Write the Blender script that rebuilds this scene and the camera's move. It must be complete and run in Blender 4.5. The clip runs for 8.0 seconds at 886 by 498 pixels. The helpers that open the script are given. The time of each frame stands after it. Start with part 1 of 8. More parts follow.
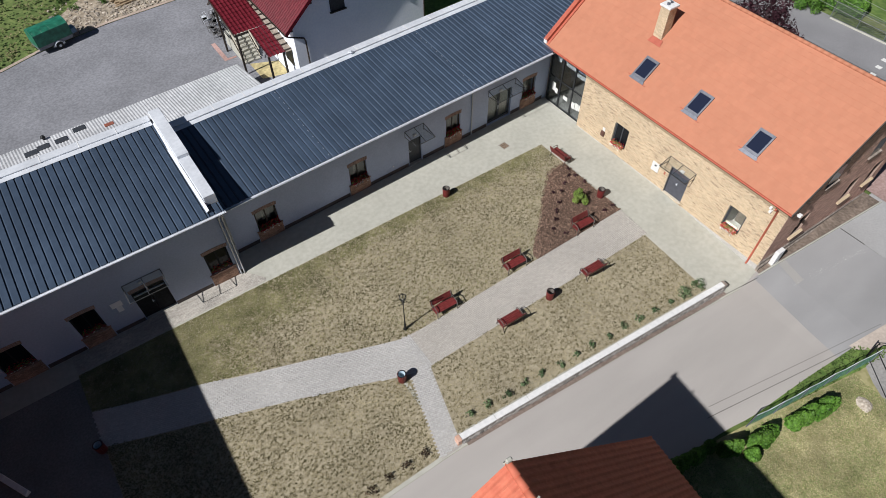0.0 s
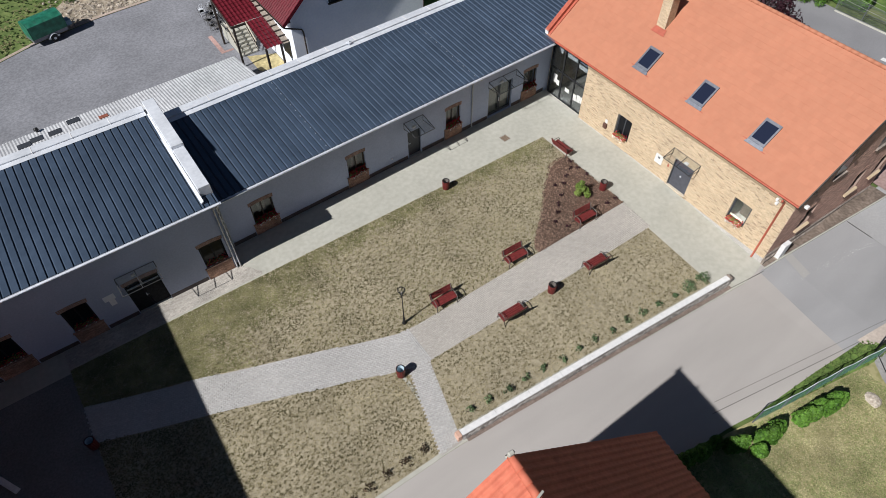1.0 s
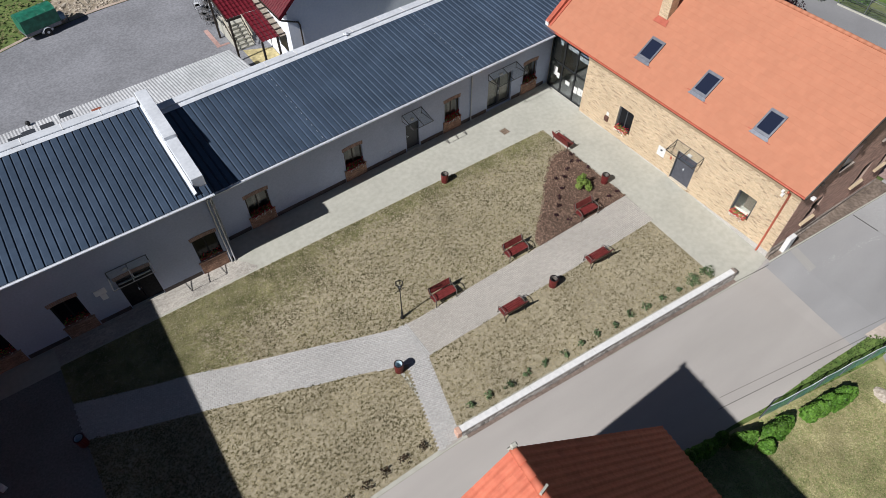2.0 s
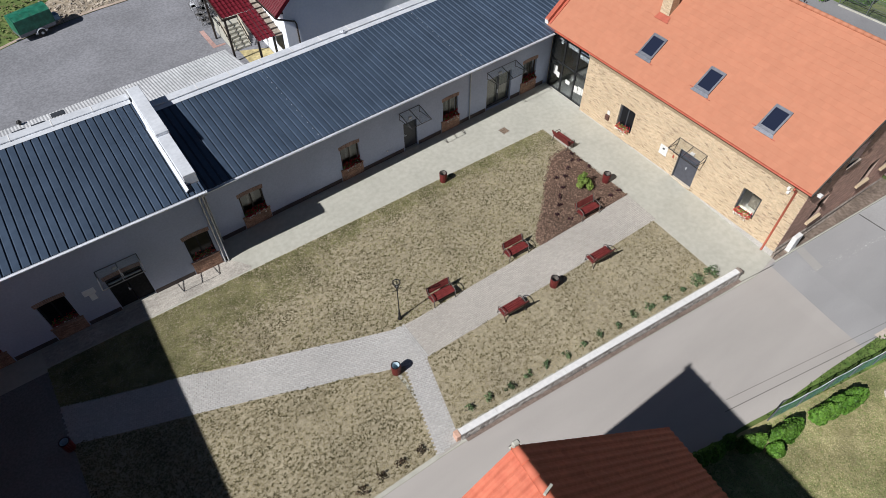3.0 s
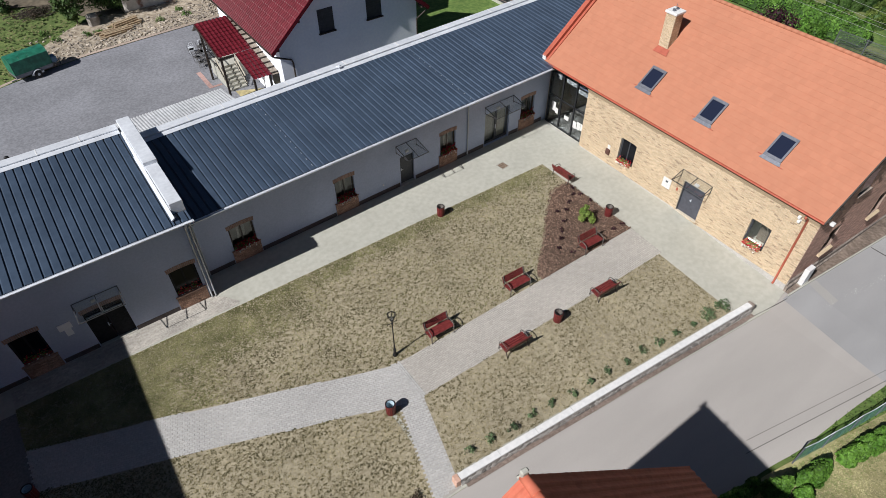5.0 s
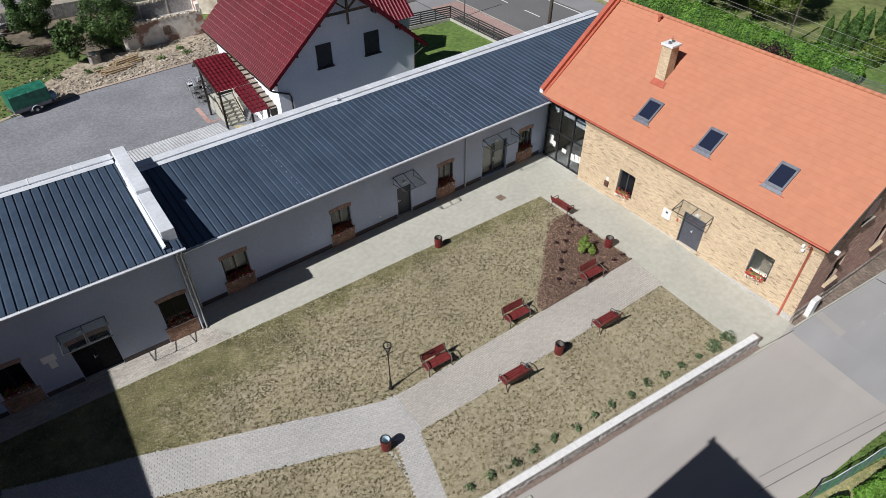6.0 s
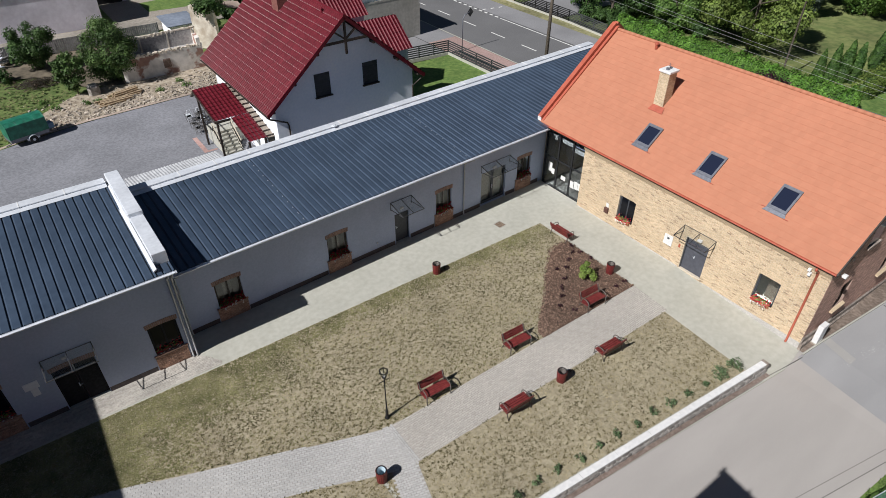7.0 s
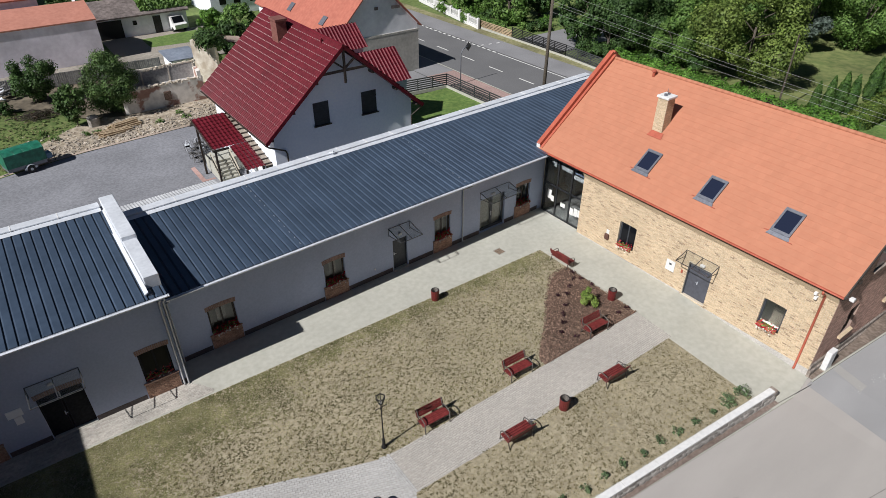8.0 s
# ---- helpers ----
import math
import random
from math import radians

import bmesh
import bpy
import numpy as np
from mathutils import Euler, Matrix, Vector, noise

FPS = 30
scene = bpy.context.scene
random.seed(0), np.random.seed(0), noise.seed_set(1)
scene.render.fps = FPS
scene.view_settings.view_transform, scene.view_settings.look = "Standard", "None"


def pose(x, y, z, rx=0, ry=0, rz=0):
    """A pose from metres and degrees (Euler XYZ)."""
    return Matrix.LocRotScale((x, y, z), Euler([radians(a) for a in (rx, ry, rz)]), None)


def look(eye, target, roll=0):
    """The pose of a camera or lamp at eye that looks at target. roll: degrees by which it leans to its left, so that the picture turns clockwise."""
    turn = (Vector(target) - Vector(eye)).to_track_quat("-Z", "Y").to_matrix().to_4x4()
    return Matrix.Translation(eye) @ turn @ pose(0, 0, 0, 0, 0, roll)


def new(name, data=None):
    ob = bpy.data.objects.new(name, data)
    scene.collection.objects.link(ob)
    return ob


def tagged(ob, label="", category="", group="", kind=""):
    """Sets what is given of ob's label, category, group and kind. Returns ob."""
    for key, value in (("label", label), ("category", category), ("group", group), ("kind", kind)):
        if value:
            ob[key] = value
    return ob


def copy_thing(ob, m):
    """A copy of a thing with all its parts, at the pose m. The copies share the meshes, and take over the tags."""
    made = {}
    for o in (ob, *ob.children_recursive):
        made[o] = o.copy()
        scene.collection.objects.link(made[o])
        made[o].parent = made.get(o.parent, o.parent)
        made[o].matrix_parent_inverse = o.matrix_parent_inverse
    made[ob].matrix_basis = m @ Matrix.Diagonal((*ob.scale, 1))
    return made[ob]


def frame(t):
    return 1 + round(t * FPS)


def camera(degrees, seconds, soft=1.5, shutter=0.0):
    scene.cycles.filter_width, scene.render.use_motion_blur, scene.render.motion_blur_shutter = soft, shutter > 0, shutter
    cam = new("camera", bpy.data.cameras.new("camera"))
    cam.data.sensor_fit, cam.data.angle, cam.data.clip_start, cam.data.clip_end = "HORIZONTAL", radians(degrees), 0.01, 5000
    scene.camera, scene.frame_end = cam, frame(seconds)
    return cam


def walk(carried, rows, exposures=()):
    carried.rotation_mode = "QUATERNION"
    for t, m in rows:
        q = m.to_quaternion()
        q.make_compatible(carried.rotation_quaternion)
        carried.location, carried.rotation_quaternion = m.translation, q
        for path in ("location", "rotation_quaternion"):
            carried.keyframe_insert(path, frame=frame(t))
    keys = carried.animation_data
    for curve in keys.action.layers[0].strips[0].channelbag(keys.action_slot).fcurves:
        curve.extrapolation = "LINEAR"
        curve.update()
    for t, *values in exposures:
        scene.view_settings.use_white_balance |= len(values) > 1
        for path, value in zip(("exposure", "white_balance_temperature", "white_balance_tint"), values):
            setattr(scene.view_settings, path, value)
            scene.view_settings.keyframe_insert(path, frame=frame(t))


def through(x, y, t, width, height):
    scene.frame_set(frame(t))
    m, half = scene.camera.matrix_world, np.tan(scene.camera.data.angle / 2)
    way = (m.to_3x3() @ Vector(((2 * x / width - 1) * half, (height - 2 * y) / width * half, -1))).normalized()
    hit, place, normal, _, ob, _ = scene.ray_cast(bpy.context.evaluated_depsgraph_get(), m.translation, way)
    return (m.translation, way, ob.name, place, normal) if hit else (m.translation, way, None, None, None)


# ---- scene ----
cam = camera(71.4, 8.0, soft=0.85)
PATH = [
    (0, (-15.549, -25.826, 28.295), (-14.824, -24.797, 26.74), -0.3),
    (0.5, (-15.495, -25.779, 27.937), (-14.771, -24.751, 26.382), -0.3),
    (1, (-15.476, -25.746, 27.533), (-14.751, -24.717, 25.978), -0.3),
    (1.5, (-15.472, -25.71, 27.137), (-14.745, -24.682, 25.583), -0.3),
    (3, (-15.368, -25.638, 25.795), (-14.621, -24.59, 24.263), -0.2),
    (3.5, (-15.364, -25.598, 25.35), (-14.605, -24.537, 23.834), -0.2),
    (4, (-15.337, -25.581, 24.891), (-14.56, -24.497, 23.4), -0.2),
    (4.5, (-15.324, -25.567, 24.436), (-14.523, -24.452, 22.981), -0.2),
    (6, (-15.273, -25.537, 23.095), (-14.383, -24.315, 21.785), -0.0),
    (6.5, (-15.27, -25.482, 22.652), (-14.352, -24.228, 21.392), 0.0),
    (7, (-15.234, -25.461, 22.16), (-14.293, -24.18, 20.946), 0.1),
    (7.5, (-15.229, -25.442, 21.724), (-14.266, -24.135, 20.556), 0.1),
    (8, (-15.198, -25.422, 21.336), (-14.212, -24.086, 20.22), 0.1),
]
walk(cam, [(t, look(eye, target, roll)) for t, eye, target, roll in PATH])

# ---- world, sun, exposure ----
SUN_WAY = Vector((1.0, 0.112, -0.94)).normalized()
world = bpy.data.worlds.new("sky")
scene.world = world
world.use_nodes = True
wn = world.node_tree.nodes
sky = wn.new("ShaderNodeTexSky")
sky.sky_type = "NISHITA"
sky.sun_disc = False
sky.ozone_density, sky.dust_density, sky.air_density = 4.0, 0.3, 1.1
sky.sun_elevation = radians(43.0)
sky.sun_rotation = radians(265)
wn["Background"].inputs["Strength"].default_value = 0.0235
world.node_tree.links.new(sky.outputs[0], wn["Background"].inputs[0])
sun_data = bpy.data.lights.new("sun", "SUN")
sun_data.energy, sun_data.angle, sun_data.color = 5.0, radians(0.55), (1.0, 0.98, 0.965)
sun = new("sun", sun_data)
sun.matrix_world = look(-SUN_WAY * 80, (0, 0, 0))
scene.view_settings.exposure = 0.1


# ---- geometry helpers ----
class Geo:
    """Collects vertices and faces of one mesh."""

    def __init__(self):
        self.v, self.f = [], []

    def add(self, verts, faces):
        k = len(self.v)
        self.v += [tuple(p) for p in verts]
        self.f += [tuple(i + k for i in q) for q in faces]
        return self

    def box(self, x0, y0, z0, x1, y1, z1, m=None):
        p = [(x0, y0, z0), (x1, y0, z0), (x1, y1, z0), (x0, y1, z0), (x0, y0, z1), (x1, y0, z1), (x1, y1, z1), (x0, y1, z1)]
        if m:
            p = [m @ Vector(q) for q in p]
        return self.add(p, [(0, 3, 2, 1), (4, 5, 6, 7), (0, 1, 5, 4), (1, 2, 6, 5), (2, 3, 7, 6), (3, 0, 4, 7)])

    def soft_box(self, x0, y0, z0, x1, y1, z1, c=0.01, m=None):
        """A box whose upper and upright edges are chamfered by c."""
        ring = lambda d, z: [(x0 + d, y0, z), (x1 - d, y0, z), (x1, y0 + d, z), (x1, y1 - d, z), (x1 - d, y1, z), (x0 + d, y1, z), (x0, y1 - d, z), (x0, y0 + d, z)]
        top = [(x0 + c, y0 + c, z1), (x1 - c, y0 + c, z1), (x1 - c, y1 - c, z1), (x0 + c, y1 - c, z1)]
        p = ring(c, z0) + ring(c, z1 - c) + top
        if m:
            p = [m @ Vector(q) for q in p]
        f = [tuple(range(7, -1, -1))] + [(i, (i + 1) % 8, 8 + (i + 1) % 8, 8 + i) for i in range(8)]
        f += [(16, 17, 18, 19), (8, 9, 17, 16), (10, 11, 18, 17), (12, 13, 19, 18), (14, 15, 16, 19), (9, 10, 17), (11, 12, 18), (13, 14, 19), (15, 8, 16)]
        return self.add(p, f)

    def beam(self, a, b, w, h=None, up=(0, 0, 1)):
        a, b = Vector(a), Vector(b)
        h = h or w
        d = (b - a).normalized()
        up = Vector(up)
        if abs(d.dot(up)) > 0.98:
            up = Vector((0, 1, 0))
        s = d.cross(up).normalized() * w / 2
        u = s.cross(d).normalized() * h / 2
        p = [a - s - u, a + s - u, a + s + u, a - s + u, b - s - u, b + s - u, b + s + u, b - s + u]
        return self.add(p, [(0, 1, 2, 3), (7, 6, 5, 4), (0, 4, 5, 1), (1, 5, 6, 2), (2, 6, 7, 3), (3, 7, 4, 0)])

    def tube(self, pts, r, n=6, r1=None):
        pts = [Vector(p) for p in pts]
        k, last = len(self.v), len(pts) - 1
        side = None
        for i, p in enumerate(pts):
            d = (pts[min(i + 1, last)] - pts[max(i - 1, 0)]).normalized()
            if side is None:
                side = d.orthogonal().normalized()
            side = (side - d * side.dot(d)).normalized()
            u = d.cross(side)
            rr = r if r1 is None else r + (r1 - r) * i / last
            self.v += [tuple(p + (side * math.cos(t) + u * math.sin(t)) * rr) for t in (2 * math.pi * j / n for j in range(n))]
        for i in range(last):
            for j in range(n):
                a, b = k + i * n + j, k + i * n + (j + 1) % n
                self.f.append((a, b, b + n, a + n))
        self.f.append(tuple(k + j for j in reversed(range(n))))
        self.f.append(tuple(k + last * n + j for j in range(n)))
        return self

    def lathe(self, profile, n=14, x=0, y=0, caps=True):
        """profile: (radius, z) from the bottom up."""
        k = len(self.v)
        for r, z in profile:
            self.v += [(x + r * math.cos(2 * math.pi * j / n), y + r * math.sin(2 * math.pi * j / n), z) for j in range(n)]
        for i in range(len(profile) - 1):
            for j in range(n):
                a, b = k + i * n + j, k + i * n + (j + 1) % n
                self.f.append((a, b, b + n, a + n))
        if caps:
            self.f.append(tuple(k + j for j in reversed(range(n))))
            self.f.append(tuple(k + (len(profile) - 1) * n + j for j in range(n)))
        return self

    def prism_y(self, prof, y0, y1):
        """A profile of (x, z) drawn along y."""
        n = len(prof)
        p = [(x, y0, z) for x, z in prof] + [(x, y1, z) for x, z in prof]
        return self.add(p, [tuple(range(n)), tuple(reversed(range(n, 2 * n)))] + [((i + 1) % n, i, n + i, n + (i + 1) % n) for i in range(n)])

    def prism_x(self, prof, x0, x1):
        """A profile of (y, z) drawn along x."""
        n = len(prof)
        p = [(x0, y, z) for y, z in prof] + [(x1, y, z) for y, z in prof]
        return self.add(p, [tuple(reversed(range(n))), tuple(range(n, 2 * n))] + [(i, (i + 1) % n, n + (i + 1) % n, n + i) for i in range(n)])

    def wall(self, length, z0, z1, thick, holes, m=None):
        """An upright slab along x from 0, from y = 0 back to y = thick, with holes (x0, x1, z0, z1) through it."""
        xs = sorted({0, length, *[h[0] for h in holes], *[h[1] for h in holes]})
        zs = sorted({z0, z1, *[h[2] for h in holes], *[h[3] for h in holes]})
        gone = lambda x, z: any(h[0] < x < h[1] and h[2] < z < h[3] for h in holes)
        full = {}
        for i in range(len(xs) - 1):
            for j in range(len(zs) - 1):
                full[i, j] = not gone((xs[i] + xs[i + 1]) / 2, (zs[j] + zs[j + 1]) / 2)
        for (i, j), on in full.items():
            if not on:
                continue
            a, b, c, d = xs[i], xs[i + 1], zs[j], zs[j + 1]
            quads = [[(a, 0, c), (b, 0, c), (b, 0, d), (a, 0, d)], [(b, thick, c), (a, thick, c), (a, thick, d), (b, thick, d)]]
            if not full.get((i - 1, j)):
                quads.append([(a, thick, c), (a, 0, c), (a, 0, d), (a, thick, d)])
            if not full.get((i + 1, j)):
                quads.append([(b, 0, c), (b, thick, c), (b, thick, d), (b, 0, d)])
            if not full.get((i, j - 1)):
                quads.append([(a, 0, c), (a, thick, c), (b, thick, c), (b, 0, c)])
            if not full.get((i, j + 1)):
                quads.append([(a, 0, d), (b, 0, d), (b, thick, d), (a, thick, d)])
            for q in quads:
                self.add([m @ Vector(p) for p in q] if m else q, [(0, 1, 2, 3)])
        return self

    def mesh(self, name, smooth=False):
        me = bpy.data.meshes.new(name)
        me.from_pydata(self.v, [], self.f)
        if smooth:
            me.polygons.foreach_set("use_smooth", [True] * len(me.polygons))
        return me


def part(name, geo, material, parent=None, label="", smooth=False, at=None):
    """One mesh object, under a thing or a part, or alone."""
    me = geo if isinstance(geo, bpy.types.Mesh) else geo.mesh(name, smooth)
    if not me.materials:
        me.materials.append(material)
    ob = new(name, me)
    ob.parent = parent
    if at:
        ob.matrix_basis = at
    return tagged(ob, label)


def thing(name, label, category, group="", at=None, kind=""):
    ob = new(name)
    ob.empty_display_size = 0.2
    if at:
        ob.matrix_basis = at
    return tagged(ob, label, category, group, kind)


def whole(name, geo, material, label, category, group="", at=None, kind="", smooth=False):
    """A thing that is one mesh."""
    return tagged(part(name, geo, material, None, "", smooth, at), label, category, group, kind)


# ---- materials ----
def material(name, dark, light, size=6.0, rough=0.8, metal=0.0, bump=0.15, stain=0.25, stain_size=0.35, space="world", vary=0.0, islands=0.0, fine=4.0, spec=0.5, split=(0.35, 0.65), stretch=None):
    """Two colours mixed by a grain, larger stains over them, and a bump from the grain. size: grains per metre."""
    m = bpy.data.materials.new(name)
    m.use_nodes = True
    nt = m.node_tree
    n, link = nt.nodes, nt.links.new
    b = n["Principled BSDF"]
    b.inputs["Roughness"].default_value, b.inputs["Metallic"].default_value = rough, metal
    b.inputs["Specular IOR Level"].default_value = spec
    if space == "world":
        where = n.new("ShaderNodeNewGeometry").outputs["Position"]
    else:
        where = n.new("ShaderNodeTexCoord").outputs["Object"]
    grain = n.new("ShaderNodeTexNoise")
    grain.inputs["Scale"].default_value, grain.inputs["Detail"].default_value = size, fine
    link(where, grain.inputs["Vector"])
    ramp = n.new("ShaderNodeMapRange")
    ramp.inputs["From Min"].default_value, ramp.inputs["From Max"].default_value = split
    link(grain.outputs["Fac"], ramp.inputs["Value"])
    mix = n.new("ShaderNodeMix")
    mix.data_type = "RGBA"
    mix.inputs["A"].default_value, mix.inputs["B"].default_value = (*dark, 1), (*light, 1)
    link(ramp.outputs["Result"], mix.inputs["Factor"])
    out = mix.outputs["Result"]
    big = n.new("ShaderNodeTexNoise")
    big.inputs["Scale"].default_value, big.inputs["Detail"].default_value = stain_size, 5
    if stretch:
        turn = n.new("ShaderNodeMapping")
        turn.inputs["Rotation"].default_value = (0, 0, stretch[0])
        turn.inputs["Scale"].default_value = (stretch[1], stretch[2], 1)
        link(where, turn.inputs["Vector"])
        link(turn.outputs["Vector"], big.inputs["Vector"])
    else:
        link(where, big.inputs["Vector"])
    level = n.new("ShaderNodeMapRange")
    level.inputs["From Min"].default_value, level.inputs["From Max"].default_value = 0.3, 0.7
    level.inputs["To Min"].default_value, level.inputs["To Max"].default_value = 1 - stain, 1 + stain
    link(big.outputs["Fac"], level.inputs["Value"])
    gain = level.outputs["Result"]
    for amount, node, socket in ((vary, "ShaderNodeObjectInfo", "Random"), (islands, "ShaderNodeNewGeometry", "Random Per Island")):
        if amount:
            r = n.new("ShaderNodeMapRange")
            r.inputs["To Min"].default_value, r.inputs["To Max"].default_value = 1 - amount, 1 + amount
            link(n.new(node).outputs[socket], r.inputs["Value"])
            mul = n.new("ShaderNodeMath")
            mul.operation = "MULTIPLY"
            link(gain, mul.inputs[0])
            link(r.outputs["Result"], mul.inputs[1])
            gain = mul.outputs[0]
    tint = n.new("ShaderNodeVectorMath")
    tint.operation = "SCALE"
    link(out, tint.inputs[0])
    link(gain, tint.inputs["Scale"])
    link(tint.outputs["Vector"], b.inputs["Base Color"])
    if bump:
        bp = n.new("ShaderNodeBump")
        bp.inputs["Strength"].default_value, bp.inputs["Distance"].default_value = bump, 0.02
        link(grain.outputs["Fac"], bp.inputs["Height"])
        link(bp.outputs["Normal"], b.inputs["Normal"])
    return m


def glass(name, tint=(0.02, 0.025, 0.03), rough=0.03, clear=0.0, spec=0.5):
    m = bpy.data.materials.new(name)
    m.use_nodes = True
    b = m.node_tree.nodes["Principled BSDF"]
    b.inputs["Base Color"].default_value = (*tint, 1)
    b.inputs["Roughness"].default_value = rough
    b.inputs["Transmission Weight"].default_value = clear
    b.inputs["IOR"].default_value = 1.45
    b.inputs["Specular IOR Level"].default_value = spec
    return m


def thin_sheet(name, gloss=0.08):
    """A clear thin sheet: light goes straight through it, but for a faint gloss."""
    m = bpy.data.materials.new(name)
    m.use_nodes = True
    n, link = m.node_tree.nodes, m.node_tree.links.new
    mix, clear, shine = n.new("ShaderNodeMixShader"), n.new("ShaderNodeBsdfTransparent"), n.new("ShaderNodeBsdfGlossy")
    clear.inputs["Color"].default_value = (0.9, 0.92, 0.93, 1)
    shine.inputs["Roughness"].default_value = 0.05
    mix.inputs["Fac"].default_value = gloss
    link(clear.outputs[0], mix.inputs[1])
    link(shine.outputs[0], mix.inputs[2])
    link(mix.outputs[0], n["Material Output"].inputs["Surface"])
    return m


M = material
# Blue of the shaded facades is put into this plaster's base colour.
PLASTER = M("plaster_shade_tinted", (0.395, 0.455, 0.60), (0.445, 0.505, 0.65), 9, 0.9, bump=0.1, stain=0.06, stain_size=0.5)
PLINTH = M("plinth_dark", (0.07, 0.058, 0.058), (0.105, 0.086, 0.084), 12, 0.85, stain=0.2)
SEAM_ROOF = M("roof_sheet_anthracite", (0.046, 0.069, 0.108), (0.055, 0.081, 0.124), 3, 0.42, 0.15, bump=0.03, stain=0.12, stain_size=0.6, vary=0.07)
FLASHING = M("flashing_pale_metal", (0.62, 0.65, 0.70), (0.70, 0.73, 0.78), 5, 0.5, 0.15, bump=0.03, stain=0.1, stain_size=0.8)
PIPE_GREY = M("rainwater_grey", (0.42, 0.43, 0.45), (0.50, 0.51, 0.53), 5, 0.45, 0.3, bump=0.02, stain=0.08)
BRICK_OLD = M("brick_orange_red", (0.30, 0.17, 0.12), (0.44, 0.28, 0.20), 14, 0.9, bump=0.25, stain=0.15, islands=0.28)
BRICK_BUFF = M("brick_buff", (0.475, 0.365, 0.24), (0.61, 0.485, 0.335), 16, 0.9, bump=0.25, stain=0.07, stain_size=0.6, islands=0.13)
BRICK_BURNT = M("brick_burnt_buff", (0.36, 0.26, 0.172), (0.49, 0.37, 0.255), 16, 0.9, bump=0.25, stain=0.1, islands=0.3)
MORTAR = M("mortar_buff", (0.55, 0.48, 0.38), (0.65, 0.58, 0.48), 18, 0.95, bump=0.2, stain=0.1)
BRICK_DARK = M("brick_dark_red", (0.41, 0.245, 0.198), (0.54, 0.345, 0.278), 14, 0.9, bump=0.25, stain=0.15, islands=0.25)
MORTAR_DARK = M("mortar_dark", (0.30, 0.22, 0.185), (0.36, 0.27, 0.23), 18, 0.95, bump=0.2)
TILE_ORANGE = M("clay_tile_orange", (0.432, 0.174, 0.102), (0.448, 0.186, 0.110), 2.5, 0.8, bump=0.03, stain=0.04, stain_size=0.4, islands=0.03)
TILE_RED_METAL = M("tin_orange_red", (0.37, 0.088, 0.052), (0.44, 0.11, 0.068), 5, 0.5, 0.0, bump=0.03, stain=0.1)
ANTHRACITE = M("frame_anthracite", (0.035, 0.04, 0.05), (0.05, 0.055, 0.065), 8, 0.5, bump=0.03, stain=0.1)
SKY_FRAME = M("skylight_grey", (0.15, 0.16, 0.19), (0.20, 0.21, 0.245), 8, 0.45, 0.4, bump=0.02, stain=0.1)
DARK_FRAME = M("frame_dark_brown", (0.03, 0.022, 0.018), (0.05, 0.036, 0.028), 10, 0.5, bump=0.05, stain=0.15)
BLACK_IRON = M("iron_black", (0.012, 0.012, 0.013), (0.03, 0.03, 0.032), 12, 0.5, 0.3, bump=0.08, stain=0.2, space="object")
BENCH_IRON = M("iron_weathered_grey", (0.10, 0.088, 0.08), (0.18, 0.16, 0.145), 14, 0.5, 0.3, bump=0.08, stain=0.2, space="object")
BENCH_WOOD = M("bench_mahogany", (0.115, 0.017, 0.017), (0.19, 0.032, 0.03), 7, 0.5, bump=0.1, stain=0.2, stain_size=1.5, space="object", vary=0.08, islands=0.12)
PANE = glass("window_pane", (0.008, 0.009, 0.012), 0.04, 0.0, 0.22)
# The blue of the reflected sky is put into this pane's colour.
ROOF_PANE = glass("roof_window_pane", (0.016, 0.021, 0.042), 0.05)
DOOR_GREY = M("door_blue_grey", (0.075, 0.08, 0.10), (0.095, 0.10, 0.125), 6, 0.5, bump=0.02)
CLEAR_PANE = glass("clear_pane", (0.9, 0.94, 0.95), 0.02, 1.0)
CLEAR_SHEET = thin_sheet("clear_plastic")
DARK_GLASS = glass("tinted_pane", (0.27, 0.30, 0.32), 0.02, 1.0)
LINTEL_BRICK = M("brick_pale_brown", (0.27, 0.175, 0.14), (0.38, 0.265, 0.215), 14, 0.9, bump=0.25, stain=0.12, vary=0.16)
CURTAIN = M("curtain_white", (0.34, 0.32, 0.28), (0.45, 0.42, 0.37), 10, 0.95, bump=0.1, stain=0.1)
CONCRETE = M("pavement_concrete", (0.398, 0.394, 0.343), (0.452, 0.448, 0.398), 3.5, 0.9, bump=0.1, stain=0.06, stain_size=0.45, fine=10)
PAVER_WARM = M("paver_warm_grey", (0.388, 0.363, 0.33), (0.458, 0.432, 0.397), 10, 0.9, bump=0.15, stain=0.08, stain_size=0.3, islands=0.07)
PAVER = M("paver_grey", (0.392, 0.386, 0.378), (0.462, 0.456, 0.448), 10, 0.9, bump=0.15, stain=0.08, stain_size=0.3, islands=0.07)
PAVER_PIECE = M("paver_grey_piece", (0.392, 0.386, 0.378), (0.462, 0.456, 0.448), 10, 0.9, bump=0.15, stain=0.08, stain_size=0.3, vary=0.07)
JOINT_SAND = M("joint_sand", (0.33, 0.315, 0.29), (0.39, 0.37, 0.34), 20, 0.95, bump=0.2)
LANE = M("lane_pale_asphalt", (0.378, 0.354, 0.335), (0.396, 0.372, 0.353), 22, 0.92, bump=0.06, stain=0.09, stain_size=0.3, fine=6, stretch=(0.08, 0.35, 1.6))
ASPHALT = M("asphalt_grey", (0.20, 0.20, 0.211), (0.255, 0.253, 0.264), 12, 0.92, bump=0.15, stain=0.12, stain_size=0.25, fine=9)
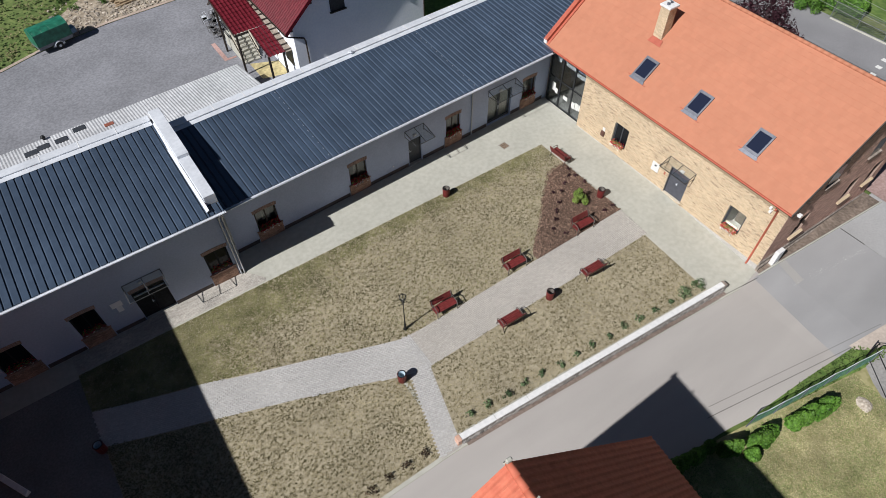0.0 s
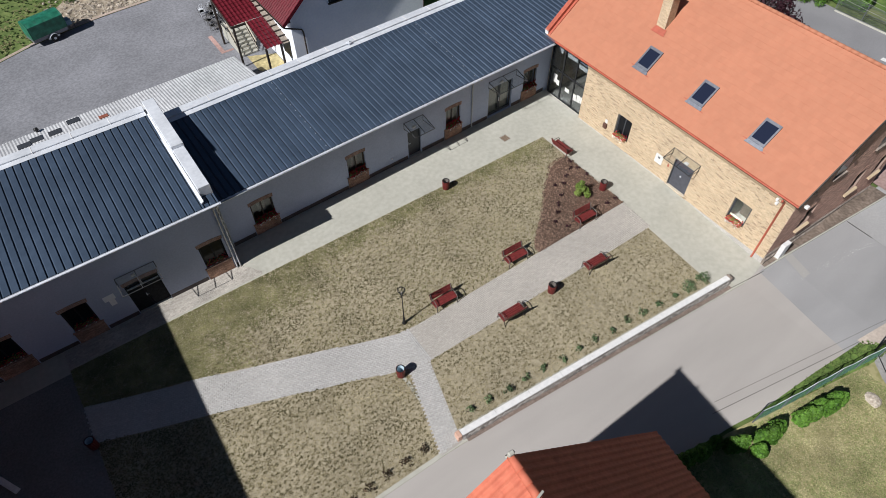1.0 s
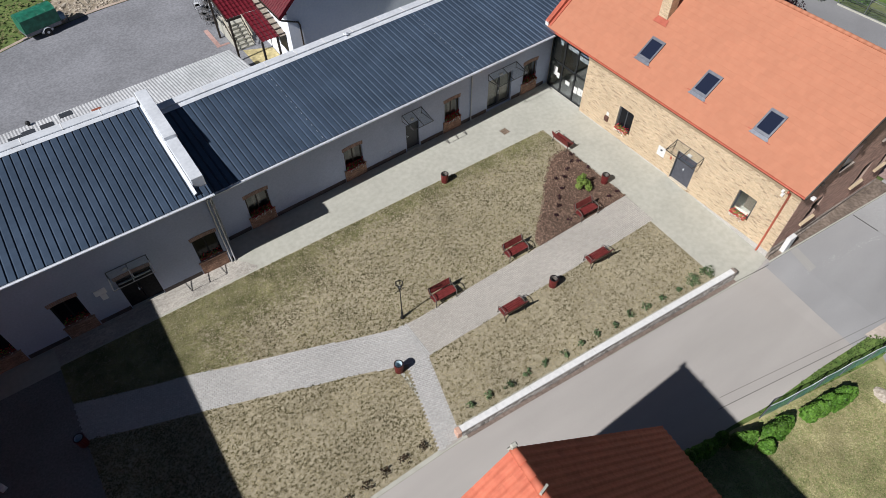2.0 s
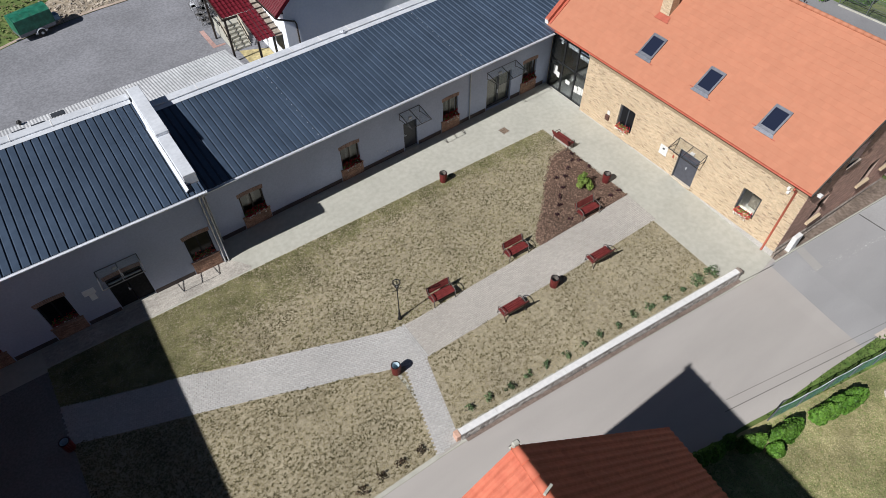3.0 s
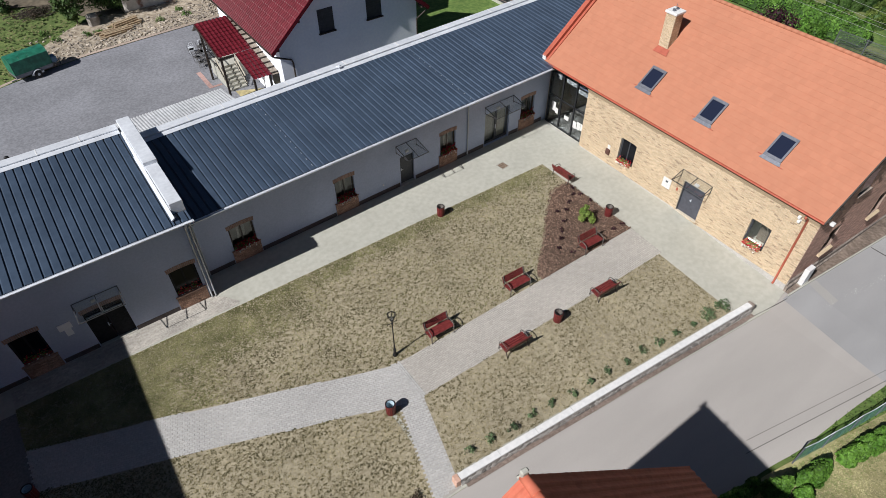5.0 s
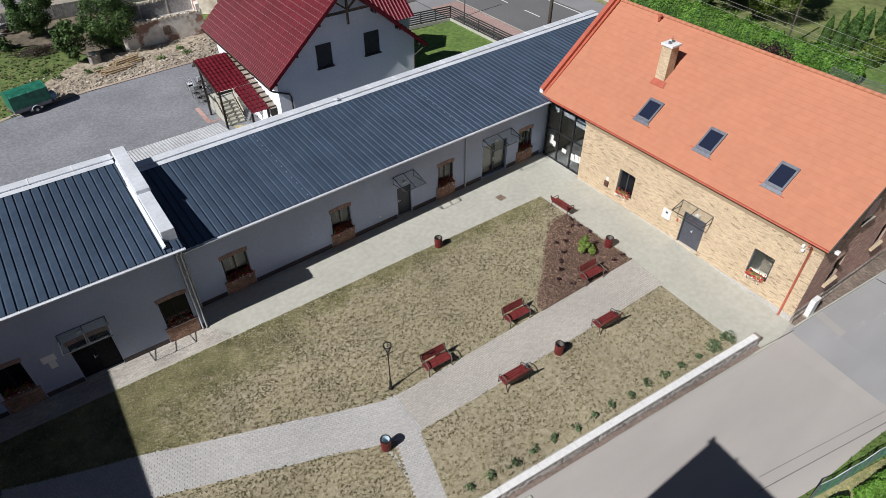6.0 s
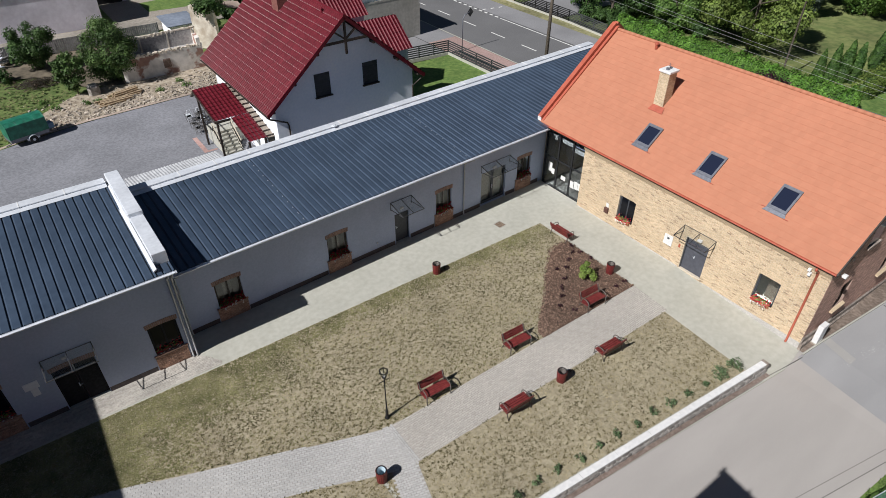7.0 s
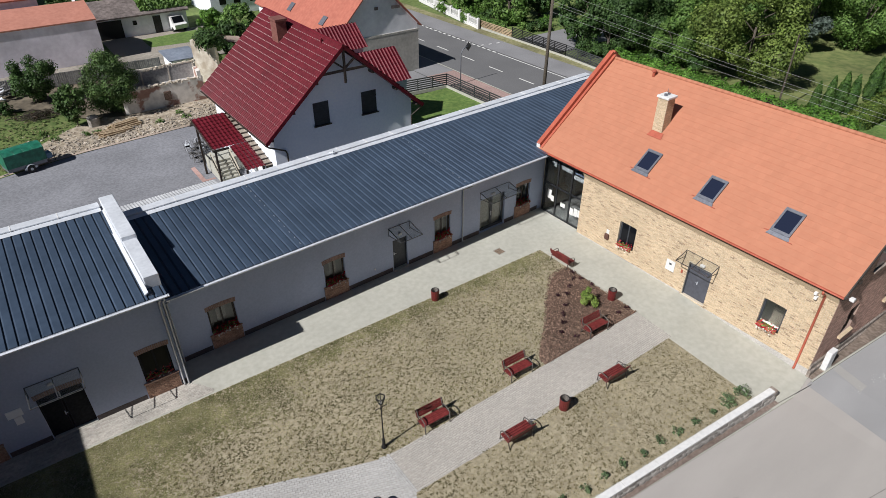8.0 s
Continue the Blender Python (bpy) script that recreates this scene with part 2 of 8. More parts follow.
LANE_GREY = M("lane_grey_asphalt", (0.298, 0.296, 0.30), (0.322, 0.32, 0.324), 20, 0.92, bump=0.08, stain=0.1, stain_size=0.3, fine=7, stretch=(0.1, 0.5, 1.4))
ROAD = M("road_asphalt", (0.12, 0.12, 0.125), (0.155, 0.155, 0.16), 10, 0.9, bump=0.15, stain=0.10, stain_size=0.2, fine=8)
SIGN_WHITE = M("sign_white_plate", (0.86, 0.88, 0.92), (0.92, 0.93, 0.96), 5, 0.5, bump=0.0, stain=0.03)
WHITE_PAINT = M("white_paint", (0.62, 0.62, 0.61), (0.75, 0.75, 0.73), 9, 0.7, bump=0.05, stain=0.12)
SOIL = M("lawn_soil", (0.258, 0.223, 0.15), (0.372, 0.33, 0.233), 5.0, 1.0, bump=0.4, stain=0.12, stain_size=0.35, fine=9)
MULCH = M("bark_mulch", (0.075, 0.043, 0.030), (0.165, 0.10, 0.072), 14, 1.0, bump=0.6, stain=0.15, stain_size=0.8, fine=8)
CAP_WHITE = M("wall_cap_white", (0.66, 0.66, 0.66), (0.76, 0.755, 0.75), 6, 0.8, bump=0.06, stain=0.06)
STONE = M("field_stone", (0.15, 0.135, 0.125), (0.36, 0.335, 0.31), 7, 0.9, bump=0.4, stain=0.2, stain_size=2, space="object", vary=0.3)
STONE_BED = M("stone_mortar", (0.40, 0.38, 0.36), (0.52, 0.50, 0.47), 12, 0.95, bump=0.3)


def leaf_material(name, dark, light, rough=0.6, through=0.15):
    """Thin leaves: light falls partly through them."""
    m = M(name, dark, light, 1.2, rough, bump=0.0, stain=0.3, stain_size=0.5, islands=0.35, spec=0.3)
    n, link = m.node_tree.nodes, m.node_tree.links.new
    b = n["Principled BSDF"]
    mix, trans = n.new("ShaderNodeMixShader"), n.new("ShaderNodeBsdfTranslucent")
    mix.inputs["Fac"].default_value = through
    link(b.inputs["Base Color"].links[0].from_socket, trans.inputs["Color"])
    link(b.outputs[0], mix.inputs[1])
    link(trans.outputs[0], mix.inputs[2])
    link(mix.outputs[0], n["Material Output"].inputs["Surface"])
    return m


GRASS_DRY = leaf_material("grass_dry_olive", (0.212, 0.182, 0.106), (0.345, 0.30, 0.192), 0.9)
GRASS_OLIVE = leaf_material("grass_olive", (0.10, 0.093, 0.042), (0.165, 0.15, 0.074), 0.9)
GRASS_SOFT = leaf_material("grass_soft_olive", (0.108, 0.093, 0.047), (0.176, 0.152, 0.083), 0.9)
GRASS_EVEN = leaf_material("grass_even_olive", (0.15, 0.15, 0.066), (0.235, 0.225, 0.11), 0.9)
GRASS_GREEN = leaf_material("grass_green", (0.07, 0.12, 0.03), (0.14, 0.20, 0.06), 0.8)
LEAF_MID = leaf_material("leaf_mid_green", (0.06, 0.13, 0.025), (0.15, 0.25, 0.06))
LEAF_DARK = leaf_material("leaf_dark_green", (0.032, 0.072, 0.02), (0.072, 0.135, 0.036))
LEAF_BRIGHT = leaf_material("leaf_bright_green", (0.06, 0.15, 0.018), (0.125, 0.25, 0.04))
LEAF_YELLOW = leaf_material("leaf_yellow_green", (0.085, 0.135, 0.025), (0.18, 0.24, 0.058))
LEAF_OAK = leaf_material("leaf_oak_green", (0.037, 0.077, 0.02), (0.09, 0.15, 0.043))
LEAF_FRESH = leaf_material("leaf_fresh_yellow_green", (0.135, 0.215, 0.038), (0.265, 0.36, 0.085))
LEAF_PLUM = leaf_material("leaf_plum", (0.022, 0.007, 0.012), (0.055, 0.018, 0.026))
LEAF_SILVER = leaf_material("leaf_silver_green", (0.07, 0.10, 0.08), (0.13, 0.165, 0.14))
LEAF_DRY = leaf_material("leaf_dry_brown", (0.045, 0.03, 0.02), (0.09, 0.06, 0.035))
BARK = M("bark", (0.05, 0.04, 0.03), (0.12, 0.10, 0.08), 12, 0.95, bump=0.5, stain=0.2)
FLOWER_RED = leaf_material("geranium_red", (0.24, 0.007, 0.016), (0.43, 0.018, 0.038), 0.5)
FLOWER_WHITE = leaf_material("petals_white", (0.5, 0.48, 0.45), (0.7, 0.68, 0.64), 0.6)


# ---- ground ----
def clamp(a):
    return max(0.0, min(1.0, a))


def gz(x, y):
    """Height of the ground: the courtyard is level, the lane falls to the east, the yard behind lies lower."""
    low = -0.5 * clamp((-y - 11) / 8) * clamp((x + 6) / 16)
    k = max(clamp((x - 13) / 14), clamp((y - 2) / 5))
    return low + (-1.2 - low) * k


def along(line, x):
    """y of a polyline at x."""
    for (x0, y0), (x1, y1) in zip(line, line[1:]):
        if x <= x1:
            return y0 + (y1 - y0) * (x - x0) / (x1 - x0)
    return line[-1][1]


def sheet(low, high, x0, x1, lift, step=0.8):
    """A sheet over the ground between two polylines y(x)."""
    g = Geo()
    nx = max(1, int((x1 - x0) / step))
    width = max(abs(along(high, x) - along(low, x)) for x in (x0, (x0 + x1) / 2, x1))
    ny = max(1, int(width / step))
    for i in range(nx + 1):
        x = x0 + (x1 - x0) * i / nx
        a, b = along(low, x), along(high, x)
        for j in range(ny + 1):
            y = a + (b - a) * j / ny
            g.v.append((x, y, gz(x, y) + lift))
    for i in range(nx):
        for j in range(ny):
            a = i * (ny + 1) + j
            g.f.append((a, a + ny + 1, a + ny + 2, a + 1))
    return g


def flat(y, x0=-500, x1=500):
    return [(x0, y), (x1, y)]


def setting(name, geo, mat, label, category="ground"):
    return whole(name, geo, mat, label, category, kind="structure")


GROUND = M("ground_grass", (0.08, 0.125, 0.03), (0.155, 0.20, 0.06), 1.6, 1.0, bump=0.4, stain=0.3, stain_size=0.12, fine=8)
cuts = [-600, -300, -150, -100] + [-60 + 4 * i for i in range(41)] + [150, 300, 600]
g = Geo()
for x in cuts:
    for y in cuts:
        g.v.append((x, y, gz(x, y) - 0.14))
n = len(cuts)
for i in range(n - 1):
    for j in range(n - 1):
        g.f.append((i * n + j, (i + 1) * n + j, (i + 1) * n + j + 1, i * n + j + 1))
setting("ground", g, GROUND, "green and bare grassy ground round the buildings")

# outlines of the courtyard
LAWN_N = [(-22.2, -3.1), (8.5, -3.5)]
PATH_N = [(-22.26, -5.5), (-19.3, -6.55), (-17.3, -7.2), (-14.8, -8.15), (-12.4, -9.03), (-10.0, -9.98), (-7.75, -10.8), (-6.5, -10.91), (8.5, -10.95)]
PATH_S = [(-22.2, -7.6), (-20.0, -8.46), (-17.55, -9.3), (-15.5, -10.06), (-13.4, -10.85), (-11.0, -11.76), (-9.2, -12.5), (-8.4, -12.8), (-7.4, -13.02), (8.5, -13.2)]
WALL_A, WALL_B = (-8.4, -16.9), (9.0, -18.19)
EDGE_S = [(-40, -16.6), (-12.6, -17.3), (-8.8, -17.36), (10.7, -19.05), (10.9, -18.75), (13, -18.8), (60, -22.6)]
MULCH_W = [(1.6, -10.85), (2.25, -10.12), (3.5, -9.1), (4.4, -8.23), (5.2, -7.43), (6.0, -6.76), (6.9, -6.05), (7.9, -5.82), (8.6, -5.95)]

setting("pavement", sheet(EDGE_S, flat(0.4), -31, 12.4, -0.02), CONCRETE, "pale concrete slab pavement round the lawns", "pavement")
SOUTH_LANE = [(-60, -23.5), (-5, -23.3), (2.3, -23.95), (4.05, -24.28), (8.0, -24.54), (12.1, -24.95), (13.4, -25.3), (28, -27)]
setting("road_lane", sheet(SOUTH_LANE, EDGE_S, -60, 12.4, -0.05), LANE, "pale worn asphalt lane beside the courtyard", "road")


def sheet_across(west, east, y0, y1, lift, step=0.8):
    """A sheet over the ground between two polylines x(y), given as (y, x)."""
    g = Geo()
    ny = max(1, int((y1 - y0) / step))
    nx = max(1, int(abs(along(east, y0) - along(west, y0)) / step))
    for i in range(ny + 1):
        y = y0 + (y1 - y0) * i / ny
        a, b = along(west, y), along(east, y)
        for j in range(nx + 1):
            x = a + (b - a) * j / nx
            g.v.append((x, y, gz(x, y) + lift))
    for i in range(ny):
        for j in range(nx):
            a = i * (nx + 1) + j
            g.f.append((a, a + 1, a + nx + 2, a + nx + 1))
    return g


BORDER = [(-25.4, 10.45), (-24.32, 10.57), (-23.0, 10.7), (-21.7, 10.88), (-20.5, 11.05), (-19.0, 11.25)]
setting("road_lane_east", sheet_across(BORDER, [(-25.4, 19.1), (-18.9, 19.2)], -25.4, -18.95, -0.042, 0.5), LANE_GREY, "smooth grey asphalt lane by the brick house", "road")
setting("road_lane_end", sheet_across([(-27, 19.1), (-18.9, 19.2)], [(-27, 28), (-18.9, 28)], -25.6, -18.95, -0.04), M("lane_light_grey", (0.345, 0.343, 0.345), (0.385, 0.383, 0.385), 9, 0.92, bump=0.12, stain=0.1, stain_size=0.3, fine=8), "paler grey asphalt at the end of the lane", "road")
setting("road_patch", sheet_across([(-20.62, 12.92), (-18.95, 13.42)], [(-20.62, 13.55), (-18.95, 14.0)], -20.7, -19.1, -0.036, 0.4), M("lane_mended", (0.345, 0.335, 0.322), (0.37, 0.358, 0.345), 18, 0.92, bump=0.06, stain=0.08), "pale mended strip in the grey asphalt", "road")

# Dark tone for the real joints and for the painted wire shadows.
JOINT_SHADOW_DARK = M("joint_tar_wire_shadow", (0.075, 0.07, 0.068), (0.12, 0.115, 0.11), 9, 0.95, bump=0.2)
# Two overhead-wire shadows, painted on the lane as thin dark strips.
for k, (a, b) in enumerate((((2.64, -22.7), (14.4, -24.96)), ((2.1, -23.05), (14.1, -25.3)))):
    w = 0.009 if k == 0 else 0.014
    setting("lane_joint", sheet([(a[0], a[1] - w), (b[0], b[1] - w)], [(a[0], a[1] + w), (b[0], b[1] + w)], a[0], b[0], -0.03, 0.4), JOINT_SHADOW_DARK, "thin painted wire shadow along the edge of the lane", "road joint")
# Darker sheet over the pavement west of the lawns.
setting("hall_yard", sheet([(-31, -17.0), (-22.3, -17.1)], [(-31, -3.3), (-22.2, -3.3)], -31, -22.21, -0.012), M("yard_dark", (0.15, 0.148, 0.145), (0.205, 0.202, 0.198), 10, 0.9, bump=0.15, stain=0.15, fine=8), "darker paved yard before the hall", "pavement")
lawn = setting("lawn", sheet([(-22.3, -5.4)] + PATH_N[1:], LAWN_N, -22.2, 8.45, 0.0), SOIL, "dry patchy lawn with bare soil", "lawn")
setting("lawn.001", sheet([(-8.45, -16.7), (8.5, -17.95)], PATH_S, -8.8, 8.25, 0.0), SOIL, "dry patchy lawn between path and stone wall", "lawn")
setting("lawn.002", sheet([(-22.3, -17.0), (-9.6, -17.15)], PATH_S, -22.2, -9.0, 0.0), SOIL, "dry patchy lawn beside the lane", "lawn")
setting("mulch_bed", sheet([(1.6, -10.93), (8.5, -10.95)], MULCH_W, 1.7, 8.4, 0.03, 0.4), MULCH, "reddish brown bark mulch flower bed", "flower bed")


# ---- paths of concrete pavers ----
def inside(x, y, low, high):
    return along(low, x) <= y <= along(high, x)


def pavers(test, x0, x1, y0, y1, lx, ly, turn=0.0, lift=0.012, parent=None, single=None):
    """Staggered blocks over an area, one mesh of many islands; up to 300 in the stretch single are objects of their own."""
    g = Geo()
    one, count = None, 0
    c, s = math.cos(turn), math.sin(turn)
    rng = random.Random(5)
    row = 0
    v = y0
    while v < y1:
        u = x0 + (lx / 2 if row % 2 else 0)
        while u < x1:
            cu, cv = u + lx / 2, v + ly / 2
            x, y = cu * c - cv * s, cu * s + cv * c
            if test(x, y):
                h = gz(x, y) + lift + rng.uniform(-0.004, 0.004)
                k = 0.0045
                if single and single(x, y) and count < 300:
                    if not one:
                        q = [(sx * (lx / 2 - k), sy * (ly / 2 - k), -0.03) for sx, sy in ((-1, -1), (1, -1), (1, 1), (-1, 1))]
                        q += [(sx * (lx / 2 - 2 * k), sy * (ly / 2 - 2 * k), 0) for sx, sy in ((-1, -1), (1, -1), (1, 1), (-1, 1))]
                        one = Geo().add(q, [(4, 5, 6, 7), (0, 1, 5, 4), (1, 2, 6, 5), (2, 3, 7, 6), (3, 0, 4, 7)]).mesh("paver")
                    part("paver", one, PAVER_PIECE, parent, at=pose(x, y, h, 0, 0, math.degrees(turn)))
                    count += 1
                    u += lx
                    continue
                p = []
                for du, dv, z in ((0, 0, -0.03), (lx, 0, -0.03), (lx, ly, -0.03), (0, ly, -0.03)):
                    a, b = u + min(max(du, k), lx - k), v + min(max(dv, k), ly - k)
                    p.append((a * c - b * s, a * s + b * c, h + z))
                for du, dv in ((0, 0), (lx, 0), (lx, ly), (0, ly)):
                    a, b = u + min(max(du, 2 * k), lx - 2 * k), v + min(max(dv, 2 * k), ly - 2 * k)
                    p.append((a * c - b * s, a * s + b * c, h))
                g.add(p, [(4, 5, 6, 7), (0, 1, 5, 4), (1, 2, 6, 5), (2, 3, 7, 6), (3, 0, 4, 7)])
            u += lx
        v += ly
        row += 1
    return g


path = setting("footpath", sheet(PATH_S, PATH_N, -22.2, 8.45, 0.0, 0.5), JOINT_SAND, "grey paver footpath across the courtyard", "path")
side = lambda y: -8.55 + (y + 13.2) * 0.27
SIDE_N = lambda y: -7.35 + (y + 13.0) * 0.27
g = Geo()
for i in range(11):
    y = -12.6 - 4.7 * i / 10
    g.v += [(side(y), y, gz(-8, y) + 0.006), (SIDE_N(y), y, gz(-8, y) + 0.006)]
    if i:
        k = 2 * i
        g.f.append((k - 2, k, k + 1, k - 1))
path2 = setting("footpath.001", g, JOINT_SAND, "narrow grey paver footpath down to the lane", "path")
SLANT = math.atan2(-9.5 + 6.67, -10.57 + 18.44)
tagged(part("pavers", pavers(lambda x, y: x < -7.43 and inside(x, y, PATH_S, PATH_N) and x > -22.2, -24, 0, -22, -8, 0.2, 0.1, SLANT, 0.012, path, lambda x, y: -12.6 < x < -9.4), PAVER, path), kind="stuff")
tagged(part("pavers", pavers(lambda x, y: x > -7.2 and inside(x, y, PATH_S, PATH_N) and x < 8.45, -9, 8.5, -13.4, -10.5, 0.2, 0.1, 0.0), PAVER_WARM, path), kind="stuff")
tagged(part("pavers", pavers(lambda x, y: inside(x, y, PATH_S, PATH_N), -13.2, -10.6, 7.21, 7.41, 0.2, 0.1, math.pi / 2, 0.016), PAVER, path), kind="stuff")
tagged(part("pavers", pavers(lambda x, y: -17.2 < y < -12.9 and side(y) < x < SIDE_N(y) and not inside(x, y, PATH_S, PATH_N), -8, 0, -20, -12, 0.2, 0.1, -0.264, 0.02, path2, lambda x, y: True), PAVER, path2), kind="stuff")

# an iron cover in the pavement
JOINT_PALE = M("slab_joint", (0.345, 0.33, 0.295), (0.40, 0.385, 0.345), 9, 0.95, bump=0.2)
cover = thing("manhole_cover", "small square rusty iron cover in the pavement", "manhole cover", at=pose(6.32, -2.12, -0.018, 0, 0, 4))
RUST = M("cover_rust", (0.17, 0.12, 0.09), (0.30, 0.23, 0.17), 8, 0.8, 0.2, bump=0.3)
part("frame", Geo().box(-0.3, -0.3, 0, -0.25, 0.3, 0.008).box(0.25, -0.3, 0, 0.3, 0.3, 0.008).box(-0.25, -0.3, 0, 0.25, -0.25, 0.008).box(-0.25, 0.25, 0, 0.25, 0.3, 0.008), JOINT_PALE, cover)
part("lid", Geo().box(-0.24, -0.24, 0, 0.24, 0.24, 0.006), RUST, cover, "rusty lid")


# ---- building helpers ----
def brick_skin(length, z0, z1, holes, m, bl=0.25, bh=0.075, proud=0.008, top=None, seed=1, share=(0, 1)):
    """Courses of single bricks in front of a wall that runs along local x; holes as in Geo.wall. top: height of the wall at x."""
    g = Geo()
    rng, pick = random.Random(seed), random.Random(seed + 50)
    j = 0.007
    row, z = 0, z0
    while z + bh <= z1 + 0.001:
        x = -bl / 2 if row % 2 else 0.0
        while x < length:
            a, b = max(x, 0) + j, min(x + bl, length) - j
            c, d = z + j * 0.7, z + bh - j * 0.7
            x += bl
            if not share[0] <= pick.random() < share[1] or b - a < 0.04 or (top and d > top((a + b) / 2)):
                continue
            for h in holes:
                if c < h[3] and d > h[2] and a < h[1] and b > h[0]:
                    if a < h[0] - 0.04:
                        b = h[0]
                    elif b > h[1] + 0.04:
                        a = h[1]
                    else:
                        b = a
            if b - a < 0.04:
                continue
            p = -proud + rng.uniform(-0.003, 0.003)
            q = [(a, 0, c), (b, 0, c), (b, 0, d), (a, 0, d), (a, p, c), (b, p, c), (b, p, d), (a, p, d)]
            g.add([m @ Vector(t) for t in q], [(4, 5, 6, 7), (0, 1, 5, 4), (1, 2, 6, 5), (2, 3, 7, 6), (3, 0, 4, 7)])
        z += bh
        row += 1
    return g


def tile_sheet(m, length, slope, pitch, course, amp, step, per=6, roll=False):
    """A roof face of profiled tiles: waves along local x, stepped courses up local y, local z outwards."""
    g = Geo()
    nu = max(1, int(length / pitch * per))
    nv = max(1, round(slope / course))
    for k in range(nv):
        rows = ((k * slope / nv, step * 0.86), ((k + 0.1) * slope / nv, step), ((k + 1) * slope / nv, 0.0)) if roll else ((k * slope / nv, step), ((k + 1) * slope / nv, 0.0))
        for v, lift in rows:
            for i in range(nu + 1):
                u = length * i / nu
                w = amp * (0.5 + 0.5 * math.cos(2 * math.pi * u / pitch)) ** 1.4
                g.v.append(tuple(m @ Vector((u, v, w + lift))))
    for r in range((3 if roll else 2) * nv - 1):
        for i in range(nu):
            a = r * (nu + 1) + i
            g.f.append((a, a + 1, a + nu + 2, a + nu + 1))
    return g


def plain_tiles(m, length, slope, wide=0.18, course=0.165, seed=2):
    """A roof face of small flat clay tiles, each one slightly tilted and uneven."""
    g = Geo()
    rng = random.Random(seed)
    nv = round(slope / course)
    for k in range(nv):
        v0, v1 = k * slope / nv, (k + 1) * slope / nv + 0.03
        x = -wide / 2 if k % 2 else 0.0
        while x < length:
            a, b = max(0, x) + 0.0002, min(length, x + wide) - 0.0002
            x += wide
            if b - a < 0.03:
                continue
            h = 0.016 + rng.uniform(-0.0008, 0.001)
            d = rng.uniform(-0.001, 0.001)
            q = [(a, v0 + d, h), (b, v0 + d, h), (b, v1, 0.004), (a, v1, 0.004), (a, v0 + d, 0), (b, v0 + d, 0)]
            g.add([m @ Vector(p) for p in q], [(0, 1, 2, 3), (4, 5, 1, 0), (4, 0, 3), (1, 5, 2)])
    return g


def flowers(size, n, seed, leaf=0.035):
    """Small leaf or petal quads in a long heap of size (x, y, z)."""
    g = Geo()
    rng = random.Random(seed)
    for _ in range(n):
        t, r = rng.uniform(0, 2 * math.pi), rng.random() ** 0.5
        c = Vector((rng.uniform(-size[0] / 2, size[0] / 2), r * math.cos(t) * size[1] / 2, (1 - r * r) * size[2] * rng.random() + rng.uniform(-0.08, 0.02)))
        a = Vector([rng.gauss(0, 1) for _ in range(3)]).normalized() * leaf
        b = a.orthogonal().normalized() * leaf * 0.86
        g.add([c - a - b, c + a - b, c + a + b, c - a + b], [(0, 1, 2, 3)])
    return g


def flower_box(m, width, group, dense=1.0, label="planter box of red and white geraniums on the window sill", white=60, trough=None):
    box = thing("flower_box", label, "flower box", group, m)
    part("trough", Geo().box(-width / 2, -0.11, 0, width / 2, 0.09, 0.16), trough or FLOWER_TROUGH, box)
    tagged(part("leaves", flowers((width, 0.34, 0.24), int(190 * width * dense), 3), LEAF_MID, box, at=pose(0, 0, 0.15)), kind="stuff")
    tagged(part("petals", flowers((width, 0.44, 0.36), int(150 * width * dense), 4), FLOWER_RED, box, at=pose(0, -0.04, 0.16)), kind="stuff")
    tagged(part("petals", flowers((width * 0.8, 0.42, 0.18), int(white * width * dense), 6), FLOWER_WHITE, box, at=pose(0, -0.1, 0.06)), kind="stuff")
    return box


FLOWER_TROUGH = M("trough_brown", (0.09, 0.04, 0.03), (0.13, 0.06, 0.045), 9, 0.7, bump=0.05)


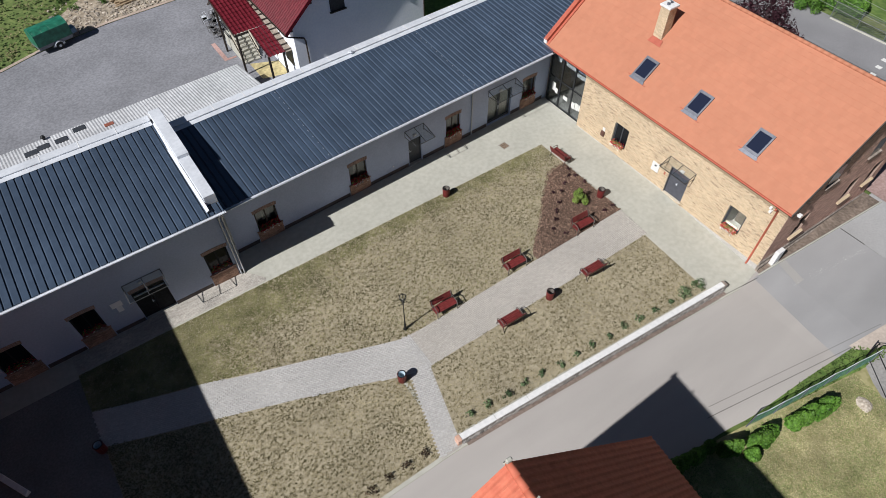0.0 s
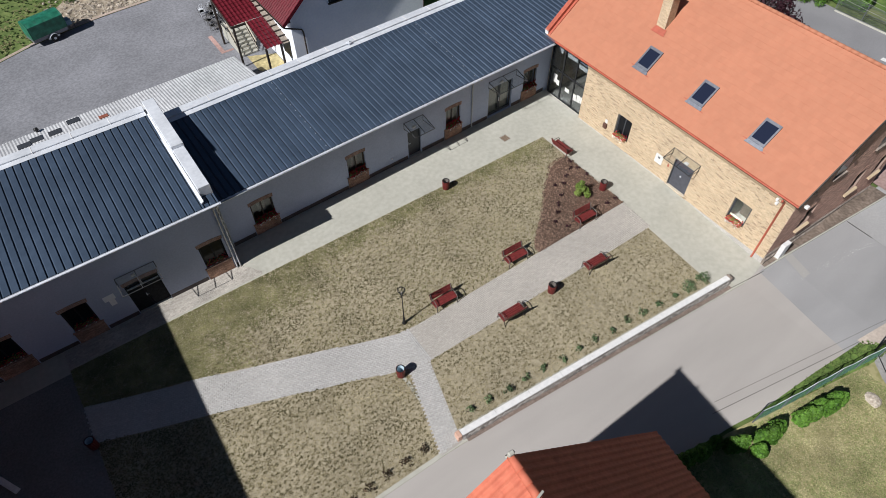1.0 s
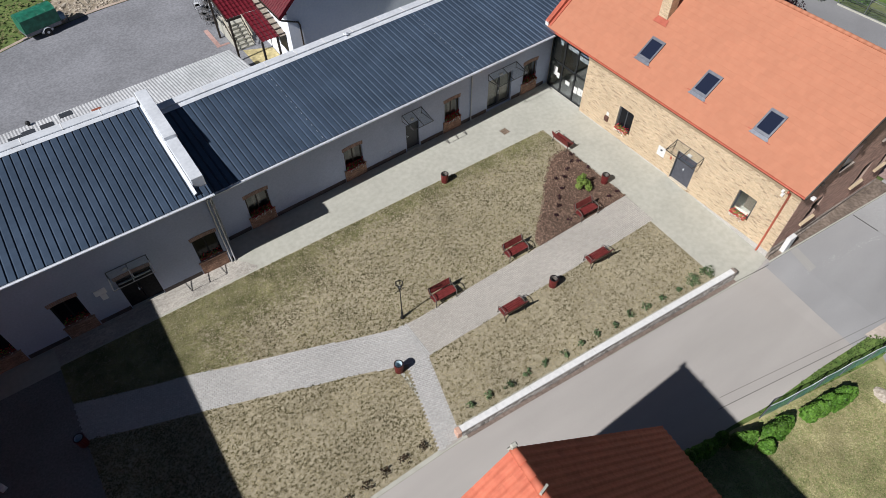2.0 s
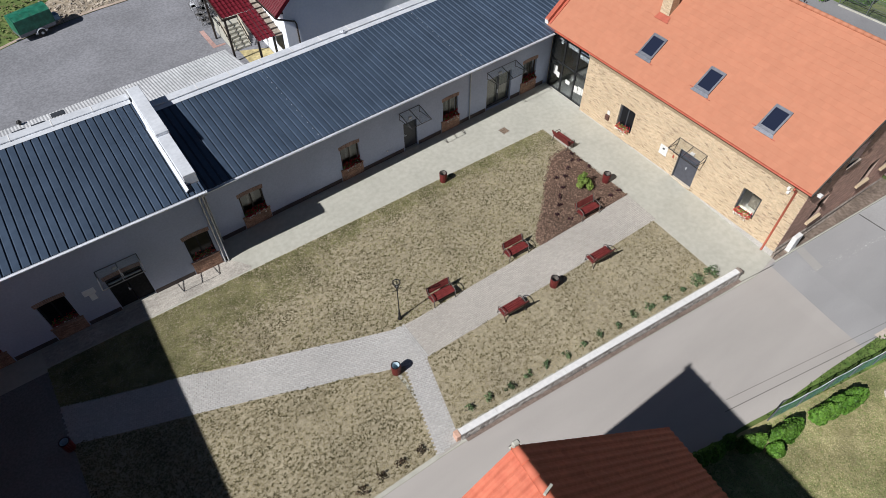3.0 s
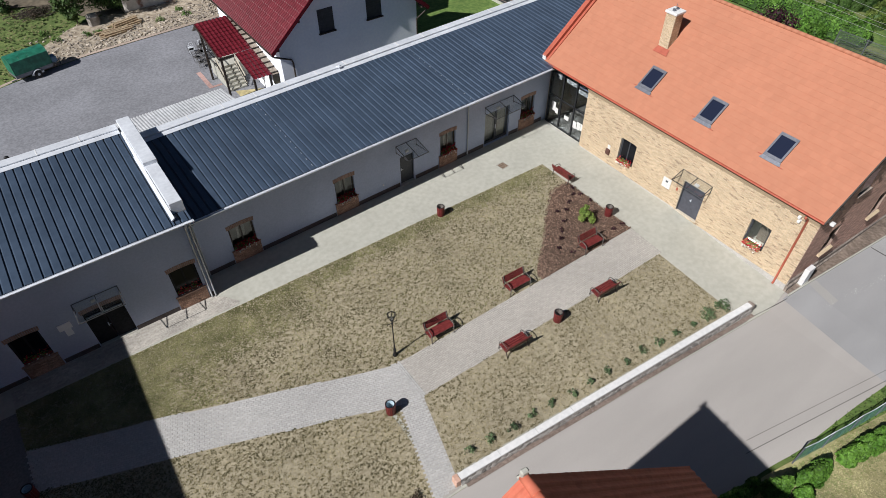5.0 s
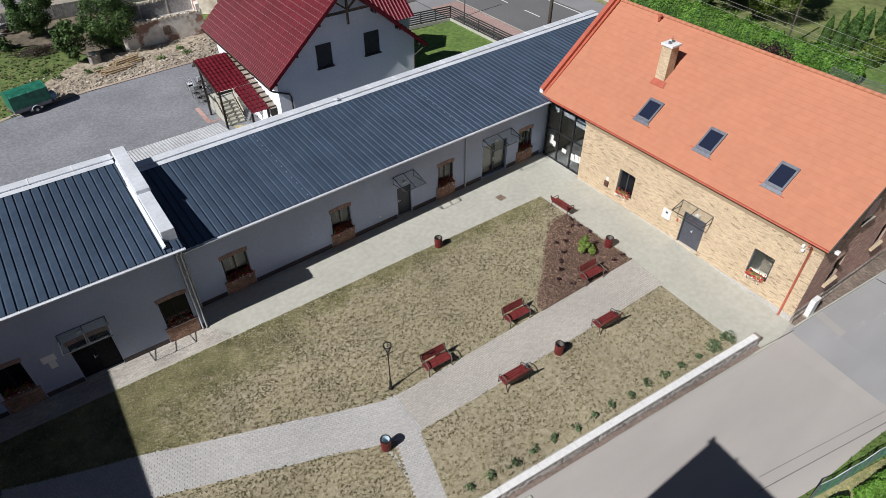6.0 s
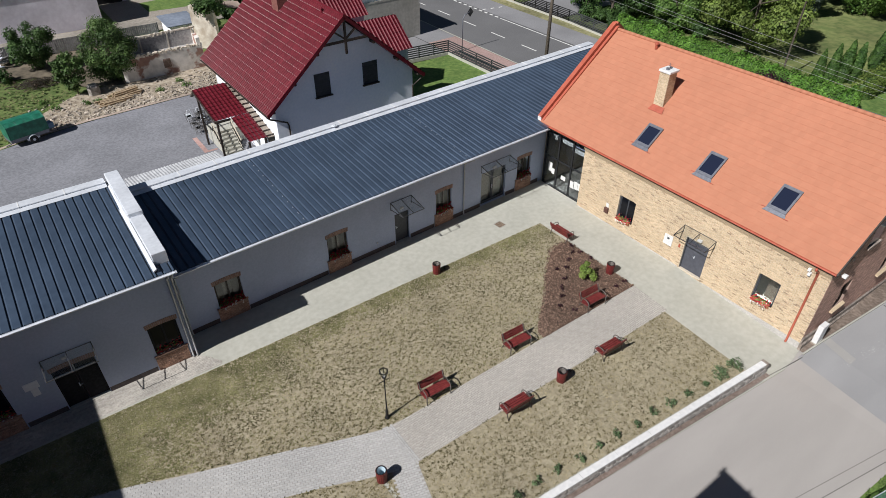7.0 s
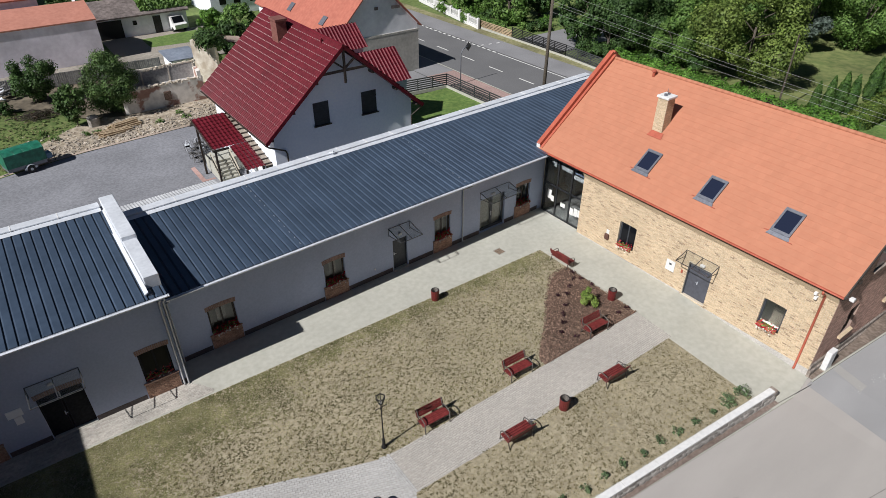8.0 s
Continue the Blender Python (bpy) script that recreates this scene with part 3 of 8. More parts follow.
def casement(parent, x0, x1, z0, z1, y=0.12, frame=None, curtain=0.0, bars=1, clear=False):
    """A window set back in its opening: frame, panes, and a curtain behind."""
    frame = frame or DARK_FRAME
    win = part("window", Geo().box(x0, y, z0, x0 + 0.06, y + 0.07, z1).box(x1 - 0.06, y, z0, x1, y + 0.07, z1)
               .box(x0 + 0.06, y, z0, x1 - 0.06, y + 0.07, z0 + 0.07).box(x0 + 0.06, y, z1 - 0.07, x1 - 0.06, y + 0.07, z1), frame, parent)
    n = bars + 1
    w = (x1 - x0 - 0.12) / n
    for i in range(n):
        a = x0 + 0.06 + i * w
        pane = part("pane", Geo().box(a + 0.03, y + 0.03, z0 + 0.1, a + w - 0.03, y + 0.04, z1 - 0.1), CLEAR_PANE if curtain or clear else PANE, win)
        pane.visible_shadow = False
        part("sash", Geo().box(a, y + 0.015, z0 + 0.07, a + 0.04, y + 0.055, z1 - 0.07).box(a + w - 0.04, y + 0.015, z0 + 0.07, a + w, y + 0.055, z1 - 0.07)
             .box(a + 0.04, y + 0.015, z0 + 0.07, a + w - 0.04, y + 0.055, z0 + 0.11).box(a + 0.04, y + 0.015, z1 - 0.11, a + w - 0.04, y + 0.055, z1 - 0.07), frame, win)
        if curtain:
            h = z1 - 0.1 - (z1 - z0) * curtain
            g = Geo()
            for k in range(9):
                near = i < n / 2
                xa = a + 0.07 + (w - 0.14) * (0.66 * near + 0.34 * k / 8)
                yy = y + 0.14 + 0.02 * (k % 2)
                g.v += [(xa, yy, h), (xa, yy, z1 - 0.08)]
                if k:
                    g.f.append((2 * k - 2, 2 * k, 2 * k + 1, 2 * k - 1))
            part("curtain", g, CURTAIN, win, "white curtain")
    return win


def lintel(parent, x0, x1, z, rise=0.045, mat=None, m=None):
    """A shallow arch of bricks on end, each one a piece."""
    mat = mat or LINTEL_BRICK
    n = max(6, round((x1 - x0 + 0.14) / 0.085))
    g0 = Geo().box(-0.038, -0.018, 0, 0.038, 0.02, 0.25)
    me = g0.mesh("brick")
    for i in range(n):
        t = (i + 0.5) / n
        x = x0 - 0.07 + (x1 - x0 + 0.14) * t
        b = part("brick", me, mat, parent, at=(m or Matrix()) @ pose(x, 0, z + rise * (1 - (2 * t - 1) ** 2) - 0.02, 0, (2 * t - 1) * 5, 0))


def apron(parent, x0, x1, z0, z1, m=None):
    """The proud brick panel under a window, brick by brick, with its sill."""
    m = m or Matrix()
    g = brick_skin(x1 - x0, z0, z1, [], m @ pose(x0, -0.05, 0), 0.25, 0.078, 0.014, seed=7)
    core = part("apron", Geo().box(x0, -0.05, z0, x1, 0.0, z1), MORTAR_DARK, parent, "red brick panel below the window")
    core.matrix_basis = m
    tagged(part("bricks", g, BRICK_OLD, core, at=m.inverted()), kind="stuff")
    part("sill", Geo().box(x0 - 0.03, -0.09, z1, x1 + 0.03, 0.12, z1 + 0.04, m), BRICK_OLD, parent)


def gutter(parent, a, b, z, y, mat, m=None, r=0.075):
    """A half-round gutter along local x."""
    g = Geo()
    arc = [(y + r * math.cos(t), z + r * math.sin(t)) for t in [math.pi + math.pi * i / 7 for i in range(8)]]
    arc += [(y + (r - 0.012) * math.cos(t), z + (r - 0.012) * math.sin(t)) for t in [2 * math.pi - math.pi * i / 7 for i in range(8)]]
    g.prism_x(list(reversed(arc)), a, b)
    return part("gutter", g, mat, parent, at=m)


CANOPY_IRON = M("canopy_iron", (0.035, 0.036, 0.04), (0.06, 0.06, 0.065), 9, 0.5, bump=0.03, spec=0.5)


def canopy(parent, x0, x1, z, m=None, depth=0.85, rise=0.32, brace=0.1):
    """A door canopy: iron frame with a clear sheet, its front bar at height z."""
    top = z + rise
    g = Geo().beam((x0, 0, top), (x1, 0, top), 0.035).beam((x0, -depth, z), (x1, -depth, z), 0.03)
    for x in (x0, (x0 + x1) / 2, x1):
        g.beam((x, 0, top), (x, -depth, z), 0.033)
    for x in (x0, x1):
        g.beam((x, 0, top - 0.42), (x, -depth, z - 0.02), 0.026).beam((x, 0, top), (x, 0, top - 0.42 - brace), 0.03)
    c = part("canopy", g, CANOPY_IRON, parent, "black iron door canopy frame", at=m)
    s = part("sheet", Geo().add([(x0, 0, top + 0.02), (x1, 0, top + 0.02), (x1, -depth, z + 0.025), (x0, -depth, z + 0.025), (x0, 0, top + 0.028), (x1, 0, top + 0.028), (x1, -depth, z + 0.033), (x0, -depth, z + 0.033)],
                                [(0, 1, 2, 3), (7, 6, 5, 4), (0, 4, 5, 1), (2, 6, 7, 3), (1, 5, 6, 2), (3, 7, 4, 0)]), CLEAR_SHEET, c, "clear plastic sheet")
    s.visible_shadow = False
    return c


def downpipe(parent, x, y, z0, z1, mat, m=None, reach=0.45, r=0.045):
    pts = [(x, y - reach, z1), (x, y - reach, z1 - 0.12), (x, y, z1 - 0.12 - reach * 0.7), (x, y, z0 + 0.1), (x, y - 0.08, z0 + 0.02)]
    return part("downpipe", Geo().tube(pts, r, 8), mat, parent, at=m, smooth=True)


def seam_panels(parent, x0, x1, y0, z0, y1, z1, pitch=0.5):
    """Standing-seam sheets up a slope from (y0, z0) to (y1, z1); each sheet is a piece."""
    n = round((x1 - x0) / pitch)
    w = (x1 - x0) / n
    s = math.hypot(y1 - y0, z1 - z0)
    t = math.degrees(math.atan2(z1 - z0, y1 - y0))
    g = Geo()
    prof = [(0.0, 0.06), (w - 0.14, 0.06), (w - 0.13, 0.0), (w - 0.088, 0.0), (w - 0.025, 0.06), (w, 0.06)]
    for x, h in prof:
        g.v += [(x, 0, h), (x, s, h)]
    g.f = [(2 * i, 2 * i + 2, 2 * i + 3, 2 * i + 1) for i in range(len(prof) - 1)]
    g.add([(0, 0, 0), (w - 0.13, 0, 0), (w - 0.14, 0, 0.06), (0, 0, 0.06)], [(0, 1, 2, 3)])
    me = g.mesh("panel")
    for i in range(n):
        part("panel", me, SEAM_ROOF, parent, at=pose(x0 + i * w, y0, z0 - 0.01, t, 0, 0))


BLACK_DOOR = M("door_black_steel", (0.010, 0.011, 0.014), (0.02, 0.021, 0.025), 8, 0.8, bump=0.03, spec=0.2)
# ---- long white building ----
TH = pose(0, 0, 0, 0, 0, 1.7)
long_b = thing("long_building", "long low pale grey plastered building with anthracite metal roof", "building", at=TH)
WINS = [(-10.75, -9.4), (-4.45, -3.2), (3.0, 4.2), (9.75, 10.95)]
X0, X1 = -12.45, 24.0
holes = [(a - X0, b - X0, 0.85, 2.35) for a, b in WINS] + [(-0.02 - X0, 0.98 - X0, 0.0, 2.06), (6.62 - X0, 8.72 - X0, 0.0, 2.4)]
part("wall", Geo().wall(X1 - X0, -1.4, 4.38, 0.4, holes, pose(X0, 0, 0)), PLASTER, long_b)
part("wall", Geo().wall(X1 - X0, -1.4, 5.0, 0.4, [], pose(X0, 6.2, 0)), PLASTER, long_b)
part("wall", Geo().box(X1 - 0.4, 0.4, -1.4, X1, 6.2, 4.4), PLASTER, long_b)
for a, b in ((X0, -10.9), (-9.25, -4.6), (-3.05, -0.1), (1.06, 2.85), (4.35, 6.56), (8.78, 9.6), (11.1, 11.8)):
    part("plinth", Geo().box(a, -0.015, -0.1, b, 0.0, 0.26), PLINTH, long_b, "dark grey plinth strip")
roof = part("roof", Geo().prism_x([(-0.82, 4.34), (6.5, 4.95), (6.5, 5.07), (-0.82, 4.46)], X0, X1), ANTHRACITE, long_b, "anthracite standing-seam metal roof")
seam_panels(roof, X0 + 0.05, X1, -0.84, 4.465, 6.15, 5.045, 0.38)
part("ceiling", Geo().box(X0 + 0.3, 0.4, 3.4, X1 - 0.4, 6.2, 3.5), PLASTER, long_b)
part("floor", Geo().box(X0 + 0.3, 0.4, -0.1, X1 - 0.4, 6.2, -0.03), CONCRETE, long_b)
BACK_LINE = pose(X0, 6.48, 0, 0, 0, 0.6) @ pose(-X0, -6.48, 0)
part("parapet_cap", Geo().box(X0, 6.22, 4.9, X1, 6.72, 5.17).box(X0, 6.18, 5.17, X1, 6.74, 5.22), FLASHING, long_b, "pale metal parapet capping", at=BACK_LINE)
part("foot_flashing", Geo().prism_x([(5.86, 5.085), (6.22, 5.125), (6.22, 5.135), (5.86, 5.095)], X0, X1), FLASHING, long_b, "pale metal foot flashing", at=BACK_LINE)
cap_seam = Geo().box(-0.02, 6.175, 5.165, 0.02, 6.745, 5.232).mesh("cap_seam")
for i in range(18):
    part("cap_seam", cap_seam, CAP_WHITE, long_b, at=BACK_LINE @ pose(X0 + 1.0 + 2.0 * i, 0, 0))
gutter(long_b, X0, 11.35, 4.46, -0.92, FLASHING, r=0.1)
part("eaves_flashing", Geo().prism_x([(-0.92, 4.415), (-0.80, 4.425), (-0.80, 4.435), (-0.92, 4.425)], X0, 11.35), FLASHING, long_b)
for a, b in WINS:
    casement(long_b, a, b, 0.85, 2.35, curtain=0.62)
    lintel(long_b, a, b, 2.33)
    apron(long_b, a - 0.12, b + 0.12, 0.0, 0.82)
    flower_box(TH @ pose((a + b) / 2, -0.02, 0.88), b - a - 0.05, "window boxes")
door = part("door", Geo().box(0.02, 0.14, 0.02, 0.94, 0.2, 2.02), ANTHRACITE, long_b, "dark grey steel door")
part("door_frame", Geo().box(-0.02, 0.1, 0, 0.02, 0.22, 2.06).box(0.94, 0.1, 0, 0.98, 0.22, 2.06).box(0.02, 0.1, 2.02, 0.94, 0.22, 2.06), ANTHRACITE, long_b)
part("handle", Geo().box(0.1, 0.08, 1.0, 0.13, 0.14, 1.16).box(0.1, 0.07, 1.06, 0.24, 0.09, 1.085), FLASHING, door, "steel handle")
part("threshold", Geo().box(-0.05, -0.12, -0.05, 1.0, 0.14, 0.03), CONCRETE, long_b)
canopy(long_b, -0.25, 1.2, 2.69, depth=1.27, rise=0.27)
part("door_lamp", Geo().soft_box(0.36, -0.1, 2.32, 0.58, 0, 2.46, 0.02), CAP_WHITE, long_b, "small white lamp over the door")
dd = part("door", Geo().box(6.62, 0.14, 0.03, 6.74, 0.2, 2.4).box(7.58, 0.14, 0.03, 7.76, 0.2, 2.4).box(8.6, 0.14, 0.03, 8.72, 0.2, 2.4).box(6.74, 0.14, 0.03, 7.58, 0.2, 0.22).box(7.76, 0.14, 0.03, 8.6, 0.2, 0.22)
          .box(6.74, 0.14, 2.28, 7.58, 0.2, 2.4).box(7.76, 0.14, 2.28, 8.6, 0.2, 2.4), ANTHRACITE, long_b, "glazed double door with dark frame")
for a, b in ((6.74, 7.58), (7.76, 8.6)):
    p = part("pane", Geo().box(a, 0.165, 0.22, b, 0.175, 2.28), CLEAR_PANE, dd)
    p.visible_shadow = False
    part("curtain", Geo().box(a + 0.05, 0.3, 0.1, b - 0.05, 0.31, 2.3), CURTAIN, dd, "pale net curtain")
part("handle", Geo().box(7.62, 0.08, 0.95, 7.65, 0.14, 1.25), FLASHING, dd, "steel pull handle")
canopy(long_b, 6.57, 8.98, 2.71, depth=1.15, rise=0.26)
part("door_lamp", Geo().soft_box(7.5, -0.1, 2.52, 7.78, 0, 2.66, 0.02), CAP_WHITE, long_b, "small white lamp over the door")
downpipe(long_b, 5.15, -0.06, 0, 4.40, PIPE_GREY, reach=0.84)
downpipe(long_b, X0 + 0.1, -0.06, 0, 4.40, PIPE_GREY, reach=0.84)
part("wall_lamp", Geo().box(-1.35, -0.06, 0.62, -1.27, 0, 0.7), CAP_WHITE, long_b, "small white socket box")
stop = Geo().box(-0.015, 0, 0.045, 0.015, 0.12, 0.056).mesh("seam_clip")
for x in (-5.78, 4.85):
    for i in range(12):
        y = -0.6 + i * 0.57
        part("seam_clip", stop, PIPE_GREY, roof, at=pose(x, y, 4.465 + 0.083 * (y + 0.84), 4.75, 0, 0))
part("vent_pipe", Geo().tube([(0.05, 6.3, 5.2), (0.05, 6.3, 5.38)], 0.05, 8).box(-0.06, 6.19, 5.22, 0.16, 6.5, 5.27), FLASHING, long_b, "pale metal vent on the parapet")

# old worn pavers along the foot of the west wing
PAVER_OLD = M("paver_old_grey", (0.37, 0.345, 0.31), (0.45, 0.425, 0.385), 9, 0.92, bump=0.2, stain=0.18, stain_size=0.7, islands=0.14)
old_strip = setting("pavement_old", sheet([(-22.2, -3.0), (-11.8, -3.12)], [(-22.2, -1.79), (-12.56, -1.79), (-12.5, -2.0), (-11.8, -2.9)], -22.2, -11.85, -0.006, 0.5), PAVER_OLD, "strip of old worn pavers along the wall", "pavement")
tagged(part("pavers", pavers(lambda x, y: -22.1 < x < -11.9 and along([(-22.2, -3.0), (-11.8, -3.12)], x) + 0.06 < y < along([(-22.2, -1.85), (-12.56, -1.85), (-12.5, -2.05), (-11.8, -2.95)], x), -22.2, -11.8, -3.2, -1.7, 0.2, 0.1, 0.0, 0.004), PAVER_OLD, old_strip), kind="stuff")

# ---- higher building at the west ----
west_b = thing("west_wing", "higher pale grey plastered wing with anthracite metal roof", "building")
WX0, WX1, WY = -34.0, -12.55, -1.78
LW = [(-14.25, -12.98), (-21.2, -19.95), (-24.85, -23.4)]
holes = [(a - WX0, b - WX0, 0.88, 2.58) for a, b in LW] + [(-18.22 - WX0, -16.52 - WX0, 0.0, 2.36)]
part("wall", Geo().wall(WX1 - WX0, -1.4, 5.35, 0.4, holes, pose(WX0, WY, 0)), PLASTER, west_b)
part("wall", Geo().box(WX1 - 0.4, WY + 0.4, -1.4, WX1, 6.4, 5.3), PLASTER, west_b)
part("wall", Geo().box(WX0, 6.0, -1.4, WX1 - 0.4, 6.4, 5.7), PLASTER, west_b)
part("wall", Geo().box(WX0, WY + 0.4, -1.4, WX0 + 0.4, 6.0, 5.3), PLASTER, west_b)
part("floor", Geo().box(WX0 + 0.4, WY + 0.4, -0.1, WX1 - 0.4, 6.0, -0.03), CONCRETE, west_b)
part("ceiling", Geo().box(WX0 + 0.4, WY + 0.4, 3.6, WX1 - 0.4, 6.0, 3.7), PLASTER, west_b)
wroof = part("roof", Geo().prism_x([(-2.2, 5.28), (6.35, 5.74), (6.35, 5.86), (-2.2, 5.4)], WX0, WX1 + 0.1), ANTHRACITE, west_b, "anthracite standing-seam metal roof")
seam_panels(wroof, WX0, -13.15, -2.24, 5.405, 6.05, 5.845, 0.38)
seam_panels(wroof, -13.1, -12.42, -2.24, 5.405, -1.55, 5.443, 0.34)
part("parapet_cap", Geo().box(WX0, 6.1, 5.69, WX1 - 0.6, 6.58, 5.95).box(WX0, 6.06, 5.95, WX1 - 0.6, 6.6, 6.0), FLASHING, west_b, "pale metal parapet capping")
part("foot_flashing", Geo().prism_x([(5.74, 5.885), (6.1, 5.92), (6.1, 5.93), (5.74, 5.895)], WX0, WX1 - 0.6), FLASHING, west_b, "pale metal foot flashing")
for i in range(10):
    part("cap_seam", cap_seam, CAP_WHITE, west_b, at=pose(WX0 + 1.0 + 2.0 * i, -0.14, 0.78))
part("parapet_cap", Geo().soft_box(-13.02, -1.45, 5.3, -12.40, 2.0, 6.02, 0.02), FLASHING, west_b, "pale metal-clad party wall, lower part")
part("parapet_cap", Geo().soft_box(-13.04, 2.0, 5.3, -12.38, 6.6, 6.22, 0.02), FLASHING, west_b, "pale metal-clad party wall, higher part")
part("party_flashing", Geo().prism_y([(-13.2, 5.48), (-13.045, 5.58), (-13.045, 5.64), (-13.2, 5.54)], -1.9, 6.0), FLASHING, west_b).matrix_basis = Matrix(((1, 0, 0, 0), (0, 1, 0, 0), (0, 0.055, 1, 0.1), (0, 0, 0, 1)))
gutter(west_b, WX0, WX1 + 0.2, 5.4, -2.32, FLASHING, r=0.09)
part("eaves_flashing", Geo().prism_x([(-2.32, 5.345), (-2.2, 5.355), (-2.2, 5.365), (-2.32, 5.355)], WX0, WX1 + 0.12), FLASHING, west_b)
for a, b in LW:
    casement(west_b, a, b, 0.88, 2.58, y=WY + 0.12, frame=BLACK_DOOR)
    lintel(west_b, a, b, 2.56, m=pose(0, WY, 0))
    apron(west_b, a - 0.1, b + 0.1, 0.0, 0.85, m=pose(0, WY, 0))
    flower_box(pose((a + b) / 2, WY + 0.1, 0.9) @ Matrix.Diagonal((1, 0.5, 1, 1)), b - a - 0.12, "window boxes", 0.45, "planter box of dark red geraniums on the window sill")
for a, b in ((-34, -25.0), (-23.25, -21.35), (-19.8, -18.25), (-16.5, -14.4), (-12.85, -12.56)):
    part("plinth", Geo().box(a, WY - 0.015, -0.1, b, WY, 0.26), PLINTH, west_b, "dark grey plinth strip")
for a, b in ((-18.17, -17.4), (-17.37, -16.57)):
    d = part("door", Geo().box(a, WY + 0.14, 0.02, b, WY + 0.2, 1.87), BLACK_DOOR, west_b, "nearly black steel door leaf")
    part("panel", Geo().box(a + 0.1, WY + 0.132, 0.15, b - 0.1, WY + 0.14, 1.75), BLACK_DOOR, d)
    if a < -18:
        part("handle", Geo().box(-17.5, WY + 0.08, 0.95, -17.46, WY + 0.14, 1.13).box(-17.5, WY + 0.07, 1.03, -17.36, WY + 0.09, 1.05), FLASHING, d, "steel handle")
part("door_frame", Geo().box(-18.22, WY + 0.1, 0.0, -18.17, WY + 0.22, 2.36).box(-16.57, WY + 0.1, 0.0, -16.52, WY + 0.22, 2.36).box(-18.17, WY + 0.1, 2.31, -16.57, WY + 0.22, 2.36), BLACK_DOOR, west_b)
part("transom", Geo().box(-18.17, WY + 0.08, 1.87, -16.57, WY + 0.22, 1.93).box(-17.41, WY + 0.1, 1.93, -17.36, WY + 0.2, 2.31), FLASHING, west_b, "pale transom bar")
part("door_lamp", Geo().soft_box(-17.62, WY - 0.09, 2.84, -17.44, WY, 2.97, 0.02), CAP_WHITE, west_b, "small white lamp over the door")
part("threshold", Geo().box(-18.22, WY - 0.05, -0.05, -16.52, WY + 0.24, 0.018), CONCRETE, west_b)
part("fanlight", Geo().box(-18.17, WY + 0.15, 1.93, -17.41, WY + 0.16, 2.31), PANE, west_b)
part("fanlight", Geo().box(-17.36, WY + 0.15, 1.93, -16.57, WY + 0.16, 2.31), PANE, west_b)
lintel(west_b, -18.2, -16.54, 2.34, m=pose(0, WY, 0))
canopy(west_b, -18.35, -16.4, 2.87, pose(0, WY, 0), 1.08, 0.26)
part("sign", Geo().box(-19.3, WY - 0.03, 1.92, -18.75, WY, 2.3), SIGN_WHITE, west_b, "small white notice plate")
part("sign", Geo().box(-19.12, WY - 0.03, 1.5, -18.84, WY, 1.9), SIGN_WHITE, west_b, "small white notice plate")
downpipe(west_b, -12.6, WY - 0.06, 0, 5.33, PIPE_GREY, reach=0.5)
downpipe(west_b, -12.78, WY - 0.06, 0.0, 5.33, PIPE_GREY, reach=0.5)


# ---- buff brick house with the orange roof ----
BX, BX1, BN, BS = 11.8, 23.3, 0.0, -18.62
EX, EZ, RX, RZ = 11.5, 4.574, 17.55, 9.35
RN, RS = 0.45, -18.8
house = thing("brick_house", "buff brick house with bright orange clay tile roof", "house")
west_wall = pose(BX, -3.4, 0, 0, 0, -90)
L_W = -3.4 - BS
yw = lambda y: -3.4 - y
BW = [(-6.55, -7.75), (-15.6, -16.75)]
holes = [(yw(a), yw(b), 0.85, 2.4) for a, b in BW] + [(yw(-11.35), yw(-12.75), 0.0, 2.15)]
SL = (RZ - EZ) / (RX - EX)
wall_top = EZ + (BX - EX) * SL - 0.12
wall = part("wall", Geo().wall(L_W, -1.0, wall_top, 0.45, holes, west_wall), MORTAR, house, "buff brick wall")
tagged(part("bricks", brick_skin(L_W, -0.32, wall_top, holes, west_wall, 0.24, 0.068, share=(0, 0.84)), BRICK_BUFF, wall), kind="stuff")
tagged(part("bricks", brick_skin(L_W, -0.32, wall_top, holes, west_wall, 0.24, 0.068, share=(0.84, 1)), BRICK_BURNT, wall, "scattered dark burnt bricks"), kind="stuff")
part("plinth", Geo().box(BX - 0.03, BS - 0.03, -1.0, BX, -12.85, -0.1).box(BX - 0.03, -11.25, -1.0, BX, -3.45, 0.04), STONE_BED, house, "pale stone plinth")
LEDGE = M("ledge_brown_stone", (0.20, 0.165, 0.14), (0.36, 0.31, 0.27), 5, 0.95, bump=0.4, stain=0.25, stain_size=1.0)
# gable walls
half = BX1 - BX
gable_top = lambda x: EZ - 0.12 + (min(x, 2 * (RX - BX) - x) + BX - EX) * SL
GW = [(2.2, 3.25, 0.95, 2.5), (7.05, 8.1, 0.95, 2.5), (9.6, 10.6, 0.95, 2.5), (2.9, 4.0, 4.55, 5.8), (7.0, 8.1, 4.55, 5.8)]
south_wall = pose(BX, BS, 0)
sw = part("wall", Geo().wall(half, -1.6, wall_top, 0.45, [h for h in GW if h[3] < 4], south_wall), MORTAR_DARK, house, "dark red brick gable wall")
part("gable", Geo().prism_y([(BX, wall_top), (BX1, wall_top), (RX, RZ - 0.12)], BS + 0.45, BS), MORTAR_DARK, house, "dark red brick gable")
tagged(part("bricks", brick_skin(half, -0.9, 9.2, GW, south_wall, top=gable_top, seed=9), BRICK_DARK, sw), kind="stuff")
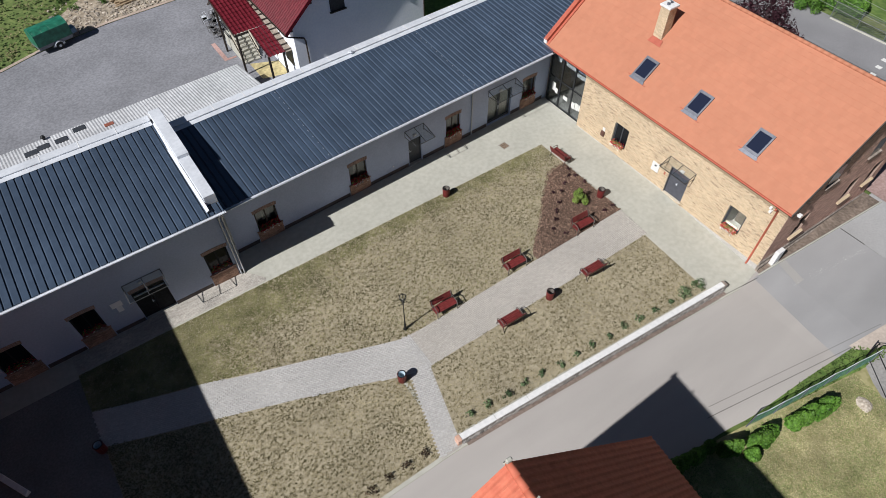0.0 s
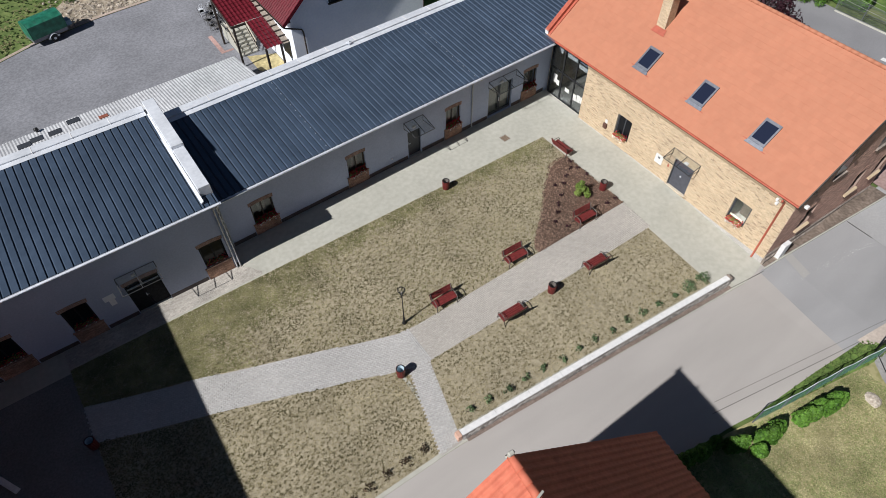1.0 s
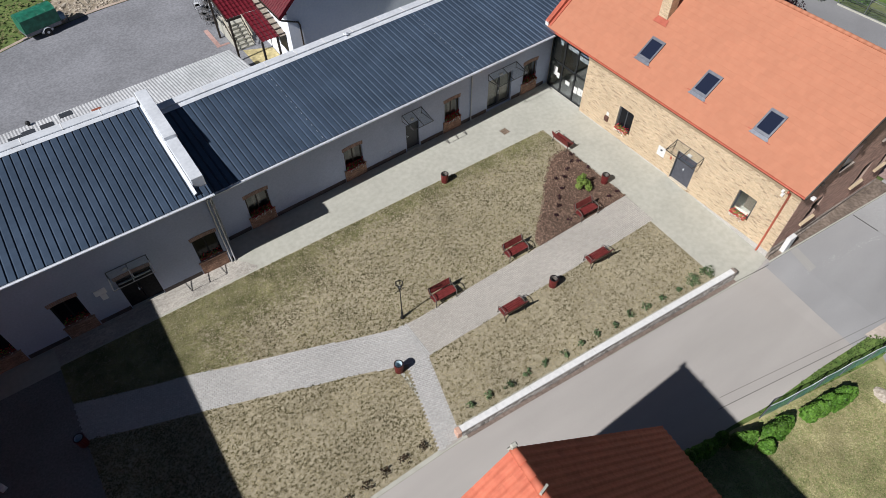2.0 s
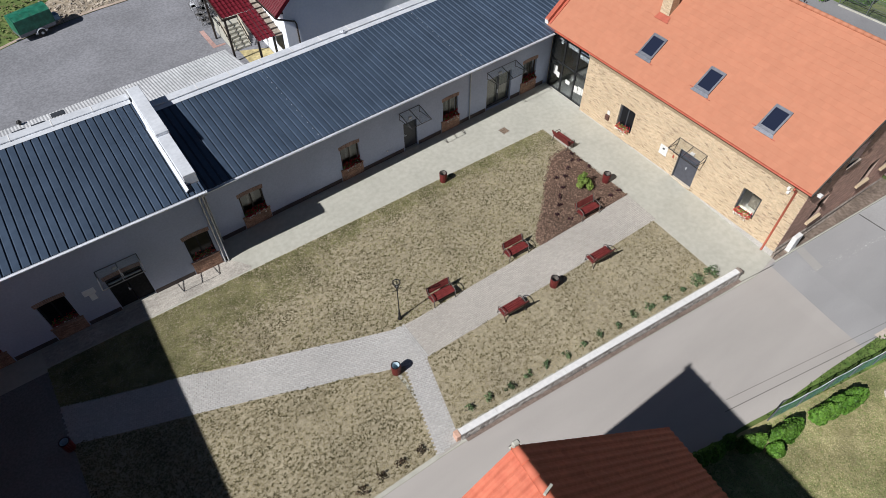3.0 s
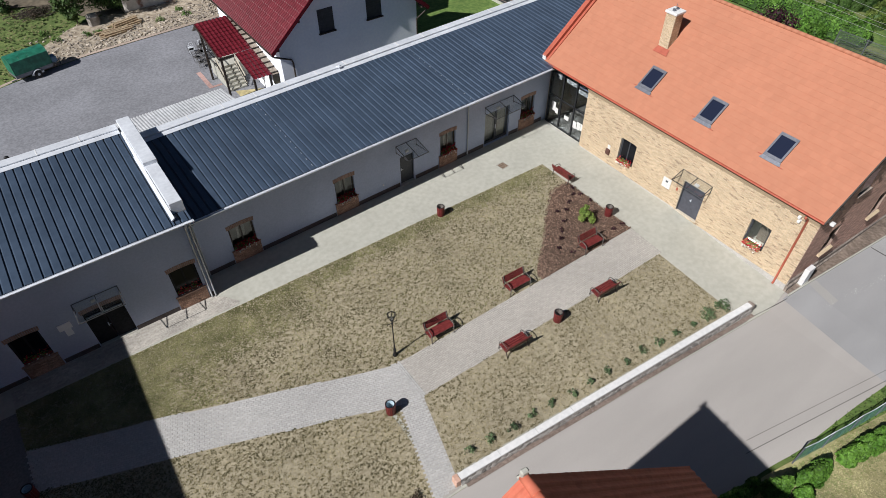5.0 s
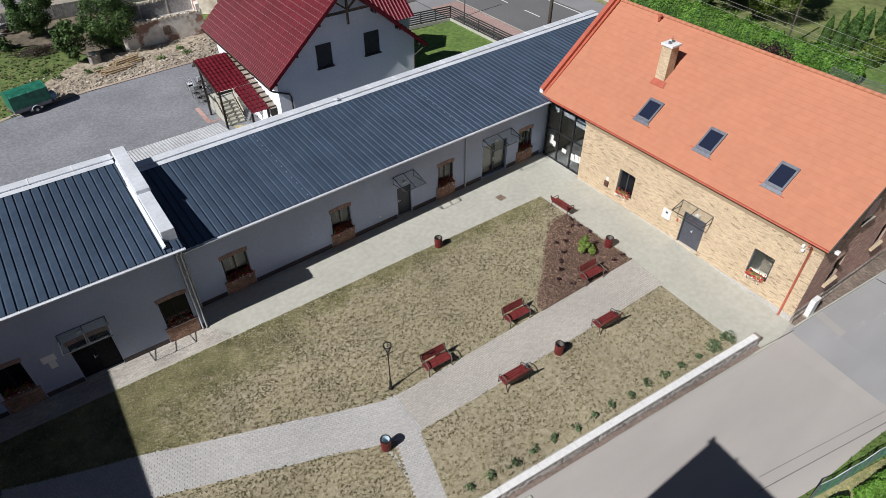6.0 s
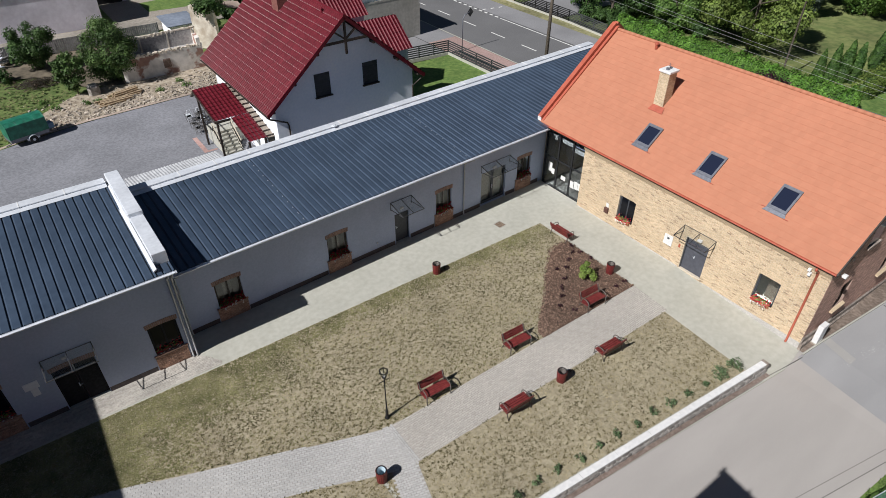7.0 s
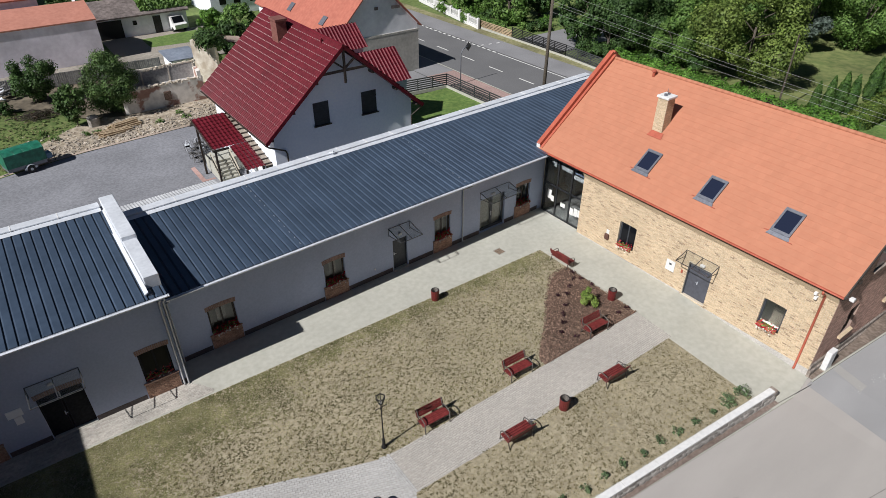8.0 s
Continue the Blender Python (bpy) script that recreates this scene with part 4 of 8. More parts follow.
for back, low, high in ((0.14, -0.95, -0.12), (0.07, -0.12, 0.2)):
    fall = lambda x: -0.1 * (x - BX)
    x0, x1 = BX - 0.06, BX1
    part("ledge", Geo().add([(x, y, z + fall(x)) for x in (x0, x1) for y, z in ((BS, low), (BS - back, low), (BS - back, high - 0.02), (BS, high + 0.06))],
                            [(0, 1, 2, 3), (7, 6, 5, 4), (1, 5, 6, 2), (2, 6, 7, 3)]), LEDGE, house, "stone plinth ledge falling along the gable")
for h in GW[:3]:
    x0, x1 = BX + h[0], BX + h[1]
    casement(house, x0, x1, h[2], h[3], y=BS + 0.12)
    lintel(house, x0, x1, h[3], 0.12, BRICK_DARK, m=pose(0, BS, 0))
    part("sill", Geo().add([(x0 - 0.12, BS - 0.16, h[2] - 0.06), (x1 + 0.12, BS - 0.16, h[2] - 0.06), (x1 + 0.12, BS, h[2] + 0.02), (x0 - 0.12, BS, h[2] + 0.02), (x0 - 0.12, BS - 0.16, h[2] - 0.13), (x1 + 0.12, BS - 0.16, h[2] - 0.13), (x1 + 0.12, BS, h[2] - 0.13), (x0 - 0.12, BS, h[2] - 0.13)],
                         [(0, 1, 2, 3), (4, 5, 1, 0), (7, 6, 5, 4), (5, 6, 2, 1), (7, 4, 0, 3)]), BRICK_BUFF, house, "sloping brick sill")
for h in GW[3:]:
    part("window", Geo().box(BX + h[0], BS - 0.006, h[2], BX + h[1], BS + 0.02, h[3]), PANE, house, "dark upper gable window")
    part("sill", Geo().box(BX + h[0] - 0.1, BS - 0.12, h[2] - 0.08, BX + h[1] + 0.1, BS, h[2]), LEDGE, house)
part("wall", Geo().box(BX1 - 0.45, BS + 0.45, -1.6, BX1, BN, wall_top), MORTAR_DARK, house)
part("wall", Geo().box(12.2, BN, 0, BX1, BN + 0.35, wall_top), MORTAR, house)
part("gable", Geo().prism_y([(BX, wall_top), (BX1, wall_top), (RX, RZ - 0.12)], BN + 0.35, BN), MORTAR, house)
part("floor", Geo().box(BX + 0.45, BS + 0.45, -0.2, BX1 - 0.45, BN, -0.02), CONCRETE, house)
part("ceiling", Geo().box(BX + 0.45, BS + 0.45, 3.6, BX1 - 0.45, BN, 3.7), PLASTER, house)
# roof
slope = math.hypot(RX - EX, RZ - EZ)
tilt = math.degrees(math.atan2(RZ - EZ, RX - EX))
west_slope = pose(EX, RN, EZ, 0, 0, -90) @ pose(0, 0, 0, tilt, 0, 0)
east_slope = pose(2 * RX - EX, RS, EZ, 0, 0, 90) @ pose(0, 0, 0, tilt, 0, 0)
broof = part("roof", Geo().prism_y([(EX, EZ), (RX, RZ), (2 * RX - EX, EZ), (2 * RX - EX, EZ - 0.14), (RX, RZ - 0.14), (EX, EZ - 0.14)], RS, RN), TILE_ORANGE, house, "bright orange plain clay tile roof")
tagged(part("tiles", plain_tiles(west_slope, RN - RS, slope, 0.3, 0.34), TILE_ORANGE, broof), kind="stuff")
tagged(part("tiles", plain_tiles(east_slope, RN - RS, slope, 0.36, 0.33, 3), TILE_ORANGE, broof), kind="stuff")
me = Geo().tube([(0, 0, 0), (0, -0.44, 0.004)], 0.105, 10, 0.11).mesh("ridge_tile", True)
for i in range(int((RN - RS) / 0.4)):
    part("ridge_tile", me, TILE_ORANGE, broof, at=pose(RX, RN - 0.4 * i - 0.02, RZ + 0.0))
verge = Geo()
for s in (1, -1):
    a, b = Vector((RX - s * (RX - EX - 0.1), RN + 0.02, EZ + 0.18)), Vector((RX, RN + 0.02, RZ + 0.28))
    verge.beam(a, b, 0.3, 0.34)
    verge.beam(a + Vector((0, -0.24, -0.12)), b + Vector((0, -0.24, -0.12)), 0.16, 0.12)
part("verge", verge, TILE_RED_METAL, house, "red metal-clad raised verge")
part("verge_board", Geo().box(EX + 0.02, RN - 0.12, EZ - 0.02, EX + 0.14, RN + 0.17, EZ + 0.34), CAP_WHITE, house, "white verge end board")
part("barge_board", Geo().beam((EX, RS - 0.02, EZ - 0.1), (RX, RS - 0.02, RZ - 0.1), 0.05, 0.22).beam((2 * RX - EX, RS - 0.02, EZ - 0.1), (RX, RS - 0.02, RZ - 0.1), 0.05, 0.22), DARK_FRAME, house, "dark barge boards")
for f in (0.15, 0.5, 0.85):
    part("purlin", Geo().box(EX + f * (RX - EX) - 0.08, BS - 0.3, EZ + f * (RZ - EZ) - 0.32, EX + f * (RX - EX) + 0.08, BS + 0.3, EZ + f * (RZ - EZ) - 0.15), DARK_FRAME, house)
gutter(house, 0, RN - RS, EZ - 0.04, -0.06, TILE_RED_METAL, pose(EX, RN, 0, 0, 0, -90), 0.055)
part("eaves_strip", Geo().box(EX - 0.015, RS, EZ - 0.13, EX, RN, EZ + 0.01), TILE_RED_METAL, house)
part("soffit", Geo().box(EX + 0.02, RS, EZ - 0.2, BX, RN, EZ - 0.16), DARK_FRAME, house)
# Made-up sloping cove that keeps the eaves shadow on the wall narrow.
part("cornice", Geo().prism_y([(BX - 0.012, EZ - 0.6), (EX + 0.1, EZ - 0.26), (EX + 0.1, EZ - 0.204), (BX - 0.012, EZ - 0.204)], -3.42, BS), BRICK_BUFF, house, "sloping brick cove added to thin the eaves shadow")
downpipe(house, yw(-18.02), -0.07, -0.45, EZ - 0.06, TILE_RED_METAL, west_wall, 0.45, 0.055)
for y, z in ((-17.72, 3.95), (-17.78, 3.72)):
    part("floodlight", Geo().soft_box(BX - 0.2, y, z, BX, y + 0.14, z + 0.14, 0.015), CAP_WHITE, house, "white floodlight under the eaves")
flood = part("floodlight", Geo().soft_box(BX + 0.3, BS - 0.42, 4.15, BX + 0.5, BS - 0.22, 4.3, 0.015), CAP_WHITE, house, "white floodlight on the gable")
part("bracket", Geo().beam((BX + 0.4, BS, 4.2), (BX + 0.4, BS - 0.22, 4.2), 0.03), CAP_WHITE, flood)
part("partition", Geo().box(13.5, -18.1, -0.02, 13.62, -15.6, 3.6), M("inner_wall_beige", (0.12, 0.10, 0.075), (0.15, 0.13, 0.10), 5, 0.9), house, "beige inner wall")
# windows and door of the long wall
for a, b in BW:
    casement(house, yw(a), yw(b), 0.85, 2.4, frame=ANTHRACITE, clear=a < -15, bars=0 if a < -15 else 1).matrix_basis = west_wall
    lintel(house, yw(a), yw(b), 2.38, 0.08, BRICK_BUFF, m=west_wall)
    part("sill", Geo().box(yw(a) - 0.05, -0.06, 0.8, yw(b) + 0.05, 0.12, 0.85, west_wall), BRICK_BUFF, house)
    flower_box(west_wall @ pose((yw(a) + yw(b)) / 2, -0.06, 0.8), 0.95, "window boxes", 0.36, "red window box with red and white geraniums", 130, TILE_RED_METAL)
door = part("door", Geo().box(yw(-11.4), 0.14, 0.02, yw(-12.7), 0.2, 2.12), DOOR_GREY, house, "dark grey steel entrance door", at=west_wall)
part("handle", Geo().box(8.62, 0.08, 0.98, 8.65, 0.14, 1.14).box(8.56, 0.07, 1.06, 8.66, 0.09, 1.08), FLASHING, door, "steel handle")
part("door_frame", Geo().box(yw(-11.35), 0.08, 0, yw(-11.4), 0.24, 2.15).box(yw(-12.7), 0.08, 0, yw(-12.75), 0.24, 2.15).box(yw(-11.4), 0.08, 2.12, yw(-12.7), 0.24, 2.15), ANTHRACITE, house, at=west_wall)
canopy(house, yw(-11.05), yw(-13.0), 2.45, west_wall, 0.9)
part("lamp", Geo().box(8.65, -0.16, 2.32, 8.9, 0, 2.42), CAP_WHITE, house, "white lamp above the door", at=west_wall)
part("notice_board", Geo().box(yw(-10.05), -0.05, 1.0, yw(-10.6), 0, 1.65), WHITE_PAINT, house, "white notice board", at=west_wall)
part("notice", Geo().box(yw(-10.25), -0.056, 1.38, yw(-10.4), -0.05, 1.5), ANTHRACITE, house, "dark emblem on the board", at=west_wall)
part("letter_box", Geo().soft_box(yw(-5.65), -0.13, 0.75, yw(-5.95), 0, 1.1, 0.02), FLOWER_TROUGH, house, "small dark red letter box", at=west_wall)
part("notice", Geo().box(yw(-5.7), -0.02, 1.12, yw(-5.9), 0, 1.4), WHITE_PAINT, house, "white notice above the letter box", at=west_wall)
part("hose_box", Geo().box(yw(-11.02), -0.04, 1.25, yw(-11.12), 0, 1.45), TILE_RED_METAL, house, "small red sign", at=west_wall)
# glazed link
LINK_FRAME = M("frame_near_black", (0.012, 0.013, 0.016), (0.02, 0.022, 0.026), 8, 0.5, bump=0.02, stain=0.1)
glz = thing("glazed_link", "glazed entrance in dark metal frames between the buildings", "glazing")
GX = 12.05
for y in (0.12, -1.05, -2.25, -3.47):
    part("mullion", Geo().box(GX, y - 0.05, 0, GX + 0.1, y + 0.05, 4.35), LINK_FRAME, glz)
for z in (0.04, 2.15, 4.3):
    part("transom", Geo().box(GX, -3.42, z - 0.05, GX + 0.08, 0.07, z + 0.05), LINK_FRAME, glz)
for y0, y1 in ((-3.42, -2.3), (-2.2, -1.1), (-1.0, 0.07)):
    for z0, z1 in ((0.09, 2.1), (2.2, 4.25)):
        p = part("pane", Geo().box(GX + 0.035, y0, z0, GX + 0.045, y1, z1), DARK_GLASS, glz)
        p.visible_shadow = False
NOTES = [(-0.45, 1.1, 0.35, 0.65), (-0.75, 1.0, 0.25, 0.4), (-1.7, 0.95, 0.4, 0.3), (-2.5, 0.75, 0.3, 0.5), (-2.85, 0.8, 0.3, 0.55), (-3.15, 0.85, 0.25, 0.5), (-0.55, 3.5, 0.5, 0.45), (-1.7, 3.55, 0.9, 0.3), (-2.8, 3.3, 0.9, 0.3)]
for y, z, w, h in NOTES:
    back = 0.03 if z > 2 else 0.0
    part("notice", Geo().box(GX + 0.025 + back, y - w / 2, z, GX + 0.03 + back, y + w / 2, z + h), WHITE_PAINT, glz, "white paper notice on the glass")
part("floor", Geo().box(GX + 0.1, -3.4, -0.05, GX + 4, 0.1, 0.02), M("hall_floor_grey", (0.30, 0.285, 0.26), (0.38, 0.365, 0.335), 6, 0.6, bump=0.05), glz, "pale floor behind the glass")
part("back_wall", Geo().box(GX + 4, -3.4, 0, GX + 4.1, 0.1, 4.4).box(GX + 0.45, -3.5, 0, GX + 4, -3.42, 4.4), PLINTH, glz)


# chimney
def on_roof(y, up):
    """A pose on the west slope, up metres above the eaves, x along the eaves to the south, y up the slope."""
    return west_slope @ pose(RN - y, up, 0.02)


chim = thing("chimney", "buff brick chimney with white cap on the orange roof", "chimney")
cx0, cx1, cy0, cy1 = 14.6, 15.28, -6.17, -5.53
part("stack", Geo().box(cx0, cy0, EZ + (cx0 - EX) * SL - 0.1, cx1, cy1, 9.07), MORTAR, chim)
g = Geo()
for m, w in ((pose(cx0, cy1, 0, 0, 0, -90), cy1 - cy0), (pose(cx0, cy0, 0), cx1 - cx0), (pose(cx1, cy0, 0, 0, 0, 90), cy1 - cy0), (pose(cx1, cy1, 0, 0, 0, 180), cx1 - cx0)):
    b = brick_skin(w, 6.4, 9.07, [], m, seed=4)
    g.add(b.v, b.f)
tagged(part("bricks", g, BRICK_BUFF, chim), kind="stuff")
part("cap", Geo().soft_box(cx0 - 0.08, cy0 - 0.08, 9.07, cx1 + 0.08, cy1 + 0.08, 9.19, 0.02), CAP_WHITE, chim, "white concrete cap")
part("flue", Geo().tube([(14.77, -5.85, 9.17), (14.77, -5.85, 9.3)], 0.09, 10), SKY_FRAME, chim, "short metal flue")
part("flue", Geo().tube([(15.1, -5.82, 9.17), (15.1, -5.82, 9.28)], 0.08, 10), SKY_FRAME, chim, "short metal flue")
part("rod", Geo().tube([(14.93, -5.85, 9.17), (14.93, -5.85, 9.57)], 0.012, 5).tube([(14.81, -5.85, 9.42), (15.05, -5.85, 9.42)], 0.01, 5), SKY_FRAME, chim, "thin aerial")
part("flashing", Geo().add([tuple(on_roof(cy1 + 0.1, (cx0 - EX) / math.cos(radians(tilt)) - 0.35) @ Vector(p)) for p in ((0, 0, 0.03), (1.0, 0, 0.03), (0.9, 0.4, 0.05), (0.1, 0.4, 0.05), (0, 0, 0), (1.0, 0, 0))],
                           [(0, 1, 2, 3), (4, 5, 1, 0)]), TILE_RED_METAL, chim, "red metal apron")

# skylights
SKY = [(-6.7, 1.43), (-10.82, 1.42), (-14.93, 1.4)]


def skylight(y, up):
    m = on_roof(y, up)
    s = thing("skylight", "grey-framed roof window set in the orange tiles", "roof window", "roof windows", m)
    w, l = 0.98, 1.4
    part("frame", Geo().box(-w / 2, 0, 0, -w / 2 + 0.1, l, 0.1).box(w / 2 - 0.1, 0, 0, w / 2, l, 0.1).box(-w / 2 + 0.1, 0, 0, w / 2 - 0.1, 0.16, 0.09).box(-w / 2 + 0.1, l - 0.16, 0, w / 2 - 0.1, l, 0.11), SKY_FRAME, s)
    part("pane", Geo().box(-w / 2 + 0.1, 0.16, 0.02, w / 2 - 0.1, l - 0.16, 0.06), ROOF_PANE, s)
    part("apron", Geo().add([(-w / 2 - 0.1, -0.2, 0.035), (w / 2 + 0.1, -0.2, 0.035), (w / 2, 0, 0.05), (-w / 2, 0, 0.05), (-w / 2 - 0.1, -0.2, 0.0), (w / 2 + 0.1, -0.2, 0.0)], [(0, 1, 2, 3), (4, 5, 1, 0)]), SKY_FRAME, s, "lead-grey apron")
    part("clip", Geo().box(-w / 2 - 0.25, -0.05, 0.02, -w / 2 - 0.02, -0.02, 0.05), TILE_RED_METAL, s)
    part("clip", Geo().box(w / 2 + 0.02, -0.22, 0.02, w / 2 + 0.25, -0.19, 0.05), TILE_RED_METAL, s)
    return s


for y, up in SKY:
    skylight(y, up)
part("ridge_vent", Geo().lathe([(0.09, -0.15), (0.09, 0.12), (0.15, 0.14), (0.12, 0.24), (0.02, 0.28)], 10), TILE_RED_METAL, broof, "small red ridge vent", at=pose(RX - 0.35, -3.15, RZ - 0.1))
# worn flecks of white paint and a joint in the grey asphalt
flecks = Geo()
rc = random.Random(14)
for _ in range(110):
    t = rc.random() ** 0.8
    x, y = 11.6 + 7.3 * t + rc.gauss(0, 0.12), -20.35 - 1.15 * t + rc.gauss(0, 0.13)
    s = rc.uniform(0.012, 0.04) * (0.5 + 0.5 * t)
    flecks.box(-s, -s * 0.5, 0, s, s * 0.5, 0.004, pose(x, y, gz(x, y) - 0.042, 0, 0, rc.uniform(-40, 20)))
setting("road_marking_worn", flecks, M("paint_worn_grey", (0.42, 0.42, 0.41), (0.58, 0.58, 0.57), 9, 0.8), "worn flecks of white paint on the grey asphalt", "road marking")
edge = Geo()
for a, b, w in (((8.4, -18.7), (11.45, -19.08), 0.03), ((-8.2, -17.42), (8.4, -18.78), 0.02), ((19.15, -19.6), (19.15, -21.2), 0.05)):
    n = max(2, int(math.hypot(b[0] - a[0], b[1] - a[1]) / 0.6))
    for i in range(n):
        p = [a[k] + (b[k] - a[k]) * i / n for k in (0, 1)]
        q = [a[k] + (b[k] - a[k]) * (i + 1) / n for k in (0, 1)]
        edge.beam((*p, gz(*p) - 0.03), (*q, gz(*q) - 0.03), w, 0.03)
setting("lane_joint", edge, JOINT_SHADOW_DARK, "thin dark joint between pavement and lane", "road joint")
# things by the gable
setting("gable_bed", sheet([(11.7, -18.93), (24, -19.75)], [(11.7, -18.6), (24, -18.6)], 11.75, 23.5, 0.0), M("earth_brown", (0.13, 0.10, 0.08), (0.24, 0.19, 0.155), 6, 1.0, bump=0.5, stain=0.25, stain_size=1.2, fine=8), "bare earth strip along the gable", "flower bed")
setting("kerb", Geo().add([p for i in range(13) for x in (11.6 + i,) for y in (-18.95 - 0.066 * i,) for p in ((x, y - 0.08, gz(x, y) - 0.05), (x, y - 0.08, gz(x, y) + 0.03), (x, y, gz(x, y) + 0.03), (x, y, gz(x, y) - 0.05))],
                          [q for i in range(12) for k in (4 * i,) for q in ((k, k + 4, k + 5, k + 1), (k + 1, k + 5, k + 6, k + 2), (k + 2, k + 6, k + 7, k + 3))]), CONCRETE, "pale concrete kerb along the gable bed", "kerb")
box = thing("cable_cabinet", "white metal cabinet beside the brick gable", "cabinet", at=pose(13.1, -18.9, gz(13.1, -18.9)))
part("body", Geo().soft_box(-0.3, -0.13, 0.05, 0.3, 0.13, 1.12, 0.02), CAP_WHITE, box)
part("base", Geo().box(-0.32, -0.15, -0.05, 0.32, 0.15, 0.05), CONCRETE, box)


# ---- stone wall with white capping ----
swall = thing("stone_wall", "low field-stone wall with white painted capping", "wall", kind="structure")
ax, ay = WALL_A
bx, by = WALL_B
wl = math.hypot(bx - ax, by - ay)
wdir = math.degrees(math.atan2(by - ay, bx - ax))
wall_z = lambda t: 0.42 - 0.36 * t
core = Geo()
n = 24
for i in range(n):
    t0, t1 = i / n, (i + 1) / n
    m = pose(ax, ay, 0, 0, 0, wdir)
    q = []
    for t in (t0, t1):
        for y, z in ((-0.03, wall_z(t) - 0.07), (-0.27, wall_z(t) - 0.07), (-0.69, wall_z(t) - 1.42), (-0.03, -1.0)):
            q.append(tuple(m @ Vector((wl * t, y, z))))
    core.add(q, [(0, 1, 5, 4), (1, 2, 6, 5), (3, 0, 4, 7)] + ([(3, 2, 1, 0)] if i == 0 else []) + ([(4, 5, 6, 7)] if i == n - 1 else []))
part("core", core, STONE_BED, swall, "pale mortar between the stones")
nc = 9
for i in range(nc):
    t0, t1 = i / nc, (i + 1) / nc
    p = []
    for t, e in ((t0, 0.006), (t1, -0.006)):
        for y, z in ((-0.01, -0.07), (-0.31, -0.07), (-0.31, -0.012), (-0.295, 0.0), (-0.025, 0.0), (-0.01, -0.012)):
            p.append(tuple(pose(ax, ay, 0, 0, 0, wdir) @ Vector((wl * t + e, y, wall_z(t) + z))))
    part("capstone", Geo().add(p, [(i, (i + 1) % 6, 6 + (i + 1) % 6, 6 + i) for i in range(6)] + [(5, 4, 3, 2, 1, 0), (6, 7, 8, 9, 10, 11)]), CAP_WHITE, swall, "white painted concrete capping")
rng = random.Random(12)
shapes = []
for k in range(6):
    bm = bmesh.new()
    bmesh.ops.create_icosphere(bm, subdivisions=1, radius=1)
    for v in bm.verts:
        v.co *= rng.uniform(0.8, 1.15)
    me = bpy.data.meshes.new("stone")
    bm.to_mesh(me)
    bm.free()
    me.materials.append(STONE)
    shapes.append(me)
for row in range(5):
    s = 0.05 + rng.uniform(0, 0.25)
    while s < wl - 0.15:
        w = rng.uniform(0.2, 0.52)
        t = (s + w / 2) / wl
        x, y = ax + (bx - ax) * t, ay + (by - ay) * t
        top, low = wall_z(t) - 0.08, gz(x, y) - 0.12
        h = 0.19
        z = top - h * (row + 1) + rng.uniform(-0.035, 0.035)
        if z + h > low:
            m = pose(ax, ay, 0, 0, 0, wdir) @ pose(s + w / 2, -0.245 - 0.31 * (wall_z(t) - z - h / 2), z + h / 2, rng.uniform(-6, 6) - 17, rng.uniform(-14, 14), 0)
            part("stone", rng.choice(shapes), STONE, swall, at=m @ Matrix.Diagonal((w * rng.uniform(0.5, 0.6), rng.uniform(0.03, 0.06), h * rng.uniform(0.48, 0.66), 1)))
        s += w
END_PINK = M("brick_pale_pink", (0.52, 0.31, 0.23), (0.66, 0.44, 0.35), 9, 0.9, bump=0.2)
for t, k in ((-0.012, -0.2), (1.0, 0.2)):
    x, y = ax + (bx - ax) * t, ay + (by - ay) * t
    m = pose(x, y, 0, 0, 0, wdir)
    part("end_block", Geo().soft_box(-0.03, -0.33, -0.9, 0.2, 0.015, wall_z(t) - 0.005, 0.02, m), END_PINK if k < 0 else LEDGE, swall, "pinkish end block" if k < 0 else "dark brown stone end")
DARK_SOIL = M("strip_soil", (0.14, 0.105, 0.09), (0.25, 0.195, 0.165), 9, 1.0, bump=0.5, stain=0.2)
# narrow soil strip at the foot of the wall
setting("wall_strip", sheet([(ax, ay - 0.56), (bx, by - 0.62)], [(ax, ay - 0.3), (bx, by - 0.3)], ax + 0.15, bx, 0.0, 0.5), DARK_SOIL, "narrow brown gravel strip at the foot of the wall", "ground")

# ---- orange-roofed house by the lane ----
OX, OZ, OEZ, OY, OW, OL = -10.83, 12.2, 4.75, -22.05, 7.42, 26.1
oh = thing("tiled_house", "house with terracotta pantile roof beside the lane", "house", at=pose(OX, OY, 0, 0, 0, -5.4) @ pose(-OX, -OY, 0))
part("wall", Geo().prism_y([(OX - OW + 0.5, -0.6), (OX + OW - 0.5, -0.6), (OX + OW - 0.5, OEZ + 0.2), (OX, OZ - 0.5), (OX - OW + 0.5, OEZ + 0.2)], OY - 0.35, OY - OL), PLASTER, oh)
osl, oti = math.hypot(OW, OZ - OEZ), math.degrees(math.atan2(OZ - OEZ, OW))
TERRACOTTA = M("terracotta_pantile", (0.50, 0.138, 0.085), (0.57, 0.17, 0.104), 5, 0.75, bump=0.04, stain=0.06, stain_size=0.9, spec=0.3)
TERRACOTTA_PIECE = M("terracotta_pantile_piece", (0.50, 0.138, 0.085), (0.57, 0.17, 0.104), 5, 0.75, bump=0.04, stain=0.06, stain_size=0.9, spec=0.3, vary=0.06)
east_m = pose(OX + OW, OY - OL, OEZ, 0, 0, 90) @ pose(0, 0, 0, oti, 0, 0)
west_m = pose(OX - OW, OY, OEZ, 0, 0, -90) @ pose(0, 0, 0, oti, 0, 0)
